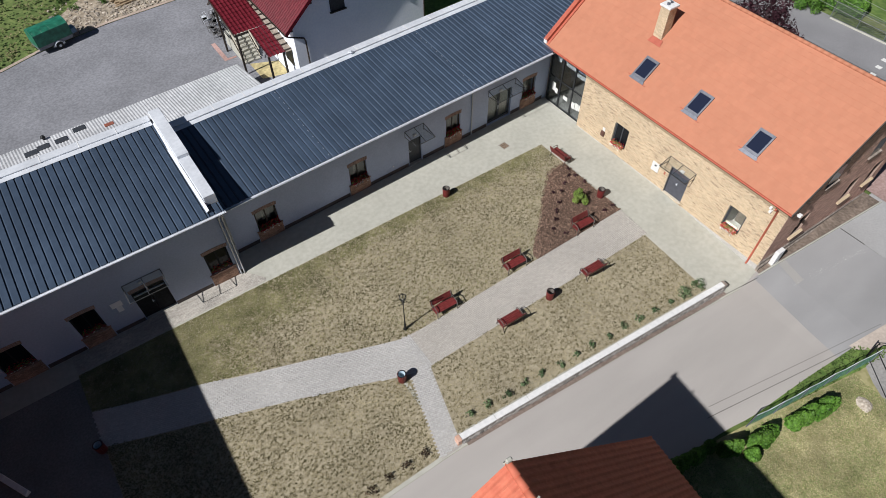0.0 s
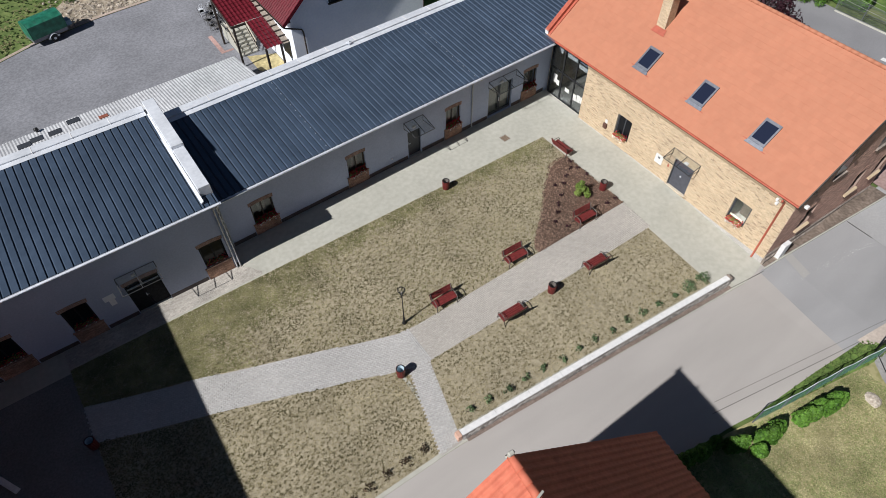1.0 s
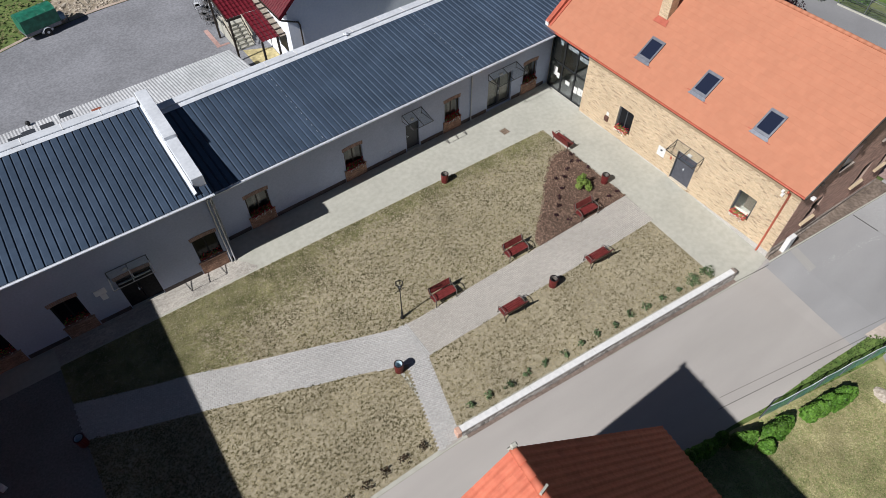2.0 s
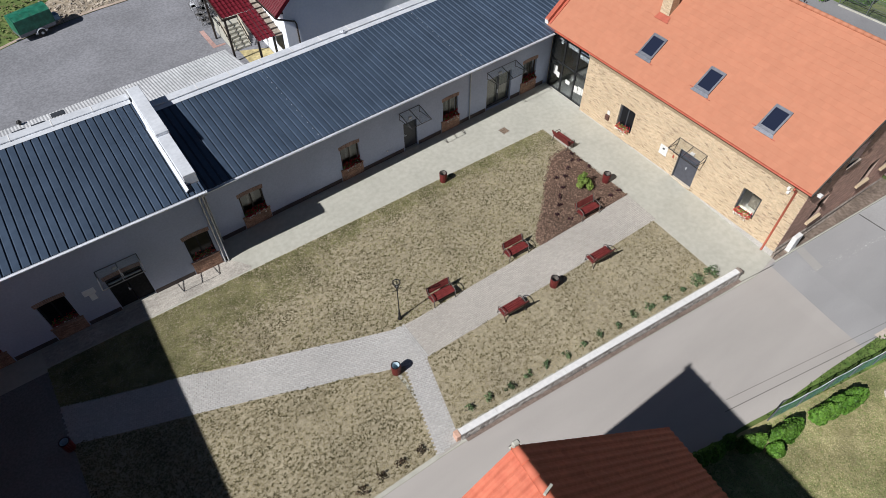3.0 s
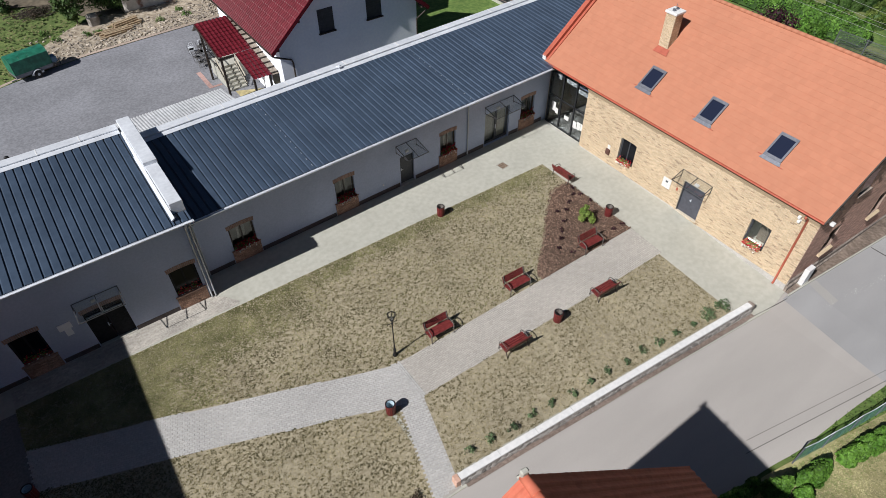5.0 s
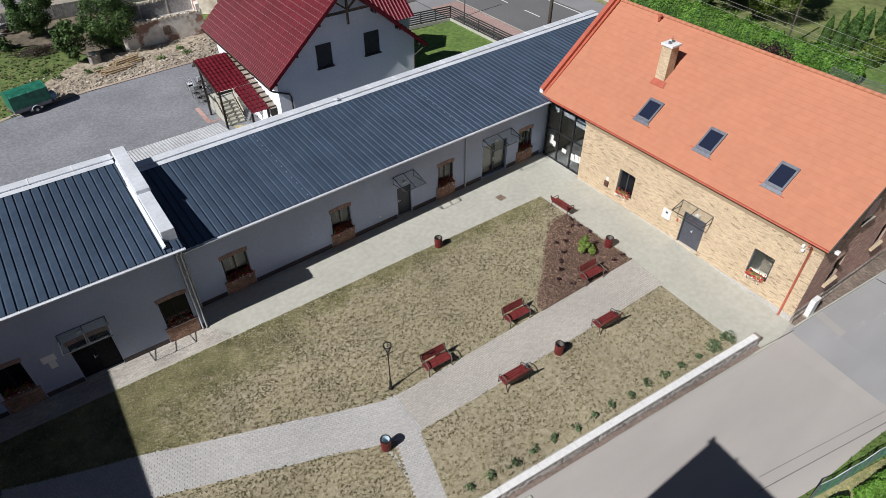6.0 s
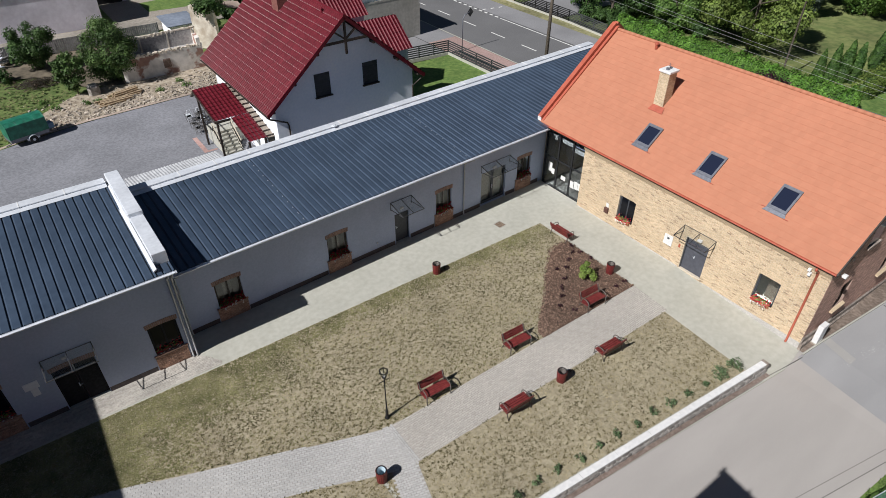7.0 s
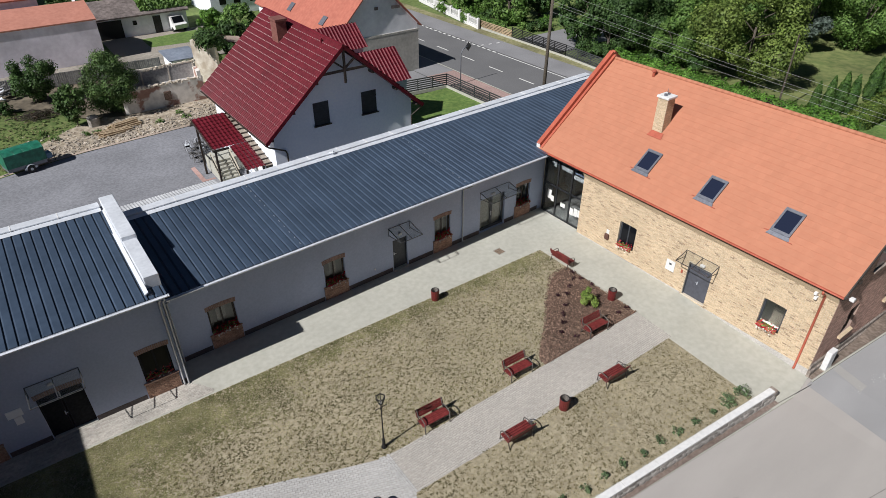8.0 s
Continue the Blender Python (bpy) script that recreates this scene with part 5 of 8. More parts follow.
oroof = part("roof", Geo().prism_y([(OX - OW, OEZ), (OX, OZ), (OX + OW, OEZ), (OX + OW - 0.05, OEZ - 0.2), (OX, OZ - 0.22), (OX - OW + 0.05, OEZ - 0.2)], OY - OL, OY), TERRACOTTA, oh, "terracotta pantile roof")
NV = round(osl / 0.36)
CV = osl / NV
tagged(part("tiles", tile_sheet(east_m, OL - 1.35, osl, 0.225, 0.36, 0.04, 0.014), TERRACOTTA, oroof), kind="stuff")
tagged(part("tiles", tile_sheet(west_m @ pose(1.35, 0, 0), OL - 1.35, osl, 0.225, 0.36, 0.04, 0.014), TERRACOTTA, oroof), kind="stuff")
pan = Geo()
for y, lift in ((-0.012, 0.0), (-0.012, 0.014), (CV + 0.03, 0.002)):
    for i in range(7):
        pan.v.append((0.225 * i / 6, y, 0.04 * (0.5 + 0.5 * math.cos(2 * math.pi * i / 6)) ** 1.4 + lift))
pan.f = [(7 * r + i, 7 * r + i + 1, 7 * r + i + 8, 7 * r + i + 7) for r in range(2) for i in range(6)]
pantile = pan.mesh("pantile")
rp = random.Random(33)
for m, u0 in ((east_m, OL - 1.35), (west_m, 0.0)):
    for k in range(NV):
        for j in range(6):
            part("pantile", pantile, TERRACOTTA_PIECE, oroof, at=m @ pose(u0 + 0.225 * j, k * CV, 0.004 + rp.uniform(0, 0.004), rp.uniform(-0.4, 0.4), 0, rp.uniform(-0.6, 0.6)))
me = Geo().tube([(0, 0, 0), (0, -0.44, 0.01)], 0.115, 10, 0.125).mesh("ridge_tile", True)
for i in range(40):
    part("ridge_tile", me, TERRACOTTA, oroof, at=pose(OX, OY - 0.4 * i, OZ + 0.03))
part("ridge_end", Geo().soft_box(OX - 0.09, OY - 0.06, OZ - 0.05, OX + 0.09, OY + 0.06, OZ + 0.27, 0.03).tube([(OX, OY + 0.02, OZ), (OX, OY + 0.06, OZ + 0.02)], 0.13, 8), CONCRETE, oroof, "pale ridge end cap")
for i in (3, 9, 15, 21):
    part("ridge_clip", Geo().box(-0.14, -0.03, 0.1, 0.14, 0.03, 0.2), CONCRETE, oroof, "pale ridge clip", at=pose(OX, OY - 0.4 * i, OZ + 0.03, 0, 8, 20))


# ---- foliage helpers ----
def leaf_heap(points, n, size, seed, up=0.0):
    """n leaf quads scattered round cluster points (x, y, z, radius)."""
    rng = np.random.default_rng(seed)
    pts = np.array(points, float)
    w = pts[:, 3] ** 2
    pick = rng.choice(len(pts), n, p=w / w.sum())
    d = rng.normal(size=(n, 3))
    d /= np.linalg.norm(d, axis=1)[:, None]
    c = pts[pick, :3] + d * (pts[pick, 3] * rng.uniform(0.55, 1.05, n))[:, None]
    face = d + rng.normal(size=(n, 3)) * 0.34
    face[:, 2] += 0.25 + 0.5 * up
    face /= np.linalg.norm(face, axis=1)[:, None]
    a = np.cross(face, rng.normal(size=(n, 3)))
    a /= np.linalg.norm(a, axis=1)[:, None]
    b = np.cross(face, a)
    s = size * rng.uniform(0.6, 1.3, n)[:, None]
    a, b = a * s, b * s * 0.6
    v = np.stack([c - a, c - b, c + a, c + b], 1).reshape(-1, 3)
    g = Geo()
    g.v = [tuple(p) for p in v.tolist()]
    g.f = [(4 * i, 4 * i + 1, 4 * i + 2, 4 * i + 3) for i in range(n)]
    return g


def tree(x, y, z, height, radius, leaf, seed, label, n=5000, size=0.14, trunk=0.16, bare=0.25, category="tree", clumps=46, name="tree", flat=0.85):
    rng = random.Random(seed)
    t = thing(name, label, category, at=pose(x, y, z))
    g = Geo()
    mid = height * (bare + (1 - bare) * 0.5)
    lean = (rng.uniform(-0.3, 0.3), rng.uniform(-0.3, 0.3))
    g.tube([(0, 0, -0.2), (lean[0] * 0.4, lean[1] * 0.4, height * bare), (lean[0], lean[1], mid)], trunk, 8, trunk * 0.5)
    pts = []
    for i in range(clumps):
        a, u = rng.uniform(0, 2 * math.pi), rng.uniform(-1, 1)
        r = (1 - u * u) ** 0.5 * rng.uniform(0.55, 1.05)
        p = Vector((math.cos(a) * r * radius, math.sin(a) * r * radius, mid + u * height * (1 - bare) * 0.5 * flat * rng.uniform(0.8, 1.15)))
        pts.append((*p, radius * rng.uniform(0.2, 0.42)))
        if i % 4 == 0:
            s = Vector((lean[0] * 0.5, lean[1] * 0.5, height * bare + (mid - height * bare) * rng.random()))
            g.tube([s, s.lerp(p, 0.5) + Vector((0, 0, 0.15)), p], trunk * 0.4, 5, trunk * 0.08)
    part("trunk", g, BARK, t, smooth=True)
    tagged(part("crown", leaf_heap(pts, n, size, seed), leaf, t), kind="stuff")
    return t


def bush(x, y, z, height, radius, leaf, seed, label, n=700, size=0.06, category="bush", name="bush", group=""):
    rng = random.Random(seed)
    t = thing(name, label, category, group, pose(x, y, z))
    g = Geo()
    pts = []
    for i in range(12):
        a, r = rng.uniform(0, 2 * math.pi), rng.random() ** 0.5 * radius * 0.8
        p = (math.cos(a) * r, math.sin(a) * r, height * rng.uniform(0.3, 0.85) * (1.15 - 0.6 * r / radius))
        pts.append((*p, radius * rng.uniform(0.22, 0.42)))
        if i % 2 == 0:
            g.tube([(0, 0, -0.03), (p[0] * 0.5, p[1] * 0.5, p[2] * 0.6), p], 0.012 + radius * 0.02, 4, 0.004)
    part("stems", g, BARK, t)
    tagged(part("leaves", leaf_heap(pts, n, size, seed, 0.4), leaf, t), kind="stuff")
    return t


def leaf_skin(points, normals, size, seed):
    """Leaf quads lying roughly on a surface given by points and normals."""
    rng = np.random.default_rng(seed)
    n = len(points)
    c, nrm = np.array(points, float), np.array(normals, float)
    nrm = nrm + rng.normal(size=(n, 3)) * 0.45
    nrm /= np.linalg.norm(nrm, axis=1)[:, None]
    a = np.cross(nrm, rng.normal(size=(n, 3)))
    a /= np.linalg.norm(a, axis=1)[:, None]
    b = np.cross(nrm, a)
    s = size * rng.uniform(0.6, 1.3, n)[:, None]
    a, b = a * s, b * s * 0.65
    g = Geo()
    g.v = [tuple(p) for p in np.stack([c - a, c - b, c + a, c + b], 1).reshape(-1, 3).tolist()]
    g.f = [(4 * i, 4 * i + 1, 4 * i + 2, 4 * i + 3) for i in range(n)]
    return g


def thuja(x, y, z, height, radius, leaf, seed, label, n=1500, size=0.09, group="", name="conifer"):
    """A dense upright conifer, widest near the foot, with tufted flanks."""
    rng = random.Random(seed)
    t = thing(name, label, "conifer", group, pose(x, y, z))
    part("trunk", Geo().tube([(0, 0, -0.05), (0, 0, height * 0.6)], 0.05, 6, 0.02), BARK, t)
    wide = lambda u: radius * min(1.0, 0.6 + 2.5 * u) * (1 - u ** 2.4) ** 0.8
    core = Geo().lathe([(wide(u) * 0.8 + 0.01, height * (0.03 + 0.93 * u)) for u in (0, 0.1, 0.25, 0.45, 0.65, 0.85, 0.97)], 9)
    # Solid core behind the leaves, always in the darkest leaf colour.
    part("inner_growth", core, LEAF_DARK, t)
    pts, nrm = [], []
    for i in range(n):
        u, a = 1 - (1 - rng.random()) ** 0.6, rng.uniform(0, 2 * math.pi)
        r = wide(u) * (0.9 + 0.36 * noise.noise((math.cos(a) * 2.2, math.sin(a) * 2.2, u * height * 1.3 + seed)) + rng.uniform(-0.06, 0.06))
        pts.append((math.cos(a) * r, math.sin(a) * r, height * (0.02 + 0.97 * u)))
        nrm.append((math.cos(a), math.sin(a), 0.35))
    tagged(part("foliage", leaf_skin(pts, nrm, size, seed), leaf, t), kind="stuff")
    return t


def hedge(line, z, height, width, leaf, seed, label, n, size=0.1, name="hedge"):
    """A dense leafy hedge along a polyline, its flanks and top uneven."""
    rng = random.Random(seed)
    t = thing(name, label, "hedge")
    lens = [math.hypot(b[0] - a[0], b[1] - a[1]) for a, b in zip(line, line[1:])]
    total = sum(lens)

    def at(s):
        for (a, b), l in zip(zip(line, line[1:]), lens):
            if s <= l or (a, b) == (line[-2], line[-1]):
                k = min(1.0, s / l)
                d = ((b[0] - a[0]) / l, (b[1] - a[1]) / l)
                return a[0] + (b[0] - a[0]) * k, a[1] + (b[1] - a[1]) * k, d
            s -= l

    def shell(s, q, k):
        """A point of the skin: q runs from one foot over the top to the other."""
        x, y, d = at(s)
        e = max(0.1, (1 - (1 - min(1.0, min(s, total - s) / (0.5 * width))) ** 2) ** 0.5)
        c, sn = math.cos(math.pi * q), math.sin(math.pi * q)
        side_ = math.copysign(abs(c) ** 0.55, c) * width / 2
        up = sn ** 0.5 * height
        f = k * (1 + 0.26 * noise.noise((s * 1.4, q * 3, seed)) + 0.2 * noise.noise((s * 4.1, q * 6, seed + 3.0)))
        return (x - d[1] * side_ * f * e, y + d[0] * side_ * f * e, gz(x, y) + z + max(0.0, up * (0.55 + 0.45 * e) * f)), (-d[1] * c, d[0] * c, sn)

    ns, nq = max(4, int(total / 0.4)), 8
    core = Geo()
    for i in range(ns + 1):
        for j in range(nq + 1):
            core.v.append(shell(total * i / ns, j / nq, 0.88)[0])
    for i in range(ns):
        for j in range(nq):
            a = i * (nq + 1) + j
            core.f.append((a, a + nq + 1, a + nq + 2, a + 1))
    core.f += [tuple(range(nq + 1)), tuple(ns * (nq + 1) + j for j in reversed(range(nq + 1)))]
    # Solid dark green body that the leaves are spread over.
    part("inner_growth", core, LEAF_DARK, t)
    pts, nrm = [], []
    for i in range(n):
        p, q = shell(rng.uniform(0, total), rng.uniform(0.0, 1.0), rng.uniform(0.9, 1.06))
        pts.append(p)
        nrm.append(q)
    tagged(part("leaves", leaf_skin(pts, nrm, size, seed), leaf, t), kind="stuff")
    return t


# ---- courtyard furniture ----
def bench(m, label="dark red wooden bench with curved grey iron ends"):
    b = thing("bench", label, "bench", "courtyard benches", m)
    L = 1.38
    for i in range(5):
        y = -0.27 + i * 0.105
        part("seat_slat", Geo().soft_box(-L / 2, y, 0.43 - 0.012 * i, L / 2, y + 0.095, 0.465 - 0.012 * i, 0.008), BENCH_WOOD, b)
    for i in range(3):
        z = 0.52 + i * 0.125
        y = 0.27 + i * 0.045
        part("back_slat", Geo().box(-L / 2, -0.016, 0, L / 2, 0.016, 0.11), BENCH_WOOD, b, at=pose(0, y, z, -20, 0, 0))
    for s in (-1, 1):
        x = s * (L / 2 - 0.06)
        arm = [(x, 0.26, 0.62), (x, 0.1, 0.68), (x, -0.1, 0.68), (x, -0.26, 0.62), (x, -0.33, 0.5), (x, -0.31, 0.3), (x, -0.34, 0.02)]
        part("arm", Geo().tube(arm, 0.024, 6), BENCH_IRON, b, smooth=True)
        part("leg", Geo().tube([(x, 0.38, 0.92), (x, 0.3, 0.66), (x, 0.2, 0.42), (x, 0.24, 0.2), (x, 0.34, 0.02)], 0.024, 6), BENCH_IRON, b, smooth=True)
        part("bearer", Geo().tube([(x, -0.31, 0.42), (x, 0.2, 0.385)], 0.022, 6), BENCH_IRON, b)
    part("stretcher", Geo().tube([(-L / 2 + 0.06, -0.05, 0.2), (L / 2 - 0.06, -0.05, 0.2)], 0.014, 6), BENCH_IRON, b)
    return b


first = bench(pose(-4.76, -10.62, 0.0, 0, 0, -2))
for m in (pose(0.2, -10.55, 0, 0, 0, -2), pose(5.42, -10.66, 0.03, 0, 0, -2), pose(-2.36, -13.33, gz(-2.3, -13.3), 0, 0, 178), pose(3.6, -13.42, gz(3.7, -13.4), 0, 0, 178), pose(8.47, -5.35, 0.02, 0, 0, 92)):
    copy_thing(first, m)


def bin_(m, bag=False):
    b = thing("litter_bin", "round litter bin of dark red wooden slats" + (" with blue liner" if bag else ""), "litter bin", "courtyard bins", m)
    n = 16
    for i in range(n):
        a = 360 * i / n
        part("slat", BIN_SLAT, BENCH_WOOD, b, at=pose(0, 0, 0, 0, 0, a) @ pose(0.215, 0, 0, 0, 2, 0))
    part("liner", Geo().lathe([(0.17, 0.06), (0.185, 0.7), (0.2, 0.735), (0.19, 0.73), (0.17, 0.7), (0.16, 0.25), (0.01, 0.24)], 16, caps=False), BIN_BAG if bag else BENCH_IRON, b, "pale blue bin bag" if bag else "grey metal liner", smooth=True)
    part("rim", Geo().lathe([(0.2, 0.72), (0.242, 0.72), (0.242, 0.755), (0.2, 0.755), (0.2, 0.72)], 18, caps=False), BLACK_IRON, b)
    part("base", Geo().lathe([(0.2, 0.0), (0.22, 0.05)], 16), BLACK_IRON, b)
    return b


BIN_SLAT = Geo().box(-0.014, -0.04, 0.04, 0.014, 0.04, 0.74).mesh("slat")
BIN_BAG = M("bag_pale_blue", (0.30, 0.42, 0.50), (0.48, 0.58, 0.64), 9, 0.5, bump=0.3, space="object")
for x, y, bag in ((0.33, -3.66, False), (8.2, -9.4, False), (0.45, -13.36, False), (-8.95, -12.85, True), (-22.3, -7.75, True)):
    bin_(pose(x, y, gz(x, y) + 0.005) @ Matrix.Diagonal((0.9, 0.9, 0.9, 1)), bag)

lamp = thing("garden_lamp", "black cast-iron garden lamp post with open round lantern", "lamp post", at=pose(-7.17, -10.41, 0))
part("base", Geo().lathe([(0.12, 0), (0.12, 0.05), (0.075, 0.1), (0.06, 0.4), (0.075, 0.44), (0.045, 0.5), (0.036, 0.62)], 12), BLACK_IRON, lamp, smooth=True)
part("pole", Geo().lathe([(0.032, 0.6), (0.042, 0.72), (0.027, 0.76), (0.024, 2.3), (0.042, 2.34), (0.024, 2.4), (0.024, 2.62)], 10), BLACK_IRON, lamp, smooth=True)
part("crossbar", Geo().tube([(-0.26, 0, 2.42), (0.26, 0, 2.42)], 0.016, 6), BLACK_IRON, lamp)
cage = Geo()
for k in range(6):
    a = math.pi * k / 3
    cage.tube([(0.07 * math.cos(a), 0.07 * math.sin(a), 2.62), (0.19 * math.cos(a), 0.19 * math.sin(a), 2.98)], 0.012, 5)
cage.lathe([(0.175, 2.97), (0.215, 2.97), (0.215, 3.0), (0.175, 3.0), (0.175, 2.97)], 6, caps=False).lathe([(0.05, 2.6), (0.09, 2.61), (0.06, 2.64)], 8)
part("lantern", cage, BLACK_IRON, lamp, "black six-sided lantern frame")
g = Geo()
for k in range(6):
    a, c = math.pi * k / 3, math.pi * (k + 1) / 3
    g.add([(0.07 * math.cos(a), 0.07 * math.sin(a), 2.63), (0.07 * math.cos(c), 0.07 * math.sin(c), 2.63), (0.185 * math.cos(c), 0.185 * math.sin(c), 2.97), (0.185 * math.cos(a), 0.185 * math.sin(a), 2.97)], [(0, 1, 2, 3)])
p = part("lantern_glass", g, CLEAR_SHEET, lamp)
part("burner", Geo().lathe([(0.03, 2.62), (0.035, 2.8), (0.01, 2.84)], 8), CAP_WHITE, lamp)

LEAF_ROSE = leaf_material("rose_dusty_green", (0.065, 0.11, 0.05), (0.13, 0.19, 0.09))
# row of young roses by the wall, dry ones by the lane
rng = random.Random(21)
for i in range(15):
    t = i / 14
    x, y = -7.35 + 15.35 * t, -16.28 - 1.25 * t + rng.uniform(-0.06, 0.06)
    h = rng.uniform(0.28, 0.42) if i < 13 else 0.62
    bush(x, y, gz(x, y), h * 0.9, h * 0.74, LEAF_ROSE, 40 + i, "young rose bush with dusty green leaves by the stone wall", 110 if i < 13 else 300, 0.045, "rose bush", "rose_bush", "roses by the wall")
for i in range(9):
    x, y = -10.2 - 0.95 * i, -16.55 - 0.02 * i + rng.uniform(-0.08, 0.08)
    h = rng.uniform(0.2, 0.3)
    bush(x, y, gz(x, y), h, h * 1.1, LEAF_DRY, 70 + i, "withered brown seedling shrub in the dry lawn", 90, 0.045, "shrub", "dry_shrub", "dry shrubs by the lane")
# the mulch bed
bush(6.66, -8.95, 0.03, 1.15, 0.58, LEAF_FRESH, 31, "yellowish green leafy shrub in the mulch bed", 2000, 0.047, "shrub", "green_shrub")
BARBERRY = [(7.84, -6.83), (8.23, -7.16), (8.32, -7.87), (7.16, -7.30), (6.53, -7.71), (5.73, -8.31), (5.05, -8.79), (4.60, -9.28), (3.91, -9.78), (4.36, -10.43), (7.56, -10.46), (8.25, -10.43), (8.35, -6.39), (5.99, -7.49)]
for i, (x, y) in enumerate(BARBERRY):
    s = rng.uniform(0.15, 0.2)
    bush(min(x, 8.3), y, 0.03, s, s, LEAF_PLUM, 100 + i, "small dark barberry plant in the mulch", 65, 0.04, "shrub", "barberry", "barberries")
# bark chips and twigs over the mulch
g = Geo()
r2 = np.random.default_rng(3)
for _ in range(5200):
    x = r2.uniform(1.7, 8.45)
    y = r2.uniform(-10.9, along(MULCH_W, x) + 0.18)
    a, l, w = r2.uniform(0, 3.14), r2.uniform(0.03, 0.09), r2.uniform(0.012, 0.03)
    c, s = math.cos(a), math.sin(a)
    z = 0.034 + r2.uniform(0, 0.02)
    g.add([(x - c * l + s * w, y - s * l - c * w, z), (x + c * l + s * w, y + s * l - c * w, z + r2.uniform(-0.01, 0.02)), (x + c * l - s * w, y + s * l + c * w, z + 0.012), (x - c * l - s * w, y - s * l + c * w, z + 0.008)], [(0, 1, 2, 3)])
BARK_CHIP = M("bark_chip", (0.09, 0.055, 0.038), (0.235, 0.155, 0.115), 10, 0.95, bump=0.2, islands=0.6)
whole("bark_chips", g, BARK_CHIP, "loose reddish brown bark chips over the bed", "mulch", kind="stuff")


# ---- grass tufts ----
def tufts(test, box, per_m2, seed, height=0.05, spread=0.05, blades=5, lift=0.0, keep=None):
    rng = np.random.default_rng(seed)
    x0, x1, y0, y1 = box
    n = int((x1 - x0) * (y1 - y0) * per_m2)
    xs, ys = rng.uniform(x0, x1, n), rng.uniform(y0, y1, n)
    vs, k = [], 0
    for x, y in zip(xs, ys):
        if not test(x, y):
            continue
        d = noise.noise((x * 0.55, y * 0.55, seed)) + 0.8 * noise.noise((x * 2.1, y * 2.1, seed + 5.0))
        if rng.random() > clamp(0.5 + 0.75 * d) if keep is None else rng.random() > keep(x, y, d):
            continue
        z = gz(x, y) + lift
        for _ in range(blades):
            a, r, h = rng.uniform(0, 6.28), spread * rng.uniform(0.5, 1.4), height * rng.uniform(0.5, 1.4)
            c, s = math.cos(a), math.sin(a)
            w = spread * 0.5
            vs += [(x - s * w, y + c * w, z), (x + s * w, y - c * w, z), (x + c * r + s * w * 0.5, y + s * r - c * w * 0.5, z + h), (x + c * r - s * w * 0.5, y + s * r + c * w * 0.5, z + h)]
            k += 1
    g = Geo()
    g.v = vs
    g.f = [(4 * i, 4 * i + 1, 4 * i + 2, 4 * i + 3) for i in range(k)]
    return g


in_lawn = lambda x, y: -22.2 < x < 8.4 and along(PATH_N, x) + 0.04 < y < along(LAWN_N, x) - 0.03 and not (x > 1.6 and y < along(MULCH_W, x))
in_right = lambda x, y: -8.9 < x < 8.2 and along([(-8.45, -16.75), (8.5, -17.95)], x) < y < along(PATH_S, x) - 0.04 and x > SIDE_N(y) + 0.05
in_low = lambda x, y: -22.2 < x < -8.5 and -17.1 < y < along(PATH_S, x) - 0.04 and x < side(y) - 0.04
even = lambda x, y, d: clamp(0.6 + 0.3 * d)
green = lambda x, y, d: clamp(max(clamp((y + 6.5) / 1.8) * clamp((-x - 8) / 4), clamp((y + 5.4) / 1.5) * clamp((x - 3.5) / 3) * 0.7, clamp((-x - 14) / 3), clamp((y + 4.7 + 0.3 * d) / 0.8) * 0.62) * (0.9 + 0.5 * d) + 0.05)
whole("grass", tufts(in_lawn, (-22.2, 8.4, -10.9, -3.0), 230, 1, 0.013, 0.038, 3, keep=even), GRASS_DRY, "dry straw-coloured grass tufts over the main lawn", "grass", kind="stuff")
whole("grass", tufts(in_lawn, (-22.2, 8.4, -10.9, -3.0), 680, 4, 0.016, 0.04, 3, keep=green), GRASS_EVEN, "greener grass along the shaded lawn edge", "grass", kind="stuff")
whole("grass", tufts(in_right, (-8.8, 8.3, -18, -12.9), 230, 2, 0.013, 0.038, 3, keep=even), GRASS_DRY, "dry straw-coloured grass between path and wall", "grass", kind="stuff")
whole("grass", tufts(in_low, (-22.2, -8.5, -17.2, -7.6), 230, 3, 0.013, 0.038, 3, keep=even), GRASS_DRY, "dry straw-coloured grass beside the lane", "grass", kind="stuff")


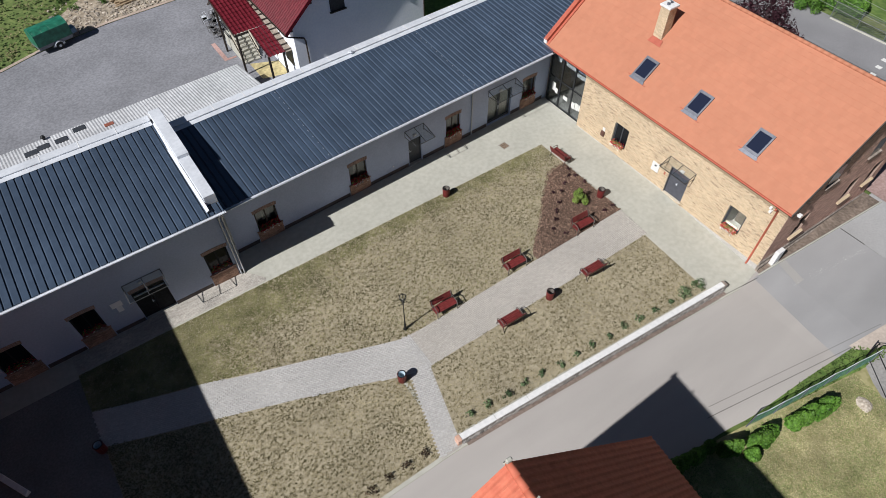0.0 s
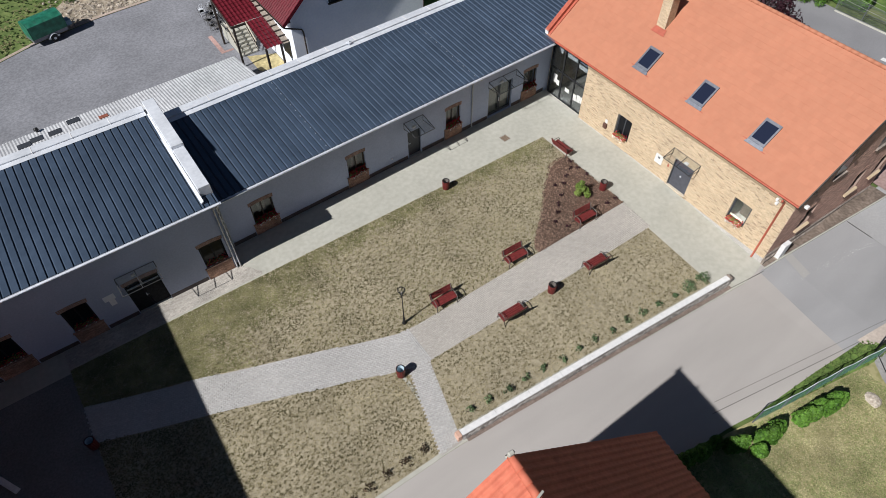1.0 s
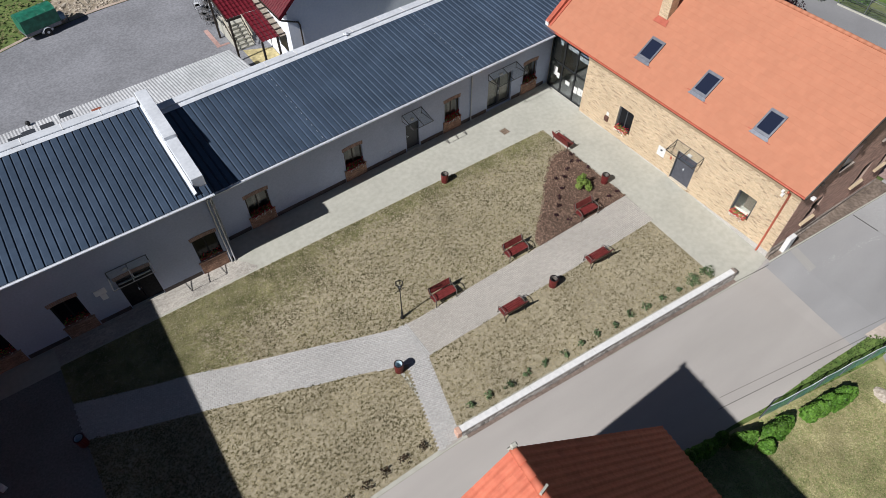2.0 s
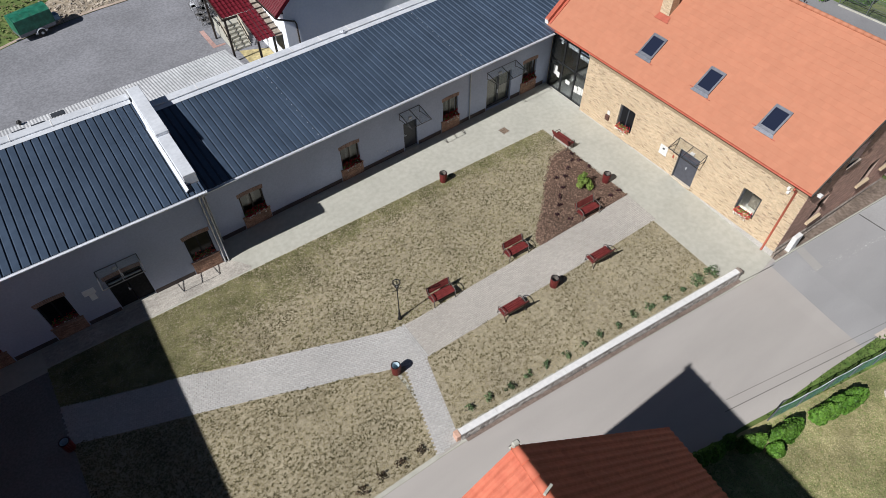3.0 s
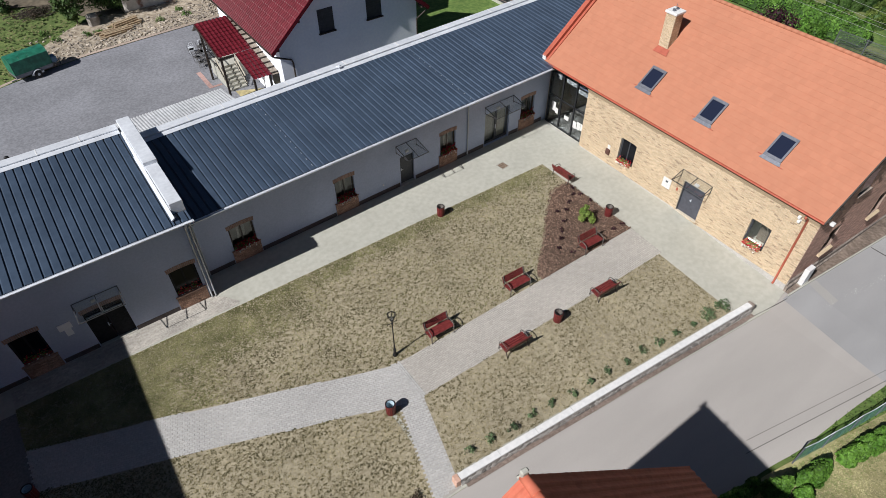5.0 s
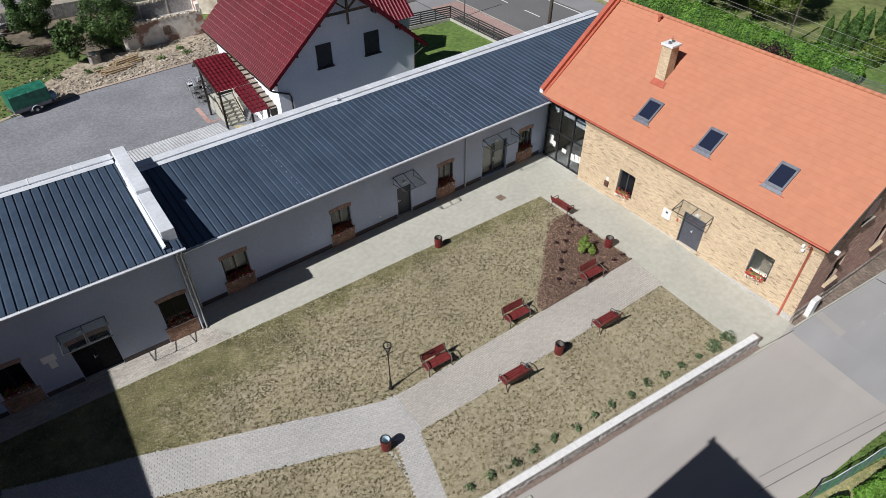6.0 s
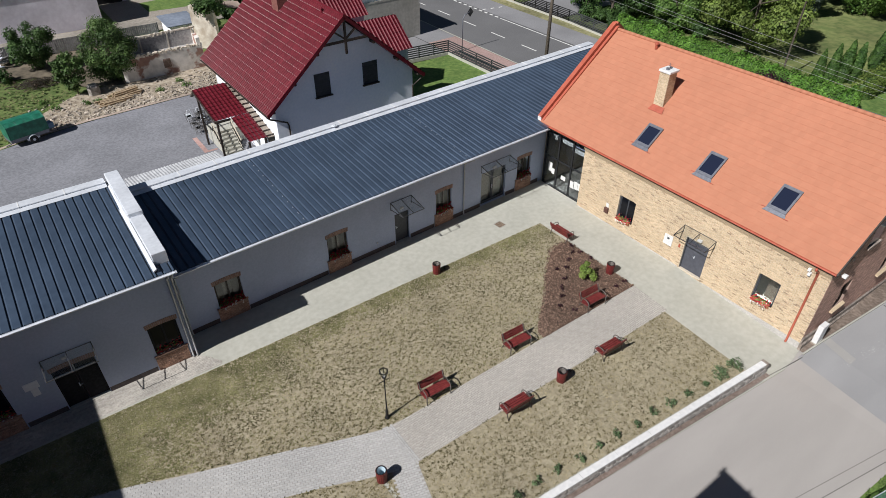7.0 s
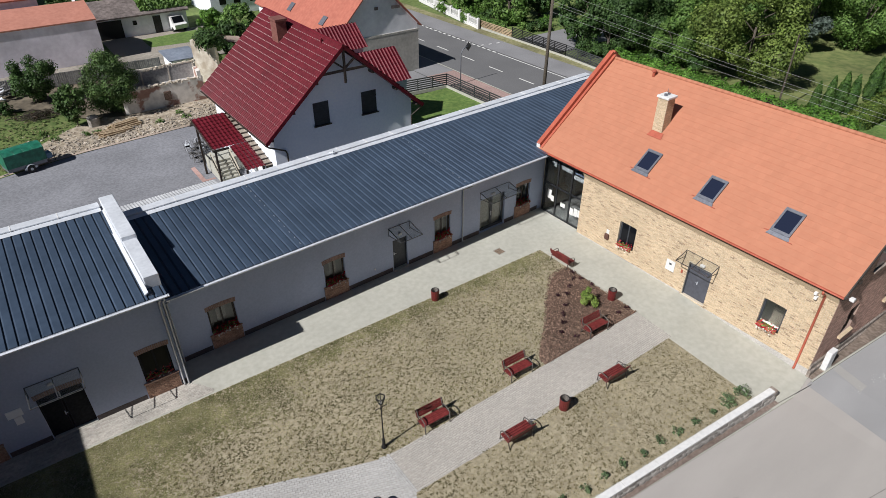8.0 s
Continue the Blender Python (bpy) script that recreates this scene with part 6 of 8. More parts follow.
def clumps(test, box, per_m2, seed, keep, size=0.062, count=24, height=0.03):
    """Small separate clumps of grass, each of many short blades."""
    rng = np.random.default_rng(seed)
    x0, x1, y0, y1 = box
    vs, k = [], 0
    cell = per_m2 ** -0.5
    for i in range(int((x1 - x0) / cell)):
        for j in range(int((y1 - y0) / cell)):
            cx, cy = x0 + (i + rng.random()) * cell, y0 + (j + rng.random()) * cell
            d = noise.noise((cx * 0.5, cy * 0.5, seed)) + 0.5 * noise.noise((cx * 1.7, cy * 1.7, seed + 5.0))
            if not test(cx, cy) or rng.random() > keep(cx, cy, d):
                continue
            turn, s = rng.uniform(-0.6, 1.2), size * rng.uniform(0.55, 1.35)
            ca, sa = math.cos(turn), math.sin(turn)
            for u, v, a, l in zip(rng.normal(0, 1.25 * s, count), rng.normal(0, 0.7 * s, count), rng.uniform(0, 6.28, count), rng.uniform(0.5, 1.3, count)):
                x, y = cx + u * ca - v * sa, cy + u * sa + v * ca
                if not test(x, y):
                    continue
                c, sn, w, r = math.cos(a), math.sin(a), 0.016, 0.032 * l
                z = gz(x, y)
                vs += [(x - sn * w, y + c * w, z), (x + sn * w, y - c * w, z), (x + c * r + sn * w * 0.4, y + sn * r - c * w * 0.4, z + height * l), (x + c * r - sn * w * 0.4, y + sn * r + c * w * 0.4, z + height * l)]
                k += 1
    g = Geo()
    g.v = vs
    g.f = [(4 * i, 4 * i + 1, 4 * i + 2, 4 * i + 3) for i in range(k)]
    return g


whole("grass", clumps(in_right, (-8.8, 8.3, -18, -12.9), 15, 6, lambda x, y, d: clamp(0.8 + 0.5 * d), 0.044, 17, 0.024), GRASS_SOFT, "olive clumps in the lawn by the wall", "grass", kind="stuff")
whole("grass", clumps(in_lawn, (-20, 8.4, -10.9, -3.0), 19, 7, lambda x, y, d: clamp(0.85 + 0.2 * d) * (1 - 0.92 * green(x, y, 0.0)), 0.042, 17, 0.026), GRASS_SOFT, "olive clumps scattered over the main lawn", "grass", kind="stuff")
whole("grass", clumps(in_low, (-22.2, -8.5, -17.2, -7.6), 26, 8, lambda x, y, d: clamp(0.82 + 0.35 * d), 0.04, 15, 0.024), GRASS_SOFT, "olive clumps in the lawn beside the lane", "grass", kind="stuff")
# Dense dark tufts put the hall's shade into the lawn colour.
whole("grass", tufts(in_low, (-22.2, -16.5, -17.2, -7.6), 420, 18, 0.024, 0.042, 3, keep=lambda x, y, d: 0.3 * clamp((-x - 16.5) / 3)), GRASS_OLIVE, "extra dark tufts deepening the shade at the end of the lawn", "grass", kind="stuff")
fringe = lambda x, y: -22.2 < x < 8.3 and (-0.02 < y - along(PATH_N, x) < 0.14 and not x > 1.5 or -0.02 < along(PATH_S, x) - y < 0.14 and not side(y) < x < SIDE_N(y))
whole("grass", tufts(fringe, (-22.2, 8.3, -13.4, -5.3), 90, 9, 0.025, 0.04, 3, 0.012, keep=lambda x, y, d: clamp(0.4 + 0.6 * d)), GRASS_OLIVE, "olive grass creeping over the path edges", "grass", kind="stuff")


# ---- tall hall west of the courtyard, unseen, placed to cast the shade on the lawns ----
hall = thing("tall_hall", "tall dark brick hall out of view, placed to shade the courtyard", "building", at=pose(-26.58, -3, 0, 0, 0, -1.3) @ pose(26.9, 3, 0))
part("wall", Geo().box(-44, -46, -0.5, -27.2, -2.6, 8.52), BRICK_DARK, hall)
part("roof", Geo().prism_y([(-44.4, 8.52), (-26.9, 8.52), (-26.9, 8.77), (-36, 10.9), (-44.4, 8.77)], -46.3, -2.35), ANTHRACITE, hall, "dark metal roof")
bar = thing("ramp_kerb", "pale painted low kerb beam on the pavement", "kerb")
part("beam", Geo().soft_box(-1.1, -0.13, 0, 1.1, 0.13, 0.2, 0.03), CAP_WHITE, bar)
bar.matrix_basis = pose(-26.15, -6.9, 0, 0, 0, -61)

# ---- yard behind: block paving, lean-to, trailer ----
YARD = M("yard_block_paving", (0.175, 0.18, 0.20), (0.25, 0.255, 0.28), 5.5, 0.92, bump=0.14, stain=0.14, stain_size=0.28, fine=10)
CORRUGATED = M("corrugated_pale", (0.50, 0.51, 0.53), (0.63, 0.64, 0.66), 3, 0.5, 0.2, bump=0.04, stain=0.12, stain_size=0.5)
RUBBLE_EARTH = M("rubble_earth", (0.23, 0.185, 0.135), (0.44, 0.38, 0.30), 2.4, 1.0, bump=0.6, stain=0.22, stain_size=0.5, fine=9)
KERB_RED = M("kerb_reddish", (0.34, 0.27, 0.22), (0.44, 0.36, 0.30), 6, 0.95, bump=0.2)
TARP = M("tarp_green", (0.012, 0.12, 0.075), (0.02, 0.17, 0.11), 3, 0.45, bump=0.25, stain=0.2, stain_size=1.5)
TYRE = M("tyre_black", (0.015, 0.015, 0.016), (0.03, 0.03, 0.03), 12, 0.9, bump=0.2)
TIMBER = M("timber_weathered", (0.26, 0.18, 0.11), (0.46, 0.36, 0.24), 6, 0.9, bump=0.3, stain=0.2, islands=0.3)
YARD_N = [(-60, 23.2), (-20.2, 29.2), (-17.0, 30.4), (-11.3, 31.5), (-4.3, 31.9), (2, 32.2), (12, 32.4)]
# Hidden east end of the paving added to keep green bounce off the gable.
setting("yard", sheet(flat(6.4), YARD_N, -60, 10.2, -0.02, 2.0), YARD, "grey block-paved yard behind the long building", "pavement")
EDGE2 = [(x, y + 0.35) for x, y in YARD_N]
setting("yard_kerb", sheet(YARD_N, EDGE2, -60, 3.0, 0.03, 1.0), KERB_RED, "reddish kerb strip along the yard", "kerb")
setting("rubble_ground", sheet(EDGE2, [(-20, 31), (-15, 34.5), (-11, 38), (-6, 39.5), (3, 40)], -15.5, 3, 0.0, 1.0), RUBBLE_EARTH, "pale rubble-strewn earth", "ground")
g = Geo()
r2 = np.random.default_rng(8)
for _ in range(1300):
    x = r2.uniform(-15, 2.5)
    y = along(EDGE2, x) + abs(r2.normal(0, 2.4))
    if y > 39:
        continue
    s = 0.05 + 0.11 * r2.random() ** 3
    a = r2.uniform(0, 360)
    g.box(-s, -s * 0.7, -s * 0.4, s, s * 0.7, s * 0.6, pose(x, y, -1.19, r2.uniform(-20, 20), r2.uniform(-20, 20), a))
RUBBLE = M("rubble_stone", (0.24, 0.20, 0.16), (0.46, 0.41, 0.35), 9, 0.95, bump=0.3, islands=0.4)
whole("rubble", g, RUBBLE, "scattered broken stones and rubble", "rubble", kind="stuff")

shed = thing("lean_to", "long lean-to shed with pale corrugated metal roof", "shed")
LA, LB = Vector((-40, 15.5, 0.6)), Vector((-4.9, 16.5, 0.6))
nl = int((LB - LA).length / 0.05)
g = Geo()
for i in range(nl + 1):
    p = LA.lerp(LB, i / nl)
    w = 0.014 * math.cos(2 * math.pi * i / 4)
    g.v += [(p.x, p.y, p.z + w), (p.x + 0.6, 6.8, 1.75 + w)]
    if i:
        k = 2 * i
        g.f.append((k - 2, k, k + 1, k - 1))
part("roof", g, CORRUGATED, shed, "pale corrugated metal sheets")
part("wall", Geo().box(-40, 15.2, -1.3, -5.2, 15.32, 0.5), TIMBER, shed)
def on_lean(x, y):
    """Height of the sloping sheets at a place in the plan."""
    edge = LA.lerp(LB, (x - LA.x) / (LB.x - LA.x))
    return edge.z + (1.75 - edge.z) * (edge.y - y) / (edge.y - 6.8)


for x, y, w, d in ((-20.1, 14.75, 0.8, 0.6), (-19.3, 14.98, 0.75, 0.6), (-18.14, 15.0, 0.8, 0.6), (-16.85, 15.62, 0.8, 0.6)):
    part("rooflight", Geo().box(-w / 2, -d / 2, -0.05, w / 2, d / 2, 0.05), ANTHRACITE, shed, "dark rooflight sheet", at=pose(x, y, on_lean(x, y), -7, 0, 1.6))
part("patch", Geo().box(-0.3, -0.2, -0.05, 0.3, 0.2, 0.04), M("patch_rust_red", (0.26, 0.08, 0.05), (0.36, 0.12, 0.08), 7, 0.8), shed, "rusty red patch on the sheets", at=pose(-15.03, 14.75, on_lean(-15.03, 14.75), -7, 0, 1.6))
part("cowl", Geo().lathe([(0.07, -0.4), (0.07, 0.05), (0.17, 0.08), (0.13, 0.2), (0.03, 0.26)], 10), BLACK_IRON, shed, "black vent cowl", at=pose(-19.09, 15.95, 0.7))

tr = thing("trailer", "small car trailer with a green tarpaulin cover", "trailer", at=pose(-15.5, 30.75, -1.2, 0, 0, 13))
part("bed", Geo().box(-1.5, -0.75, 0.42, 1.35, 0.75, 0.72), SKY_FRAME, tr)
tarp = []
for x, k in ((-1.52, 1.0), (1.4, 1.0)):
    tarp.append([(x, -0.78, 0.7), (x, -0.76, 1.75), (x, -0.4, 1.98), (x, 0.0, 2.03), (x, 0.4, 1.98), (x, 0.76, 1.75), (x, 0.78, 0.7)])
part("cover", Geo().add(tarp[0] + tarp[1], [(i, i + 1, i + 8, i + 7) for i in range(6)] + [(6, 5, 4, 3, 2, 1, 0), (7, 8, 9, 10, 11, 12, 13)]), TARP, tr, "green tarpaulin cover")
for i in range(5):
    x = -1.4 + i * 0.68
    part("cover_fold", Geo().tube([(x, -0.79, 0.72), (x + 0.03, -0.77, 1.74), (x, -0.41, 1.985), (x, 0.41, 1.985), (x, 0.77, 1.74)], 0.012, 5), TARP, tr)
for s in (-1, 1):
    w = part("wheel", Geo().tube([(0.05, s * 0.78, 0.3), (0.05, s * 0.95, 0.3)], 0.3, 16), TYRE, tr)
    part("hub", Geo().tube([(0.05, s * 0.94, 0.3), (0.05, s * 0.965, 0.3)], 0.11, 12), FLASHING, w, "pale steel rim")
    arc = [(0.05 + 0.38 * math.cos(t), s * 0.87, 0.3 + 0.38 * math.sin(t)) for t in [math.pi * i / 8 for i in range(9)]]
    mud = Geo()
    for i in range(8):
        mud.beam(arc[i], arc[i + 1], 0.22, 0.02, (0, 0, 1) if 2 < i < 6 else (0, 0.01, 1))
    part("mudguard", mud, FLASHING, tr, "pale steel mudguard")
part("drawbar", Geo().beam((1.35, 0.5, 0.5), (2.3, 0, 0.45), 0.07).beam((1.35, -0.5, 0.5), (2.3, 0, 0.45), 0.07).beam((-1.5, -0.6, 0.35), (-1.9, -0.6, 0.33), 0.06), SKY_FRAME, tr)
part("jockey_wheel", Geo().tube([(2.15, 0, 0.02), (2.15, 0, 0.7)], 0.03, 6), BLACK_IRON, tr)
part("canister", Geo().soft_box(1.5, -0.35, 0.52, 1.95, 0.3, 0.95, 0.04), M("canister_blue", (0.10, 0.20, 0.32), (0.16, 0.28, 0.42), 6, 0.5), tr, "blue plastic canister")

# timber stacks, broken masonry
def timber_stack(x, y, turn, rows, label, seed, length=2.6):
    t = thing("timber_stack", label, "timber stack", "timber stacks", pose(x, y, -1.18, 0, 0, turn))
    rng = random.Random(seed)
    for r in range(rows):
        for k in range(5 - r):
            a = rng.uniform(-4, 4)
            part("plank", Geo().box(-length / 2 * rng.uniform(0.7, 1), -0.11, 0, length / 2 * rng.uniform(0.7, 1), 0.11, 0.12), TIMBER, t, at=pose(rng.uniform(-0.2, 0.2), -0.7 + k * 0.3 + r * 0.12, r * 0.125, 0, 0, a))
    return t


timber_stack(-6.9, 35.6, 12, 4, "stack of weathered planks on rubble", 1)
timber_stack(-8.0, 34.7, 8, 2, "loose weathered planks on rubble", 2, 3.2)
brush = thing("brushwood_heap", "heap of dry brown branches in the grass", "brushwood", at=pose(-12.9, 42.6, -1.2))
twigs = Geo()
r3 = random.Random(91)
for _ in range(150):
    a, l = r3.uniform(-0.7, 0.7), r3.uniform(0.5, 1.3)
    c = Vector((r3.gauss(0, 1.0), r3.gauss(0, 0.45), abs(r3.gauss(0, 0.3)) + 0.05))
    d = Vector((math.cos(a), math.sin(a) * 0.6, r3.uniform(-0.15, 0.25))) * l * 0.5
    twigs.tube([c - d, c + Vector((0, 0, 0.05)), c + d], 0.03, 4, 0.012)
tagged(part("brushwood", twigs, BARK, brush), kind="stuff")
tagged(part("dead_leaves", leaf_heap([(r3.gauss(0, 0.9), r3.gauss(0, 0.4), 0.25, 0.4) for _ in range(14)], 900, 0.07, 92), LEAF_DRY, brush), kind="stuff")
RUIN_IN_STONE = M("stump_stone", (0.22, 0.20, 0.18), (0.42, 0.39, 0.36), 3, 0.95, bump=0.5, stain=0.2)
pil = thing("masonry_stump", "broken grey masonry stump by the planks", "ruin")
part("stump", Geo().soft_box(-9.7, 36.9, -1.25, -8.7, 37.8, -0.25, 0.2), RUIN_IN_STONE, pil)

SLATE_HEAP = M("scrap_dark_grey", (0.06, 0.06, 0.065), (0.14, 0.135, 0.13), 5, 0.7, bump=0.2)
# ruined outbuilding
ruin = thing("ruined_shed", "roofless ruin with crumbling plastered walls", "ruin")
RUIN = M("ruin_plaster", (0.34, 0.20, 0.16), (0.72, 0.68, 0.64), 0.75, 0.95, bump=0.4, stain=0.2, stain_size=1.6, fine=8, split=(0.43, 0.5))
CREAM_STONE = M("stone_cream", (0.50, 0.42, 0.33), (0.78, 0.72, 0.63), 1.6, 0.95, bump=0.5, stain=0.2, fine=9)
RUIN_IN = M("ruin_stone", (0.30, 0.29, 0.29), (0.46, 0.45, 0.44), 5, 0.95, bump=0.5, stain=0.2)


def ragged(p, q, z0, h, thick, seed, mat, parent, name="wall", rough=0.5):
    """A wall from p to q whose top is broken."""
    rng = random.Random(seed)
    a, b = Vector((*p, 0)), Vector((*q, 0))
    n = max(3, int((b - a).length / 0.35))
    side_ = Vector((-(b - a).y, (b - a).x, 0)).normalized() * thick
    g = Geo()
    tops = [h - rough * max(0, noise.noise((i * 0.5, seed, 0)) + 0.2) - rng.uniform(0, 0.12) for i in range(n + 1)]
    for i in range(n + 1):
        c = a.lerp(b, i / n)
        g.v += [(c.x, c.y, z0), (c.x, c.y, z0 + tops[i]), (c.x + side_.x, c.y + side_.y, z0 + tops[i] - 0.05), (c.x + side_.x, c.y + side_.y, z0)]
        if i:
            k = 4 * i
            g.f += [(k - 4, k, k + 1, k - 3), (k - 3, k + 1, k + 2, k - 2), (k - 2, k + 2, k + 3, k - 1)]
    g.f += [(0, 1, 2, 3), (4 * n + 3, 4 * n + 2, 4 * n + 1, 4 * n)]
    return part(name, g, mat, parent)


ragged((-5.9, 38.3), (1.6, 38.2), -1.3, 2.45, 0.35, 3, RUIN, ruin, rough=0.35)
ragged((-5.0, 40.6), (1.7, 40.3), -1.3, 3.5, 0.35, 5, RUIN_IN, ruin, rough=0.25)
ragged((-6.2, 38.3), (-5.2, 40.9), -1.3, 2.5, -0.35, 7, RUIN, ruin)
ragged((1.5, 38.2), (1.9, 42.0), -1.3, 3.2, 0.35, 9, RUIN, ruin)
part("floor", Geo().box(-5.6, 38.6, -1.3, 1.4, 40.5, 0.6), RUIN_IN, ruin, "dark rubble filling")
part("opening", Geo().soft_box(-2.4, 38.17, -0.5, -1.7, 38.26, 0.35, 0.06), M("broken_brick_brown", (0.09, 0.06, 0.05), (0.20, 0.14, 0.11), 7, 0.95, bump=0.6), ruin, "crumbled brown opening")
for p, q in (((-3.6, 40.5, 0.6), (-3.55, 40.5, 2.15)), ((-1.0, 40.45, 0.6), (-0.95, 40.45, 2.2)), ((1.5, 40.3, 0.6), (1.5, 40.3, 2.25)), ((-5.0, 40.6, 2.1), (1.7, 40.35, 2.15))):
    part("beam", Geo().beam(p, q, 0.13, 0.13), CREAM_STONE, ruin, "pale concrete tie")
g = Geo()
rng = random.Random(77)
for i in range(60):
    x = -5.9 + 7.4 * i / 59
    h = rng.uniform(0.08, 0.22)
    g.box(-0.11, -0.12, 0, 0.11, 0.12, h, pose(x, 38.35, 0.95 + rng.uniform(-0.1, 0.1), 0, rng.uniform(-15, 15), rng.uniform(0, 90)))
for i in range(46):
    x = -5.0 + 6.7 * i / 45
    h = rng.uniform(0.08, 0.2)
    g.box(-0.12, -0.1, 0, 0.12, 0.1, h, pose(x, 40.5, 2.02 + rng.uniform(-0.14, 0.08), 0, rng.uniform(-12, 12), rng.uniform(0, 60)))
for i in range(26):
    t = i / 25
    g.box(-0.11, -0.11, 0, 0.11, 0.11, rng.uniform(0.08, 0.25), pose(-6.1 + 1.0 * t, 38.3 + 2.5 * t, 0.85 + 0.9 * t + rng.uniform(-0.12, 0.1), rng.uniform(-15, 15), rng.uniform(-15, 15), rng.uniform(0, 90)))
tagged(part("broken_bricks", g, CREAM_STONE, ruin), kind="stuff")
ruin2 = thing("ruined_wall", "tall crumbling pale stone wall with ivy", "ruin")
ragged((2.7, 44.2), (4.6, 42.5), -1.3, 4.9, 0.6, 14, CREAM_STONE, ruin2, rough=1.9)
tagged(part("ivy", leaf_heap([(3.4 + 0.5 * (i % 5), 42.4 + 0.3 * (i // 5), 3.0 + 0.3 * (i % 4), 0.75) for i in range(12)], 2600, 0.12, 61), LEAF_DARK, ruin2), kind="stuff")
part("tin_roof", Geo().add([(4.6, 42.6, 3.1), (8, 42.2, 2.6), (8, 44.2, 2.8), (4.8, 44.6, 3.3)], [(0, 1, 2, 3)]).add([(4.6, 42.6, 3.05), (8, 42.2, 2.55), (8, 44.2, 2.75), (4.8, 44.6, 3.25)], [(3, 2, 1, 0)]), KERB_RED, ruin2, "rusty tin roof")

setting("shaded_earth", sheet([(-20, 47.5), (-13, 45.0), (-10, 40.0), (-6.3, 38.0)], [(-20, 52), (-6.3, 52)], -18, -6.3, 0.01, 1.5), M("earth_dark", (0.09, 0.075, 0.055), (0.17, 0.14, 0.10), 2.0, 1.0, bump=0.5, stain=0.3, fine=8), "dark bare earth under the trees", "ground")
tree(-6.9, 39.8, -1.2, 5.5, 2.55, LEAF_OAK, 301, "leafy green walnut tree beside the ruin", 19000, 0.095, bare=0.1, clumps=64)
tree(-10.5, 38.2, -1.2, 3.9, 1.3, LEAF_OAK, 302, "small young fruit tree", 3200, 0.13, 0.06, bare=0.12)
tree(-12.3, 47.0, -1.2, 4.5, 1.9, LEAF_DARK, 303, "dense dark green round tree", 8000, 0.11, bare=0.08)
bush(-15.9, 45.3, -1.2, 1.3, 1.4, LEAF_DARK, 304, "overgrown dark thicket in the grass", 900, 0.12)
for i in range(9):
    r = random.Random(400 + i)
    x, y = r.uniform(-14, 1), r.uniform(34, 38)
    bush(x, y, -1.2, 0.4, 0.5, LEAF_MID, 410 + i, "green weeds among the rubble", 160, 0.07, "weeds", "weed_clump", "weeds")
far_grass = lambda x, y: y > along(EDGE2, x) + 0.3 and y < along([(-24, 47.5), (-13, 44.5), (-9.5, 37)], x) and not (x > -15 and y < along([(-20, 31), (-15, 34.5), (-11, 38)], x))
whole("grass", tufts(far_grass, (-24, -9.5, 30, 47), 7, 21, 0.04, 0.15, 4, 0.0), GRASS_GREEN, "rough green grass beyond the yard", "grass", kind="stuff")
whole("grass", tufts(far_grass, (-24, -9.5, 30, 47), 8, 22, 0.04, 0.13, 4, 0.0), GRASS_EVEN, "pale dry tufts in the grass beyond the yard", "grass", kind="stuff")
heap = thing("scrap_heap", "heap of bent pale sheets and dark scrap in the weeds", "scrap heap", at=pose(-14.6, 50.2, -1.2))
rs = random.Random(88)
for i in range(26):
    w, l = rs.uniform(0.15, 0.4), rs.uniform(0.5, 1.3)
    part("bent_sheet", Geo().box(-l / 2, -w / 2, 0, 0, w / 2, 0.03).box(0, -w / 2, 0, l / 2, w / 2, 0.03, pose(0, 0, 0, 0, rs.uniform(-25, 0), 0)), FLASHING if i % 3 == 0 else SLATE_HEAP, heap, at=pose(rs.gauss(0, 0.9), rs.gauss(0, 0.5), 0.1 + 0.04 * i, rs.uniform(-20, 20), rs.uniform(-20, 20), rs.uniform(-40, 40)))
scrap = thing("scrap_metal", "stacked metal chairs and scrap by the porch", "scrap metal", at=pose(-3.6, 25.2, -1.2))
for i in range(30):
    r = random.Random(500 + i)
    p = Vector((r.uniform(-0.7, 0.7), r.uniform(-1.8, 1.8), 0))
    part("frame", Geo().tube([p, p + Vector((r.uniform(-0.2, 0.2), 0.1, 0.8)), p + Vector((0.4, 0.1, 0.85)), p + Vector((0.45, 0.0, 0.0))], 0.02, 5).box(p.x, p.y - 0.2, 0.42, p.x + 0.4, p.y + 0.2, 0.46), FLASHING if i % 5 == 0 else SLATE_HEAP, scrap)

# ---- white house with the dark red roof ----
MAROON = M("metal_tile_maroon", (0.098, 0.0105, 0.017), (0.138, 0.016, 0.025), 3, 0.33, 0.0, bump=0.04, stain=0.12, stain_size=0.5, spec=0.17)
WHITE_WALL = M("render_white", (0.82, 0.865, 0.95), (0.88, 0.915, 0.985), 6, 0.9, bump=0.08, stain=0.05)
SHUTTER = M("shutter_dark", (0.03, 0.033, 0.04), (0.045, 0.048, 0.055), 4, 0.5, bump=0.1)
rh = thing("white_house", "white rendered house with dark red metal tile roof", "house")
HX0, HX1, HY0, HY1, HE, HR, HX = -1.95, 11.0, 12.7, 26.1, 3.9, 9.45, 4.5
wx0, wx1, wy0, wy1 = HX0 + 0.75, HX1 - 0.75, HY0 + 0.6, HY1 - 0.6
part("wall", Geo().prism_y([(wx0, -1.3), (wx1, -1.3), (wx1, HE + 0.5), (HX, HR - 0.35), (wx0, HE + 0.5)], wy1, wy0), WHITE_WALL, rh, "white rendered walls")
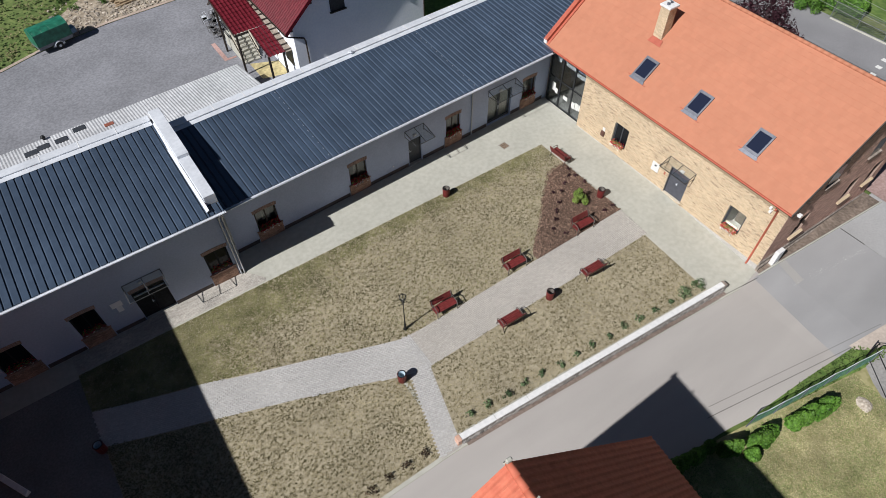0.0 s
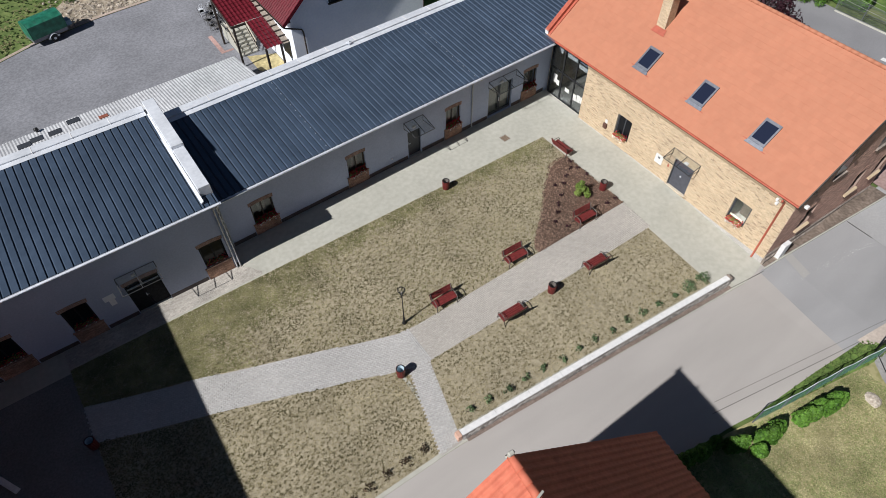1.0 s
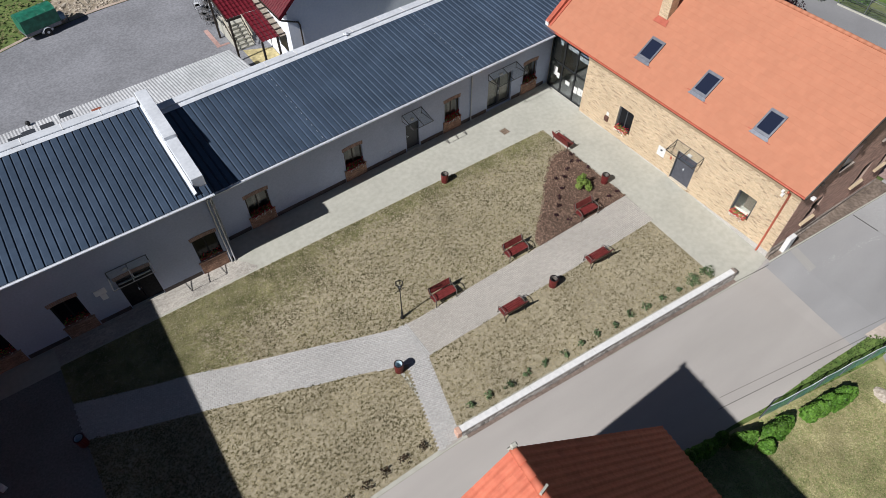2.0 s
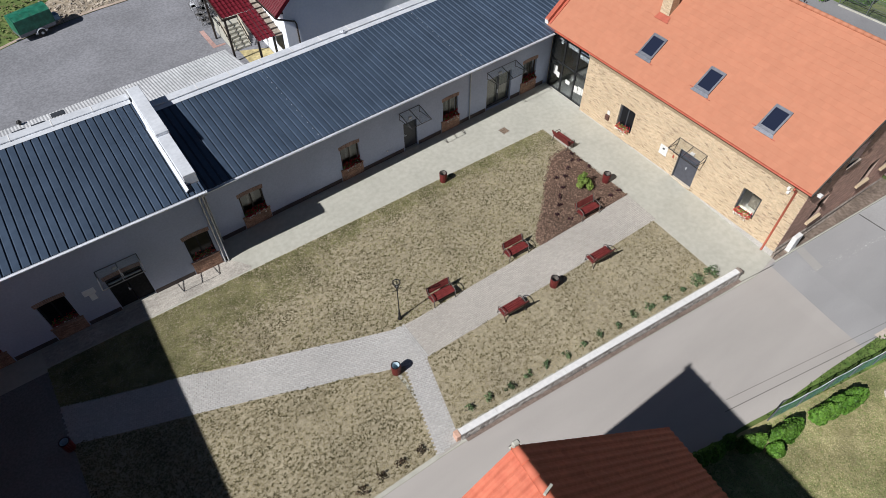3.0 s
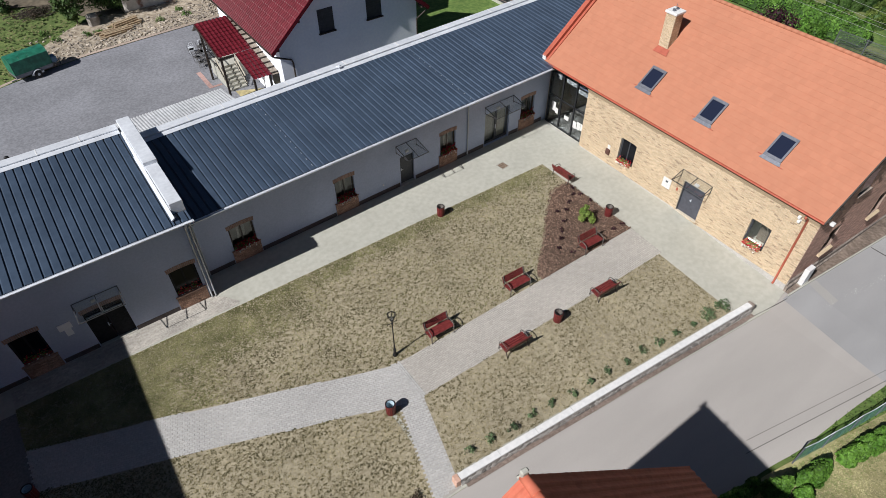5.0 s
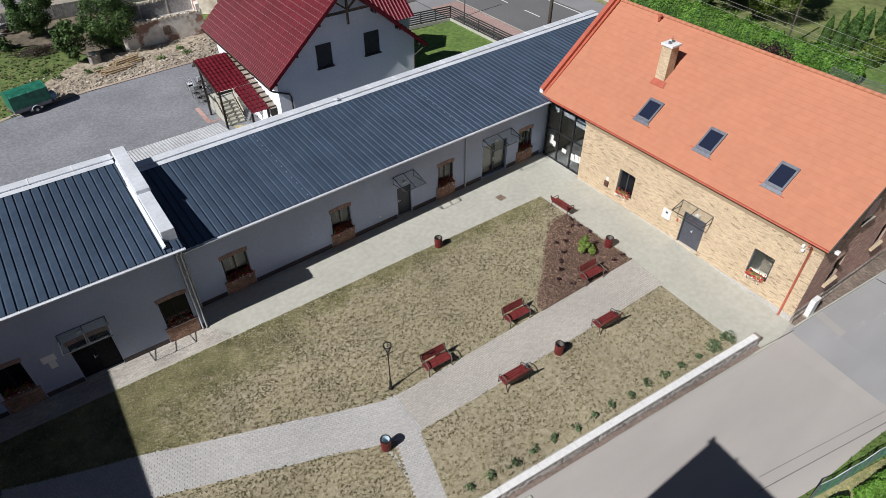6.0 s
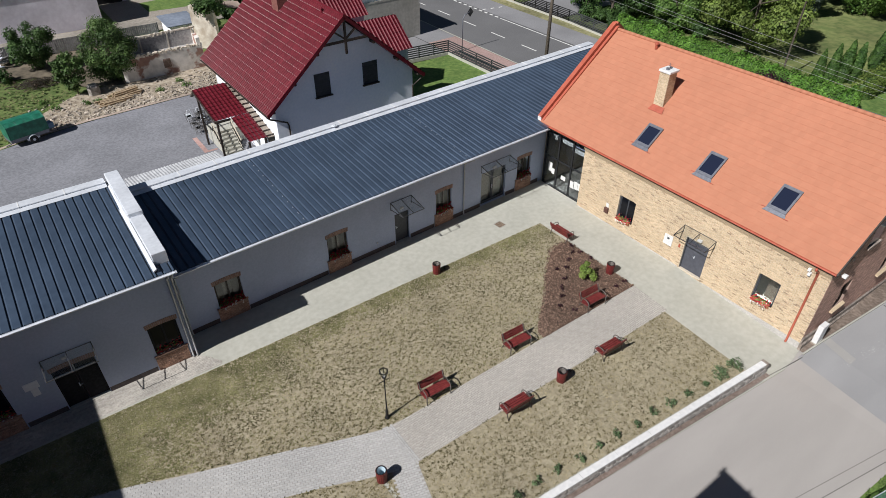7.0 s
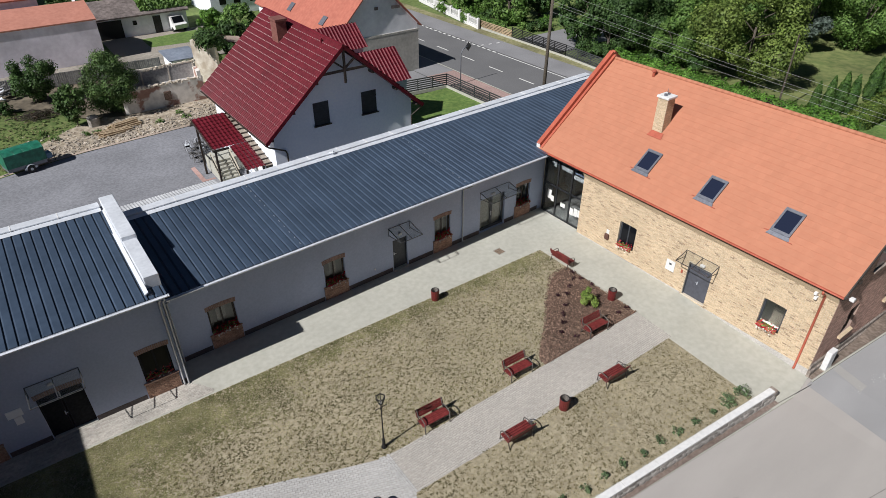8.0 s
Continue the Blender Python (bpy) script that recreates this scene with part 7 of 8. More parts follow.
hs, ht = math.hypot(HX - HX0, HR - HE), math.degrees(math.atan2(HR - HE, HX - HX0))
rr = part("roof", Geo().prism_y([(HX0, HE), (HX, HR), (HX1, HE), (HX1 - 0.05, HE - 0.2), (HX, HR - 0.22), (HX0 + 0.05, HE - 0.2)], HY0, HY1), MAROON, rh, "dark red metal tile roof")
tagged(part("tiles", tile_sheet(pose(HX0, HY1, HE, 0, 0, -90) @ pose(0, 0, 0.01, ht, 0, 0), HY1 - HY0, hs, 0.27, 0.47, 0.062, 0.05, 10, True), MAROON, rr), kind="stuff")
tagged(part("tiles", tile_sheet(pose(HX1, HY0, HE, 0, 0, 90) @ pose(0, 0, 0.01, ht, 0, 0), HY1 - HY0, hs, 0.27, 0.47, 0.062, 0.05, 10, True), MAROON, rr), kind="stuff")
part("ridge_cap", Geo().tube([(HX, HY0 - 0.02, HR + 0.02), (HX, HY1 + 0.02, HR + 0.02)], 0.11, 8), MAROON, rr)
part("barge_board", Geo().beam((HX0, HY0, HE - 0.08), (HX, HY0, HR - 0.08), 0.06, 0.24).beam((HX1, HY0, HE - 0.08), (HX, HY0, HR - 0.08), 0.06, 0.24), MAROON, rh, "dark red barge boards")
part("tie_beam", Geo().beam((2.55, HY0 + 0.1, 7.75), (6.45, HY0 + 0.1, 7.75), 0.12, 0.16), DARK_FRAME, rh, "dark timber tie beam")
part("king_post", Geo().beam((HX, HY0 + 0.1, 6.85), (HX, HY0 + 0.1, 9.2), 0.14, 0.14), DARK_FRAME, rh, "dark timber king post")
part("strut", Geo().beam((3.6, HY0 + 0.1, 8.55), (HX, HY0 + 0.1, 7.85), 0.1, 0.12).beam((5.4, HY0 + 0.1, 8.55), (HX, HY0 + 0.1, 7.85), 0.1, 0.12), DARK_FRAME, rh, "dark timber struts")
for f in (0.08, 0.36, 0.66):
    for s, xe in ((1, HX0), (-1, HX1)):
        x, z = xe + (HX - xe) * f, HE + (HR - HE) * f - 0.32
        part("purlin", Geo().box(x - 0.08, HY0 + 0.04, z - 0.1, x + 0.08, wy0, z + 0.1), DARK_FRAME, rh, "dark timber purlin end")
for x0, x1 in ((2.02, 3.22), (5.9, 7.15)):
    w = part("window", Geo().box(x0, wy0 - 0.02, 4.05, x1, wy0 + 0.02, 5.72), SHUTTER, rh, "window closed with a dark roller shutter")
    for k in range(9):
        part("slat", Geo().box(x0 + 0.04, wy0 - 0.035, 4.12 + k * 0.175, x1 - 0.04, wy0 - 0.02, 4.27 + k * 0.175), SHUTTER, w)
    part("sill", Geo().box(x0 - 0.08, wy0 - 0.16, 3.98, x1 + 0.08, wy0, 4.05), DARK_FRAME, rh)
part("window", Geo().box(wx0 - 0.03, 14.2, 0.2, wx0, 15.6, 1.7), SHUTTER, rh, "dark side window")
gutter(rh, 0, HY1 - HY0, HE - 0.02, -0.05, DARK_FRAME, pose(HX0, HY1, 0, 0, 0, -90), 0.08)
part("downpipe", Geo().tube([(HX0 - 0.05, HY0 + 0.05, HE - 0.1), (HX0 + 0.2, HY0 + 0.2, HE - 0.35), (wx0 + 0.75, wy0 - 0.08, HE - 1.05), (wx0 + 0.85, wy0 - 0.08, HE - 1.3), (wx0 + 0.85, wy0 - 0.08, -1.2)], 0.06, 8), DARK_FRAME, rh, "dark brown downpipe")
part("downpipe", Geo().tube([(HX1 + 0.05, HY0 + 0.1, HE - 0.1), (wx1 - 0.05, wy0 - 0.08, HE - 0.9), (wx1 - 0.05, wy0 - 0.08, -1.2)], 0.05, 8), DARK_FRAME, rh, "dark brown downpipe")
part("chimney", Geo().box(2.95, 20.2, 6.3, 3.75, 21.3, 9.75).box(2.87, 20.12, 9.75, 3.83, 21.38, 9.9), M("chimney_brown", (0.15, 0.055, 0.045), (0.21, 0.085, 0.07), 8, 0.8, bump=0.2), rh, "brown-red rendered chimney")
part("vent", Geo().lathe([(0.05, 0), (0.05, 0.35), (0.1, 0.4), (0.02, 0.5)], 8, 4.1, 15.2), MAROON, rh, at=pose(0, 0, 9.0))
# dormer roofs on the far slope
for y0, y1, x1_, ztop, zlow in ((15.0, 17.4, 11.5, 7.2, 5.2), (20.3, 22.2, 10.7, 8.2, 6.6)):
    dl = math.hypot(y1 - y0, ztop - zlow)
    dt = math.degrees(math.atan2(ztop - zlow, y1 - y0))
    tagged(part("dormer_roof", tile_sheet(pose(5.6, y0, zlow, dt, 0, 0), x1_ - 5.6, dl, 0.3, 0.37, 0.068, 0.012, 12), MAROON, rr, "dark red dormer roof"), kind="")
    part("dormer", Geo().prism_x([(y0 + 0.3, zlow - 1.6), (2 * y1 - y0 - 0.3, zlow - 1.6), (2 * y1 - y0 - 0.1, zlow), (y1, ztop - 0.04), (y0 + 0.1, zlow)], 5.0, x1_ - 0.4), WHITE_WALL, rh)
    tagged(part("dormer_roof", tile_sheet(pose(x1_, 2 * y1 - y0, zlow, 0, 0, 180) @ pose(0, 0, 0, dt, 0, 0), x1_ - 5.6, dl, 0.3, 0.37, 0.068, 0.012, 12), MAROON, rr, "dark red dormer roof"), kind="")
PORCH_BOARD = M("porch_board_grey", (0.22, 0.185, 0.15), (0.36, 0.31, 0.26), 6, 0.9, bump=0.2, stain=0.2)
# porch
def porch_roof(x0, x1, y0, y1, zl, zh):
    l, t = math.hypot(y1 - y0, zh - zl), math.degrees(math.atan2(zh - zl, y1 - y0))
    return tile_sheet(pose(x0, y0, zl, t, 0, 0), x1 - x0, l, 0.3, 0.46, 0.05, 0.03)


part("porch_roof", porch_roof(-4.3, -1.75, 17.3, 21.7, 2.4, 3.3), MAROON, rh, "dark red porch roof")
part("porch_roof", porch_roof(-3.12, -1.75, 14.1, 17.3, 1.73, 2.4), MAROON, rh, "dark red porch roof, narrow part")
part("porch_gable", Geo().prism_x([(21.6, 3.2), (22.4, 2.6), (22.4, 2.5), (21.5, 3.05)], -4.35, -1.7), DARK_FRAME, rh, "dark timber porch gable board")
part("porch_slats", Geo().beam((-1.47, 14.1, 1.69), (-1.47, 21.6, 3.26), 0.54, 0.04), PORCH_BOARD, rh, "pale boarded strip between porch roof and wall")
for i in range(13):
    part("rafter", Geo().box(-1.75, 14.2 + i * 0.6, 1.76 + i * 0.127, -1.2, 14.28 + i * 0.6, 1.83 + i * 0.127), DARK_FRAME, rh)
for x, y, zt in ((-4.1, 17.5, 2.3), (-4.1, 21.4, 3.1), (-3.05, 14.3, 1.65), (-1.85, 14.3, 1.65)):
    part("porch_post", Geo().box(x - 0.07, y - 0.07, -1.2, x + 0.07, y + 0.07, zt), DARK_FRAME, rh)
part("porch_fascia", Geo().beam((-4.3, 17.3, 2.3), (-4.3, 21.7, 3.2), 0.06, 0.16).box(-4.3, 17.26, 2.22, -3.15, 17.3, 2.4), DARK_FRAME, rh)
part("landing", Geo().box(-3.7, 20.6, -1.2, wx0, 22.4, 0.0), CONCRETE, rh, "pale concrete porch landing")
for i in range(6):
    part("step", Geo().box(-3.7, 20.6 - 0.3 * (i + 1), -1.2, -2.3, 20.6 - 0.3 * i, 0.0 - 0.18 * (i + 1)), CONCRETE, rh)
RAIL_CREAM = M("rail_cream", (0.52, 0.47, 0.38), (0.62, 0.57, 0.47), 8, 0.7, bump=0.05, stain=0.15)
baluster = Geo().beam((0, 0, 0), (0, 0, -0.75), 0.035).mesh("baluster")
for x in (-2.3, -3.74):
    part("handrail", Geo().beam((x, 20.5, 0.9), (x, 18.7, -0.25), 0.07), RAIL_CREAM, rh, "cream painted stair rail")
    part("lower_rail", Geo().beam((x, 20.5, 0.2), (x, 18.7, -0.9), 0.06), RAIL_CREAM, rh, "cream painted lower rail")
    for i in range(9):
        part("baluster", baluster, RAIL_CREAM if x < -3 else BLACK_IRON, rh, at=pose(x, 20.5 - i * 0.22, 0.9 - i * 0.14))
part("handrail", Geo().beam((-3.75, 20.5, 0.9), (-3.75, 22.4, 0.9), 0.05), BLACK_IRON, rh, "dark iron handrail")
part("lower_rail", Geo().beam((-3.75, 20.5, 0.15), (-3.75, 22.4, 0.15), 0.04), BLACK_IRON, rh)

setting("paving_strip", Geo().box(-4.85, 20.2, -1.24, -4.5, 23.2, -1.205).box(-4.5, 20.2, -1.24, -3.8, 20.45, -1.205), M("edging_pinkish", (0.36, 0.22, 0.20), (0.45, 0.30, 0.27), 6, 0.95, bump=0.2), "reddish paving edge beside the porch steps", "pavement")
setting("porch_sand", sheet([(-3.4, 16.2), (-1.0, 15.6)], [(-3.4, 18.7), (-1.0, 17.6)], -3.35, -1.25, 0.0, 0.5), M("sand_yellow", (0.38, 0.32, 0.17), (0.56, 0.48, 0.25), 4, 1.0, bump=0.3, stain=0.2, stain_size=1.5), "yellow sandy ground below the porch", "ground")

# ---- garden lawn, dark fence, street ----
LAWN_GREEN = M("lawn_bright", (0.075, 0.14, 0.028), (0.14, 0.21, 0.05), 3.0, 1.0, bump=0.3, stain=0.2, stain_size=0.4, fine=7)
PINK_PAVE = M("pavement_pink", (0.30, 0.20, 0.18), (0.40, 0.285, 0.265), 7, 0.95, bump=0.2, stain=0.12)
setting("garden_lawn", sheet(flat(6.9), flat(26.3), 10.3, 23.6, 0.0, 2.0), LAWN_GREEN, "bright green mown garden lawn", "lawn")
setting("sidewalk", sheet(flat(-40), flat(30.5), 23.8, 27.6, 0.03, 2.5), PINK_PAVE, "pinkish block-paved pavement beside the street", "pavement")
setting("forecourt", sheet(flat(27.4), flat(33.2), 10.25, 23.75, 0.012, 2.5), ASPHALT, "grey paved forecourt between the houses", "pavement")
setting("sidewalk.001", sheet(flat(30.5), flat(120), 23.8, 27.6, 0.028, 3), ASPHALT, "grey forecourt beside the street", "pavement")
setting("road_main", sheet(flat(-120), flat(160), 27.6, 36.4, 0.0, 2.9), ROAD, "dark asphalt street with white markings", "road")
setting("road_shoulder", sheet(flat(-120), flat(160), 36.4, 41.4, 0.02, 2.5), ASPHALT, "grey asphalt shoulder of the street", "road")
setting("verge_strip", sheet(flat(20), flat(70), 40.0, 41.6, 0.03, 1.5), M("verge_dry", (0.16, 0.16, 0.07), (0.27, 0.25, 0.14), 3, 1.0, bump=0.3), "pale dry grass strip along the street", "grass")
setting("kerb.001", sheet(flat(-40), flat(120), 27.45, 27.62, 0.09, 4), CONCRETE, "pale kerb of the street", "kerb")
dash = Geo()
for i in range(24):
    y = -20 + i * 5.2
    dash.box(31.72, y, -1.21, 31.86, y + 2.4, -1.188)
for i in range(60):
    y = 33 + i * 1.05
    dash.box(36.0, y, -1.21, 36.2, y + 0.6, -1.176)
for i in range(4):
    dash.box(36.5 + i * 1.15, 36.4 - i * 0.2, -1.2, 37.0 + i * 1.15, 36.6 - i * 0.2, -1.172)
for i in range(5):
    dash.box(36.1 + i * 1.3, -11.85 + i * 0.25, -1.2, 36.55 + i * 1.3, -11.4 + i * 0.25, -1.172)
dash.box(36.0, -60, -1.21, 36.12, 32.6, -1.188)
tagged(whole("road_marking", dash, WHITE_PAINT, "white painted road markings", "road marking"), kind="structure")


def slat_fence(p, q, z, h, label, mat, slats=5, name="fence", gap=2.0, base=0.25):
    f = thing(name, label, "fence")
    a, b = Vector((*p, z)), Vector((*q, z))
    n = max(1, round((b - a).length / gap))
    part("footing", Geo().beam(a + Vector((0, 0, base / 2 - 0.05)), b + Vector((0, 0, base / 2 - 0.05)), 0.15, base + 0.1), CONCRETE, f, "pale concrete footing")
    for i in range(n + 1):
        c = a.lerp(b, i / n)
        part("post", Geo().beam(c, c + Vector((0, 0, h + 0.05)), 0.08), mat, f)
    for k in range(slats):
        u = Vector((0, 0, base + 0.1 + (h - base - 0.1) * k / max(1, slats - 1)))
        part("slat", Geo().beam(a + u, b + u, 0.03, (h - base) / slats * 0.62), mat, f)
    return f


def picket_fence(p, q, z, h, label):
    f = thing("picket_fence", label, "fence")
    a, b = Vector((*p, z)), Vector((*q, z))
    l = (b - a).length
    part("footing", Geo().beam(a + Vector((0, 0, 0.15)), b + Vector((0, 0, 0.15)), 0.2, 0.4), CAP_WHITE, f, "white low wall")
    for i in range(round(l / 2.6) + 1):
        c = a.lerp(b, i / round(l / 2.6))
        part("post", Geo().soft_box(c.x - 0.17, c.y - 0.17, z, c.x + 0.17, c.y + 0.17, z + h + 0.15, 0.04), CAP_WHITE, f)
    for u in (0.5, h - 0.2):
        part("rail", Geo().beam(a + Vector((0, 0, u)), b + Vector((0, 0, u)), 0.04, 0.08), CAP_WHITE, f)
    me = Geo().beam((0, 0, 0.36), (0, 0, h), 0.07, 0.03).mesh("picket")
    n = int(l / 0.16)
    turn = math.degrees(math.atan2(b.y - a.y, b.x - a.x))
    for i in range(n):
        c = a.lerp(b, (i + 0.5) / n)
        part("picket", me, CAP_WHITE, f, at=pose(c.x + 0.03, c.y, z, 0, 0, turn))
    return f


FENCE_STEEL = M("fence_steel_grey", (0.10, 0.115, 0.115), (0.15, 0.165, 0.165), 6, 0.6, 0.2, bump=0.02)


def bar_fence(p, q, z, h, label):
    f = thing("bar_fence", label, "fence")
    a, b = Vector((*p, z)), Vector((*q, z))
    l = (b - a).length
    part("footing", Geo().beam(a, b, 0.12, 0.3), CONCRETE, f, "pale concrete footing")
    for i in range(round(l / 2.5) + 1):
        c = a.lerp(b, i / round(l / 2.5))
        part("post", Geo().beam(c, c + Vector((0, 0, h + 0.05)), 0.07), FENCE_STEEL, f)
    for u in (0.2, h * 0.55, h - 0.05):
        part("rail", Geo().beam(a + Vector((0, 0, u)), b + Vector((0, 0, u)), 0.03, 0.03), FENCE_STEEL, f)
    me = Geo().beam((0, 0, 0.15), (0, 0, h), 0.018, 0.018).mesh("bar")
    n = int(l / 0.07)
    for i in range(n):
        c = a.lerp(b, (i + 0.5) / n)
        part("bar", me, FENCE_STEEL, f, at=pose(c.x, c.y, z))
    return f


FENCE_DARK = M("fence_anthracite", (0.035, 0.038, 0.042), (0.055, 0.058, 0.062), 5, 0.55, bump=0.03)
slat_fence((18.3, 27.0), (23.5, 26.4), -1.2, 1.45, "dark slatted metal garden fence on a concrete footing", FENCE_DARK, 6)
slat_fence((23.5, 26.4), (23.6, 10), -1.2, 1.45, "dark slatted metal garden fence along the pavement", FENCE_DARK, 6, gap=2.4)
picket_fence((44.6, 62), (41.3, 43), -1.2, 1.35, "white picket fence with stout posts on a low wall")
slat_fence((41.8, 44), (41.7, 36.4), -1.2, 1.1, "wooden garden fence overgrown with shrubs", TIMBER, 5)
slat_fence((41.7, 36.4), (41.5, 26.4), -1.2, 1.5, "black iron fence on a white footing", BLACK_IRON, 7)
slat_fence((41.5, 26.4), (40.9, 20), -1.2, 1.5, "dark mesh fence by the street", FENCE_DARK, 7)
bar_fence((41.0, -4.8), (41.5, -24), -1.2, 1.6, "grey steel bar panel fence along the garden")

SLATE_SIGN = M("sign_back_grey", (0.07, 0.07, 0.075), (0.11, 0.11, 0.115), 6, 0.5, 0.3, bump=0.02)
sl = thing("road_sign", "grey bent steel pole with a diamond road sign", "road sign", at=pose(25.3, 26.3, -1.2))
part("pole", Geo().tube([(0, 0, 0), (0, 0, 3.3), (0.25, 0, 3.75), (0.9, 0, 3.95)], 0.05, 8), SKY_FRAME, sl, smooth=True)
part("sign_plate", Geo().add([(1.0, 0.02, 3.42), (1.42, 0.02, 3.9), (1.0, 0.02, 4.38), (0.58, 0.02, 3.9), (1.0, 0.05, 3.42), (1.42, 0.05, 3.9), (1.0, 0.05, 4.38), (0.58, 0.05, 3.9)], [(0, 1, 2, 3), (7, 6, 5, 4), (0, 4, 5, 1), (1, 5, 6, 2), (2, 6, 7, 3), (3, 7, 4, 0)]), SLATE_SIGN, sl, "dark grey back of a diamond road sign")
sg = thing("utility_pole", "dark weathered utility pole with white insulators", "utility pole", at=pose(26.2, 14.7, -1.2))
part("pole", Geo().tube([(0, 0, 0), (0.1, 0, 11.2)], 0.19, 10, 0.13), BARK, sg, smooth=True)
for k in range(4):
    part("insulator", Geo().lathe([(0.03, 0), (0.05, 0.06), (0.03, 0.14)], 8, 0.2, 0), CAP_WHITE, sg, at=pose(0, 0, 8.9 + 0.55 * k))
WIRE_PALE = M("wire_pale", (0.42, 0.42, 0.42), (0.55, 0.55, 0.55), 4, 0.5, 0.5, bump=0.0)
wires = thing("overhead_wires", "thin grey overhead wires along the street", "wires")
for z0, z1 in ((10.2, 8.1), (9.25, 7.8), (9.0, 7.55), (8.35, 7.35)):
    pts = []
    for i in range(25):
        t = i / 24
        pts.append((26.3 + 1.0 * t, 14.7 - 45 * t, z0 - 1.2 * 0 + (z1 - 0.9 - z0) * t - 1.1 * math.sin(math.pi * t) * 0.35))
    part("wire", Geo().tube(pts, 0.008, 4), WIRE_PALE, wires)
sp = thing("utility_pole", "slender dark wooden pole behind the hedge", "utility pole", at=pose(45.2, 1.6, -1.2, 0, -1, 0))
part("pole", Geo().tube([(0, 0, 0), (0, 0, 7.5)], 0.1, 8, 0.07), BARK, sp)


# ---- houses beyond the yard ----
def gable_house(name, x0, x1, y0, y1, z0, eave, ridge, axis, wall, roof, label, over=0.4, turn=0.0, pivot=(0, 0)):
    """A plain house with a pitched roof; its ridge runs along axis."""
    h = thing(name, label, "house", at=pose(pivot[0], pivot[1], 0, 0, 0, turn) @ pose(-pivot[0], -pivot[1], 0))
    if axis == "x":
        m, k = (y0 + y1) / 2, (ridge - eave) / ((y1 - y0) / 2)
        part("wall", Geo().prism_x([(y0, z0), (y1, z0), (y1, eave), (m, ridge - 0.1), (y0, eave)], x0, x1), wall, h)
        prof = [(y0 - over, eave - over * k), (m, ridge), (y1 + over, eave - over * k), (y1 + over, eave - over * k + 0.15), (m, ridge + 0.18), (y0 - over, eave - over * k + 0.15)]
        part("roof", Geo().prism_x(list(reversed(prof)), x0 - over, x1 + over), roof, h)
    else:
        m, k = (x0 + x1) / 2, (ridge - eave) / ((x1 - x0) / 2)
        part("wall", Geo().prism_y([(x0, z0), (x1, z0), (x1, eave), (m, ridge - 0.1), (x0, eave)], y0, y1), wall, h)
        prof = [(x0 - over, eave - over * k), (m, ridge), (x1 + over, eave - over * k), (x1 + over, eave - over * k + 0.15), (m, ridge + 0.18), (x0 - over, eave - over * k + 0.15)]
        part("roof", Geo().prism_y(list(reversed(prof)), y0 - over, y1 + over), roof, h)
    return h


ORANGE_OLD = M("roof_orange_old", (0.37, 0.115, 0.08), (0.43, 0.145, 0.10), 2.5, 0.85, bump=0.2, stain=0.08, stain_size=0.6)
ORANGE_PALE = M("roof_orange_pale", (0.43, 0.18, 0.13), (0.49, 0.215, 0.16), 2.5, 0.85, bump=0.2, stain=0.06, stain_size=0.5)
GREY_RENDER = M("render_grey", (0.80, 0.81, 0.86), (0.88, 0.89, 0.93), 2.5, 0.92, bump=0.15, stain=0.14, stain_size=0.35)
BROWN_RENDER = M("render_brown", (0.40, 0.385, 0.35), (0.50, 0.48, 0.44), 3, 0.92, bump=0.15, stain=0.15)
SLATE_OLD = M("roof_old_grey", (0.11, 0.09, 0.085), (0.21, 0.175, 0.165), 2.5, 0.9, bump=0.3, stain=0.25, stain_size=0.5)

BARN_RENDER = M("render_barn_grey", (0.74, 0.70, 0.79), (0.83, 0.795, 0.88), 2.0, 0.92, bump=0.15, stain=0.18, stain_size=0.3)
barn = gable_house("grey_barn", -36, -3.7, 58.1, 66.5, -1.3, 3.5, 4.75, "x", BARN_RENDER, ORANGE_PALE, "long grey rendered barn with low orange tile roof", 0.1, 1.0, (-3.7, 58.1))
back = gable_house("grey_storehouse", -40, -8.0, 68.5, 78, -1.3, 4.6, 6.6, "x", BARN_RENDER, ORANGE_OLD, "grey rendered storehouse behind the barn", 0.15, 3.0, (-8.0, 68.5))
gar = thing("garage_row", "low pale garage row with weathered grey roof", "garage")
part("wall", Geo().box(-3.2, 67.3, -1.3, 9.0, 74, 1.45), GREY_RENDER, gar)
part("roof", Geo().prism_x([(66.8, 1.3), (66.8, 1.48), (71, 3.0), (74.4, 1.5), (74.4, 1.3)][::-1], -3.6, 9.3), SLATE_OLD, gar)
part("parapet", Geo().prism_x([(66.5, 1.3), (71, 3.0), (71, 3.7), (66.5, 1.8)], -3.95, -3.62), CAP_WHITE, gar, "white weathered parapet end")
part("door", Geo().box(-2.4, 67.24, -1.2, 0.55, 67.3, 1.1), BLACK_IRON, gar, "dark open garage door")
part("door", Geo().box(4.5, 67.24, -1.2, 5.5, 67.3, 1.0), BLACK_IRON, gar, "dark narrow door")
part("window", Geo().box(1.9, 67.24, 0.2, 2.4, 67.3, 0.75), PANE, gar)
ivy = thing("roof_ivy", "green climbing plant spread over the garage roof", "climbing plant", at=pose(6.6, 69.4, 2.35))
tagged(part("leaves", flowers((6.6, 4.2, 0.75), 5200, 77, 0.13), LEAF_MID, ivy, at=pose(0, 0, 0, 14, 0, 0)), kind="stuff")
van = thing("van", "white delivery van parked by the garages", "van", at=pose(7.2, 68.0, -1.2, 0, 0, -80))
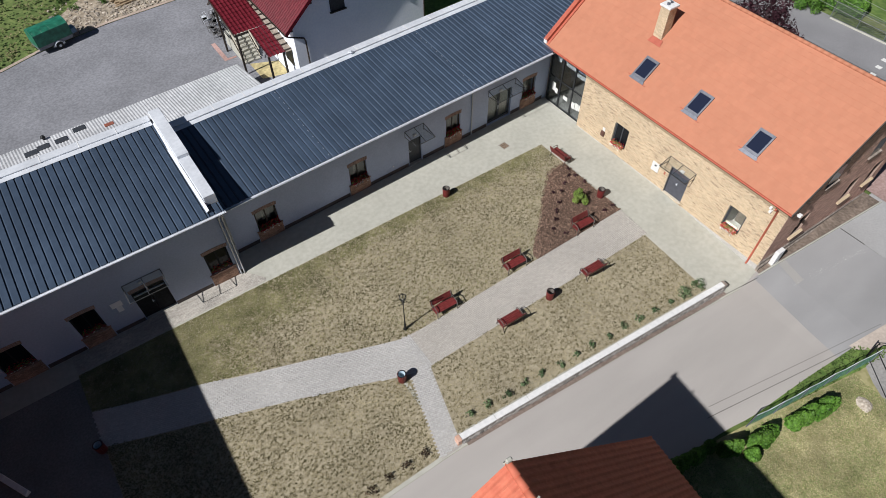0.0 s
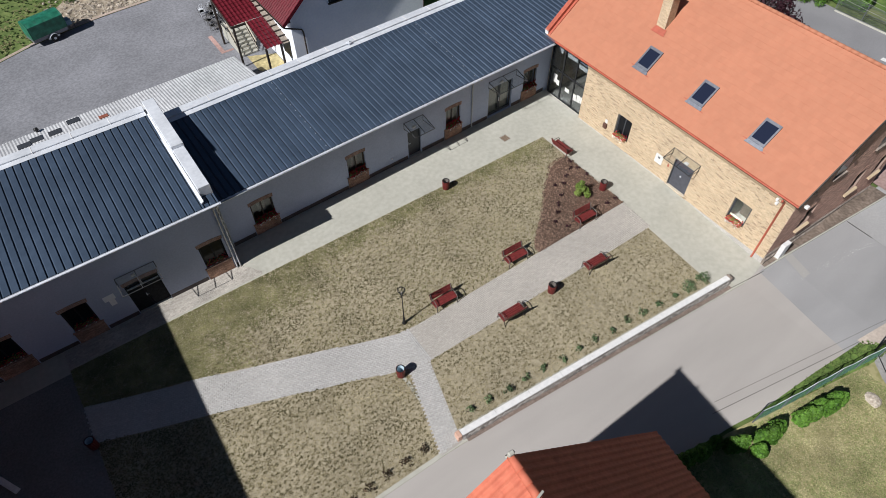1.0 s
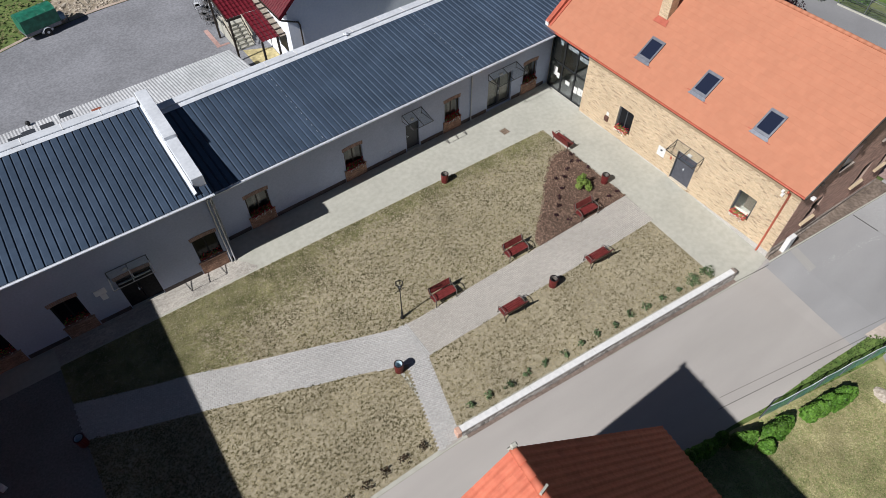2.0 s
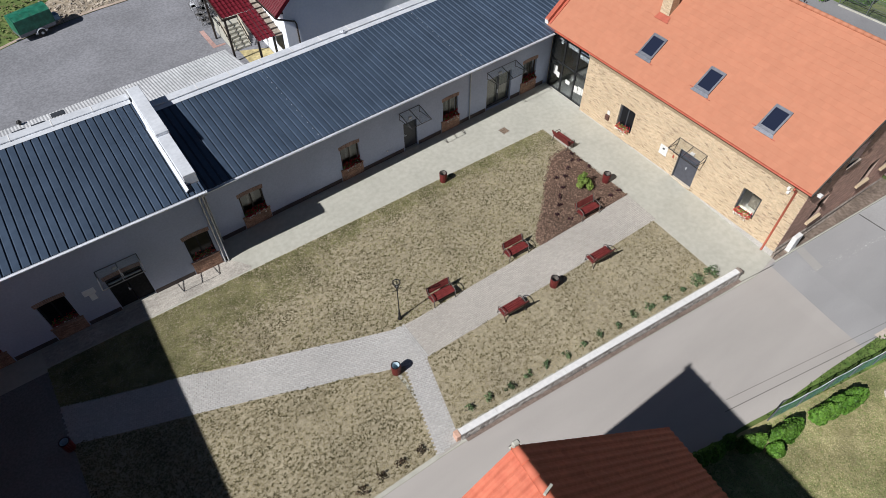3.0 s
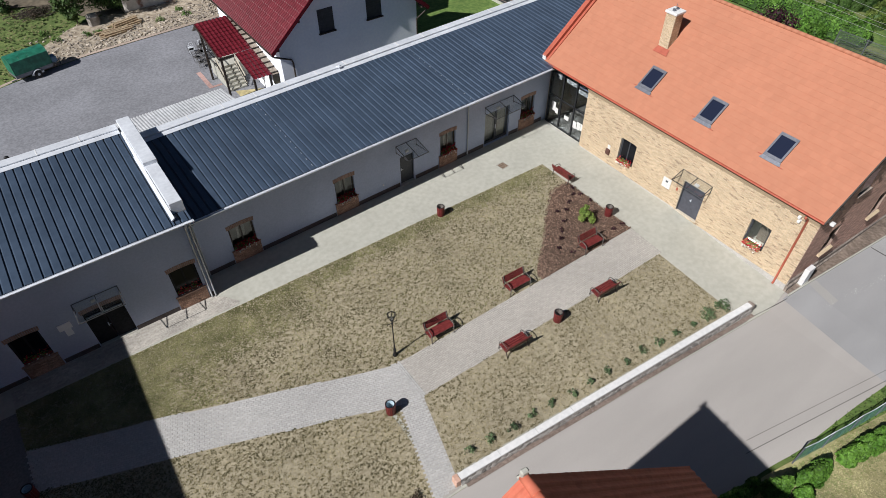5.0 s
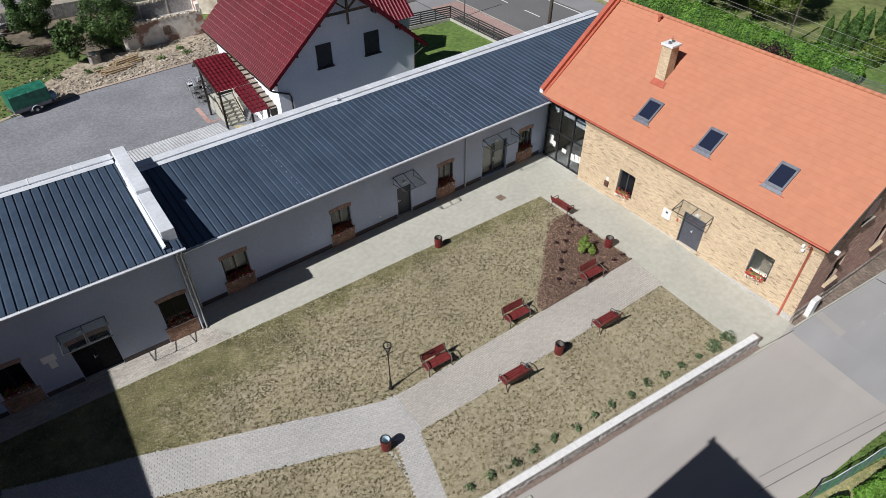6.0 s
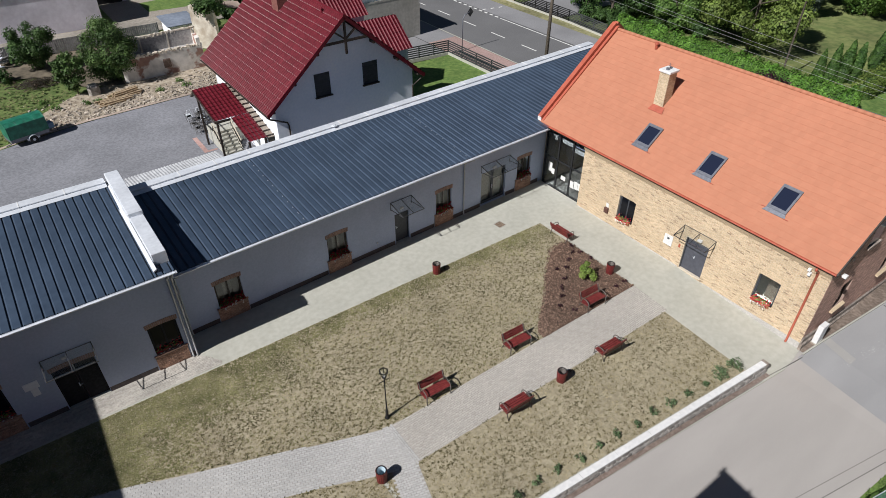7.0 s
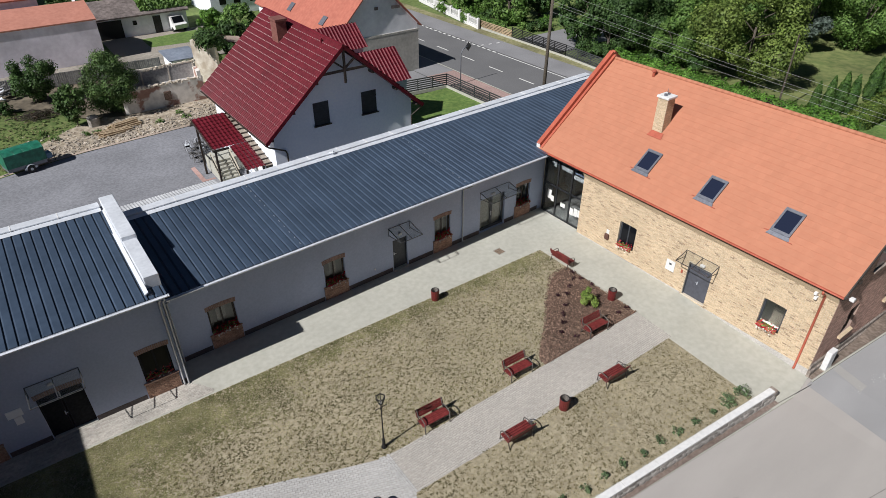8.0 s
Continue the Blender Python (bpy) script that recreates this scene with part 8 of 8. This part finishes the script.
part("body", Geo().prism_y([(-1.9, 0.35), (1.9, 0.35), (2.3, 0.5), (2.35, 1.0), (1.75, 1.15), (1.25, 1.95), (-1.9, 2.0), (-2.0, 1.9)], -0.9, 0.9), CAP_WHITE, van)
part("windscreen", Geo().add([(1.78, -0.75, 1.18), (1.78, 0.75, 1.18), (1.3, 0.7, 1.92), (1.3, -0.7, 1.92)], [(0, 1, 2, 3)]), PANE, van)
for sx in (-1.3, 1.4):
    for sy in (-0.9, 0.75):
        part("wheel", Geo().tube([(sx, sy, 0.33), (sx, sy + 0.15, 0.33)], 0.33, 12), TYRE, van)
setting("barn_yard", sheet(flat(52.6), flat(58), -30, 12, 0.008, 2), M("earth_grey_brown", (0.22, 0.20, 0.17), (0.33, 0.30, 0.26), 2.5, 1.0, bump=0.4, stain=0.25, fine=8), "trodden bare earth before the barn", "ground")
setting("garage_yard", sheet(flat(58.02), flat(67.3), -2.5, 14, 0.01, 2), M("gravel_grey_brown", (0.24, 0.215, 0.18), (0.34, 0.305, 0.265), 6, 1.0, bump=0.3, stain=0.1, fine=8), "bare gravel yard before the garages", "ground")
setting("garage_grass", sheet([(2, 60.5), (12, 59.5)], [(2, 65), (12, 66)], 2, 12, 0.02, 2), LAWN_GREEN, "patch of bright grass by the garages", "lawn")
lt = thing("low_shed", "low shed with blue-grey sheet roof", "shed")
part("wall", Geo().box(0.9, 46.4, -1.3, 3.7, 49.8, 0.7), GREY_RENDER, lt)
part("roof", Geo().prism_x([(46.1, 0.75), (50.2, 0.95), (50.2, 1.05), (46.1, 0.85)], 0.6, 3.95), M("sheet_blue_grey", (0.16, 0.19, 0.24), (0.22, 0.25, 0.31), 3, 0.6), lt)
bf = thing("board_fence", "dark grey upright board fence before the barn", "fence")
FENCE_BOARD = M("board_dark_grey", (0.14, 0.14, 0.15), (0.24, 0.24, 0.25), 4, 0.9, bump=0.2, stain=0.2, vary=0.2)
board = Geo().box(-0.09, -0.012, 0.05, 0.09, 0.012, 1.48).mesh("board")
for i in range(150):
    x = -29.5 + 0.2 * i
    part("board", board, FENCE_BOARD, bf, at=pose(x, 51.9 - 0.05 * (x + 29.5) + 0.035 * max(0, -x - 9), -1.2))
for i in range(13):
    x = -29.5 + 2.5 * i
    part("post", Geo().box(x - 0.06, -0.02, 0, x + 0.06, 0.1, 1.5), FENCE_BOARD, bf, at=pose(0, 51.95 - 0.05 * (x + 29.5) + 0.035 * max(0, -x - 9), -1.2))
gh = gable_house("pale_house", 14.5, 24.6, 33.4, 54, -1.3, 4.0, 9.0, "y", GREY_RENDER, ORANGE_OLD, "pale grey house with orange roof by the street", 0.35)
part("string_course", Geo().box(14.4, 33.3, 3.2, 24.7, 33.4, 3.4), BROWN_RENDER, gh)
part("ground_floor", Geo().box(14.45, 33.32, -1.3, 24.66, 33.39, 3.2), BROWN_RENDER, gh, "brownish ground floor wall")
part("vent", Geo().box(19.2, 33.3, 6.0, 19.6, 33.42, 6.3).box(21.3, 33.3, 5.9, 22.3, 33.42, 6.2), SLATE_OLD, gh, "small vents in the gable")
for y in (37.25, 45.25):
    part("rooflight", Geo().box(-0.55, -0.45, 0, 0.55, 0.45, 0.12), SKY_FRAME, gh, "grey rooflight", at=pose(15.1, y, 4.74, 0, -44.7, 0))
wh = gable_house("white_cottage", 14, 24, 72, 82, -1.3, 3.2, 7.5, "x", WHITE_WALL, SLATE_OLD, "white cottage with grey roof")
for x in (15.3, 17.5, 20):
    part("window", Geo().box(x, 71.95, 0.2, x + 1.0, 72.0, 1.8), PANE, wh)
gable_house("far_house", 28, 40, 84, 96, -1.3, 4.0, 9, "x", WHITE_WALL, ORANGE_OLD, "distant white house with orange roof")
gable_house("far_house", -30, -14, 92, 104, -1.3, 4.0, 9, "x", GREY_RENDER, SLATE_OLD, "distant grey house with dark roof")
gable_house("far_house", 54, 66, 78, 90, -1.3, 4.0, 9, "x", WHITE_WALL, ORANGE_OLD, "distant white house beyond the street")

# ---- gardens and park beyond the street ----
PARK_LAWN = M("lawn_park", (0.095, 0.13, 0.037), (0.18, 0.20, 0.07), 1.2, 1.0, bump=0.3, stain=0.25, stain_size=0.2, fine=8)
setting("garden_path", sheet(flat(28.5), flat(36), 42, 58, 0.01, 2), ASPHALT, "grey garden drive beyond the street", "path")
setting("park_lawn", sheet(flat(-30), flat(24), 42.5, 100, 0.005, 4), PARK_LAWN, "sunlit park lawn", "lawn")
setting("park_meadow", sheet(flat(-25), flat(-5.4), 44, 80, 0.03, 3), LAWN_GREEN, "strip of bright green mown grass", "lawn")
hedge([(43.4, 20.5), (43.0, 10), (42.8, 1), (43.2, -6.5)], 0, 2.1, 1.5, LEAF_BRIGHT, 701, "green hedge along the street", 17000, 0.1)
hedge([(46.9, -4.9), (56, -4.3), (72, -2.2)], 0, 1.5, 2.0, LEAF_YELLOW, 702, "clipped yellow-green hedge in the park", 18000, 0.1)
hedge([(42.3, 48), (42.4, 38.5)], 0, 1.4, 1.0, LEAF_MID, 703, "overgrown garden hedge by the fence", 2600, 0.11)
tree(27.0, -5.7, -1.2, 7.3, 2.8, LEAF_PLUM, 704, "dark purple-leaved plum tree beside the street", 9000, 0.1, 0.12, 0.2, "tree")
tree(26.6, -8.3, -1.2, 5.6, 1.5, LEAF_PLUM, 709, "small dark purple-leaved plum tree", 2200, 0.09, 0.06, 0.2, "tree")
bush(40.9, -2.4, -1.2, 1.7, 1.7, LEAF_BRIGHT, 705, "bright green shrub by the fence", 1800, 0.1)
LEAF_CONIFER = leaf_material("leaf_conifer", (0.03, 0.075, 0.015), (0.075, 0.14, 0.03))
SPRUCE = [(48.6, -0.2, 3.0), (49.0, -1.2, 3.7), (49.6, -2.0, 4.2), (50.3, -2.7, 4.0), (55.6, -2.3, 4.6), (56.6, -2.9, 5.2), (57.8, -3.3, 5.4), (59.0, -3.8, 5.4)]
for i, (x, y, h) in enumerate(SPRUCE):
    thuja(x, y, -1.2, h, 0.15 * h, LEAF_CONIFER, 720 + i, "dense green upright conifer in the park", 2600, 0.11, "park conifers")
TREES = [
    (50.5, 23.5, 9.0, 4.6, LEAF_DARK), (56.5, 19.0, 10.5, 4.8, LEAF_MID), (46.8, 24.5, 7.0, 3.4, LEAF_DARK), (50.0, 8.2, 10.5, 5.0, LEAF_YELLOW), (55.0, 15.5, 10.0, 4.6, LEAF_MID), (49.8, 16.8, 6.5, 3.0, LEAF_MID), (46.2, 28.0, 8.5, 3.2, LEAF_DARK),
    (62.5, 14.5, 11, 4.8, LEAF_MID), (73.5, 7.0, 10.5, 4.8, LEAF_MID), (66.8, 10.8, 11.0, 2.3, LEAF_SILVER), (80.0, 9.5, 11, 5.0, LEAF_MID), (83.0, 6.5, 10, 5.0, LEAF_YELLOW),
    (78.5, 3.5, 8.5, 3.8, LEAF_MID), (93.0, 10.0, 12, 6, LEAF_DARK), (62.0, 24.0, 12, 5.5, LEAF_DARK), (72.0, 19.0, 13, 6, LEAF_DARK), (86.0, 18.0, 13, 6, LEAF_DARK),
    (46.5, 42.5, 6.0, 2.8, LEAF_MID), (47.0, 50.5, 6.5, 3.0, LEAF_MID), (54.0, 44.0, 7.5, 3.4, LEAF_DARK), (50.0, 56.0, 8, 3.6, LEAF_MID), (60.0, 36.5, 8, 3.6, LEAF_MID), (57.0, 30.0, 7.5, 3.0, LEAF_DARK),
    (12.5, 57.0, 4.2, 2.2, LEAF_MID), (10.6, 61.5, 3.6, 1.7, LEAF_BRIGHT), (5.9, 49.0, 3.9, 1.5, LEAF_MID), (9.5, 50.5, 4.2, 1.9, LEAF_DARK), (-2.5, 80, 9, 4, LEAF_DARK), (6, 84, 10, 4.5, LEAF_DARK), (-18, 84, 9, 4.5, LEAF_MID), (14, 90, 10, 5, LEAF_DARK), (45, 70, 9, 4, LEAF_DARK), (40, 100, 10, 5, LEAF_DARK), (70, 50, 10, 5, LEAF_DARK), (84, 36, 11, 6, LEAF_DARK)]
for i, (x, y, h, r, leaf) in enumerate(TREES):
    kind_ = {LEAF_DARK: "dark green", LEAF_MID: "leafy green", LEAF_BRIGHT: "bright green", LEAF_YELLOW: "yellow-green", LEAF_SILVER: "silver-green"}[leaf]
    tree(x, y, -1.2, h, r, leaf, 800 + i, kind_ + " broad-crowned tree with dense leaves", int(4000 + 3900 * r) if 40 < x < 76 and y < 26 else int(2500 + 1300 * r), (0.145 if x < 76 and y < 26 else 0.19), 0.22, 0.16 if leaf is LEAF_YELLOW else 0.06, clumps=30)

for i in range(26):
    r = random.Random(1200 + i)
    x, y = r.uniform(43, 50), r.uniform(37, 62)
    bush(x, y, -1.2, r.uniform(0.8, 2.0), r.uniform(0.7, 1.5), (LEAF_MID, LEAF_DARK, LEAF_BRIGHT)[i % 3], 1240 + i, "leafy garden shrub beyond the street", 700, 0.11, "shrub", "garden_shrub", "garden shrubs")
for i in range(22):
    r = random.Random(1300 + i)
    x, y = (r.uniform(43, 47), r.uniform(17, 27)) if i < 12 else (r.uniform(47, 55), r.uniform(10, 24))
    bush(x, y, -1.2, r.uniform(1.2, 2.4), r.uniform(1.0, 1.8), LEAF_DARK, 1340 + i, "dense dark shrub under the park trees", 1100, 0.12, "shrub", "park_shrub", "park shrubs")

# ---- neighbour's garden by the lane ----
NLAWN = M("lawn_mixed", (0.225, 0.215, 0.09), (0.36, 0.325, 0.17), 3, 1.0, bump=0.3, stain=0.2, stain_size=0.5, fine=9)
setting("neighbour_lawn", sheet(flat(-60), [(-5, -23.6), (2.3, -24.1), (4.4, -24.6), (11.4, -26.0), (20, -27)], -4.2, 20, -0.03, 1.5), NLAWN, "sunburnt green lawn of the neighbouring garden", "lawn")
setting("verge_grass", sheet([(3.5, -24.4), (11.4, -26.0), (14, -26.4)], [(3.5, -24.2), (4.05, -24.28), (8.0, -24.54), (11.9, -24.93), (12.4, -25.55)], 3.5, 12.4, -0.025, 0.8), LAWN_GREEN, "green grass verge of the lane", "grass")
on_verge = lambda x, y: along([(3.5, -24.4), (11.4, -26.0), (14, -26.4)], x) < y < along([(3.5, -24.22), (4.05, -24.3), (8.0, -24.57), (11.9, -24.96), (12.4, -25.6)], x)
whole("grass", tufts(on_verge, (3.5, 13, -26.4, -23.8), 130, 11, 0.08, 0.06, 5, -0.02), GRASS_GREEN, "rough green verge grass along the lane", "grass", kind="stuff")
on_garden = lambda x, y: y < along([(-4, -23.9), (3.3, -24.55), (11.4, -26.0)], x) and x < 10.3
LAWN_BLADES = leaf_material("grass_sunburnt", (0.30, 0.275, 0.14), (0.41, 0.37, 0.205), 0.8)
whole("grass", tufts(on_garden, (1.5, 13, -31.5, -24.8), 320, 12, 0.012, 0.05, 3, -0.02, keep=even), LAWN_BLADES, "short sunburnt grass of the neighbouring garden", "grass", kind="stuff")
worn = lambda x, y: clamp(1.25 - math.hypot((x - 5.2) / 2.6, (y + 27.0) / 1.5) + 0.35 * noise.noise((x * 0.9, y * 0.9, 3.0)))
LAWN_MIXED = leaf_material("grass_garden_green", (0.17, 0.20, 0.07), (0.27, 0.29, 0.125), 0.8)
whole("grass", tufts(on_garden, (-4, 13, -33, -23.6), 420, 13, 0.014, 0.05, 3, -0.02, keep=lambda x, y, d: 0.62 * (1 - worn(x, y)) * clamp(0.8 + 0.6 * d)), LAWN_MIXED, "greener grass round the worn garden patch", "grass", kind="stuff")
nf = thing("mesh_fence", "sagging green mesh fence between lane and garden", "fence")
FA = [(3.3, -24.42), (5.0, -24.75), (6.7, -25.02), (8.4, -25.3), (10.0, -25.6), (11.6, -25.9)]
NET = thin_sheet("net_green", 0.0)
nn = NET.node_tree.nodes
for node in nn:
    if node.type == "BSDF_TRANSPARENT":
        node.inputs["Color"].default_value = (0.85, 0.92, 0.88, 1)
    if node.type == "BSDF_GLOSSY":
        node.inputs["Color"].default_value = (0.27, 0.50, 0.42, 1)
        node.inputs["Roughness"].default_value = 0.9
    if node.type == "MIX_SHADER":
        node.inputs["Fac"].default_value = 0.45
for i, (x, y) in enumerate(FA):
    z = gz(x, y) - 0.05
    part("post", Geo().tube([(x, y, z), (x, y, z + 1.35)], 0.03, 6), SKY_FRAME, nf)
    if i:
        a, b = FA[i - 1], (x, y)
        g = Geo()
        for k in range(9):
            t = k / 8
            px, py = a[0] + (b[0] - a[0]) * t, a[1] + (b[1] - a[1]) * t
            zz = gz(px, py)
            sag = 0.12 * math.sin(math.pi * t)
            g.v += [(px, py, zz - 0.02), (px + 0.03, py - 0.12 * math.sin(2 * math.pi * t), zz + 0.65), (px, py, zz + 1.3 - sag)]
            if k:
                q = 3 * k
                g.f += [(q - 3, q, q + 1, q - 2), (q - 2, q + 1, q + 2, q - 1)]
        part("net", g, NET, nf, "green plastic mesh")
        part("top_wire", Geo().tube([(a[0], a[1], gz(*a) + 1.29), ((a[0] + b[0]) / 2, (a[1] + b[1]) / 2, gz(*b) + 1.17), (b[0], b[1], gz(*b) + 1.29)], 0.018, 5), FLASHING, nf)
# thujas behind the fence, each a plant of its own
rt = random.Random(61)
k = 0
for x0, y0, x1, y1, h, count in ((-3.6, -23.75, 0.4, -24.0, 1.35, 9), (0.62, -24.15, 0.8, -24.2, 1.2, 1), (1.2, -24.4, 1.85, -24.8, 1.5, 3), (2.15, -25.5, 2.2, -25.5, 1.0, 1), (2.5, -25.05, 3.9, -25.4, 1.4, 4), (4.95, -25.55, 7.7, -26.2, 1.3, 8)):
    for i in range(count):
        t = (i + 0.5) / count
        k += 1
        x, y = x0 + (x1 - x0) * t + rt.uniform(-0.08, 0.08), y0 + (y1 - y0) * t + rt.uniform(-0.12, 0.12)
        hh = h * rt.uniform(0.8, 1.12)
        thuja(x, y, gz(x, y) - 0.02, hh, rt.uniform(0.3, 0.4), LEAF_BRIGHT, 900 + k, "bright green young thuja behind the mesh fence", 1300, 0.065, "thujas by the fence", "thuja")
rock = thing("garden_stone", "pale boulder lying in the garden lawn", "stone", at=pose(9.2, -27.1, gz(9.2, -27.1) - 0.1))
bm = bmesh.new()
bmesh.ops.create_icosphere(bm, subdivisions=2, radius=0.45)
for v in bm.verts:
    v.co *= 1 + 0.25 * noise.noise(v.co * 3)
    v.co.z *= 0.5
me = bpy.data.meshes.new("boulder")
bm.to_mesh(me)
bm.free()
part("boulder", me, RUBBLE, rock)
GATE_PAVE = M("gate_paving_grey", (0.26, 0.25, 0.245), (0.34, 0.33, 0.32), 8, 0.95, bump=0.2, stain=0.15)
setting("gate_paving", sheet([(10.1, -28.2), (11.0, -28.6), (16, -29)], [(10.1, -27.7), (11.0, -26.0), (12.0, -25.75), (16, -26.6)], 10.1, 16, -0.015, 0.5), GATE_PAVE, "grey paved drive behind the garden gate", "pavement")
setting("gate_apron", sheet([(11.6, -25.0), (12.4, -25.6), (16, -26.5)], [(11.6, -24.72), (14.5, -25.1), (16, -25.3)], 11.65, 16, -0.02, 0.5), M("apron_pinkish", (0.42, 0.36, 0.31), (0.50, 0.43, 0.375), 8, 0.95, bump=0.15), "pinkish concrete apron before the garden gate", "pavement")
gate = thing("garden_gate", "thin black metal garden gate frame by the lane", "gate")
zg = gz(12, -26)
part("rail", Geo().beam((11.75, -25.62, zg + 0.95), (10.1, -27.75, zg + 0.95), 0.035), BLACK_IRON, gate)
part("rail", Geo().beam((11.75, -25.62, zg + 0.12), (10.1, -27.75, zg + 0.12), 0.03), BLACK_IRON, gate)
part("rail", Geo().beam((12.0, -25.6, zg + 0.95), (14.2, -27.6, zg + 0.95), 0.035), BLACK_IRON, gate)
for x, y in ((11.75, -25.62), (10.1, -27.75), (12.0, -25.6), (14.2, -27.6)):
    part("post", Geo().beam((x, y, zg - 0.1), (x, y, zg + 1.1), 0.06), BLACK_IRON, gate)
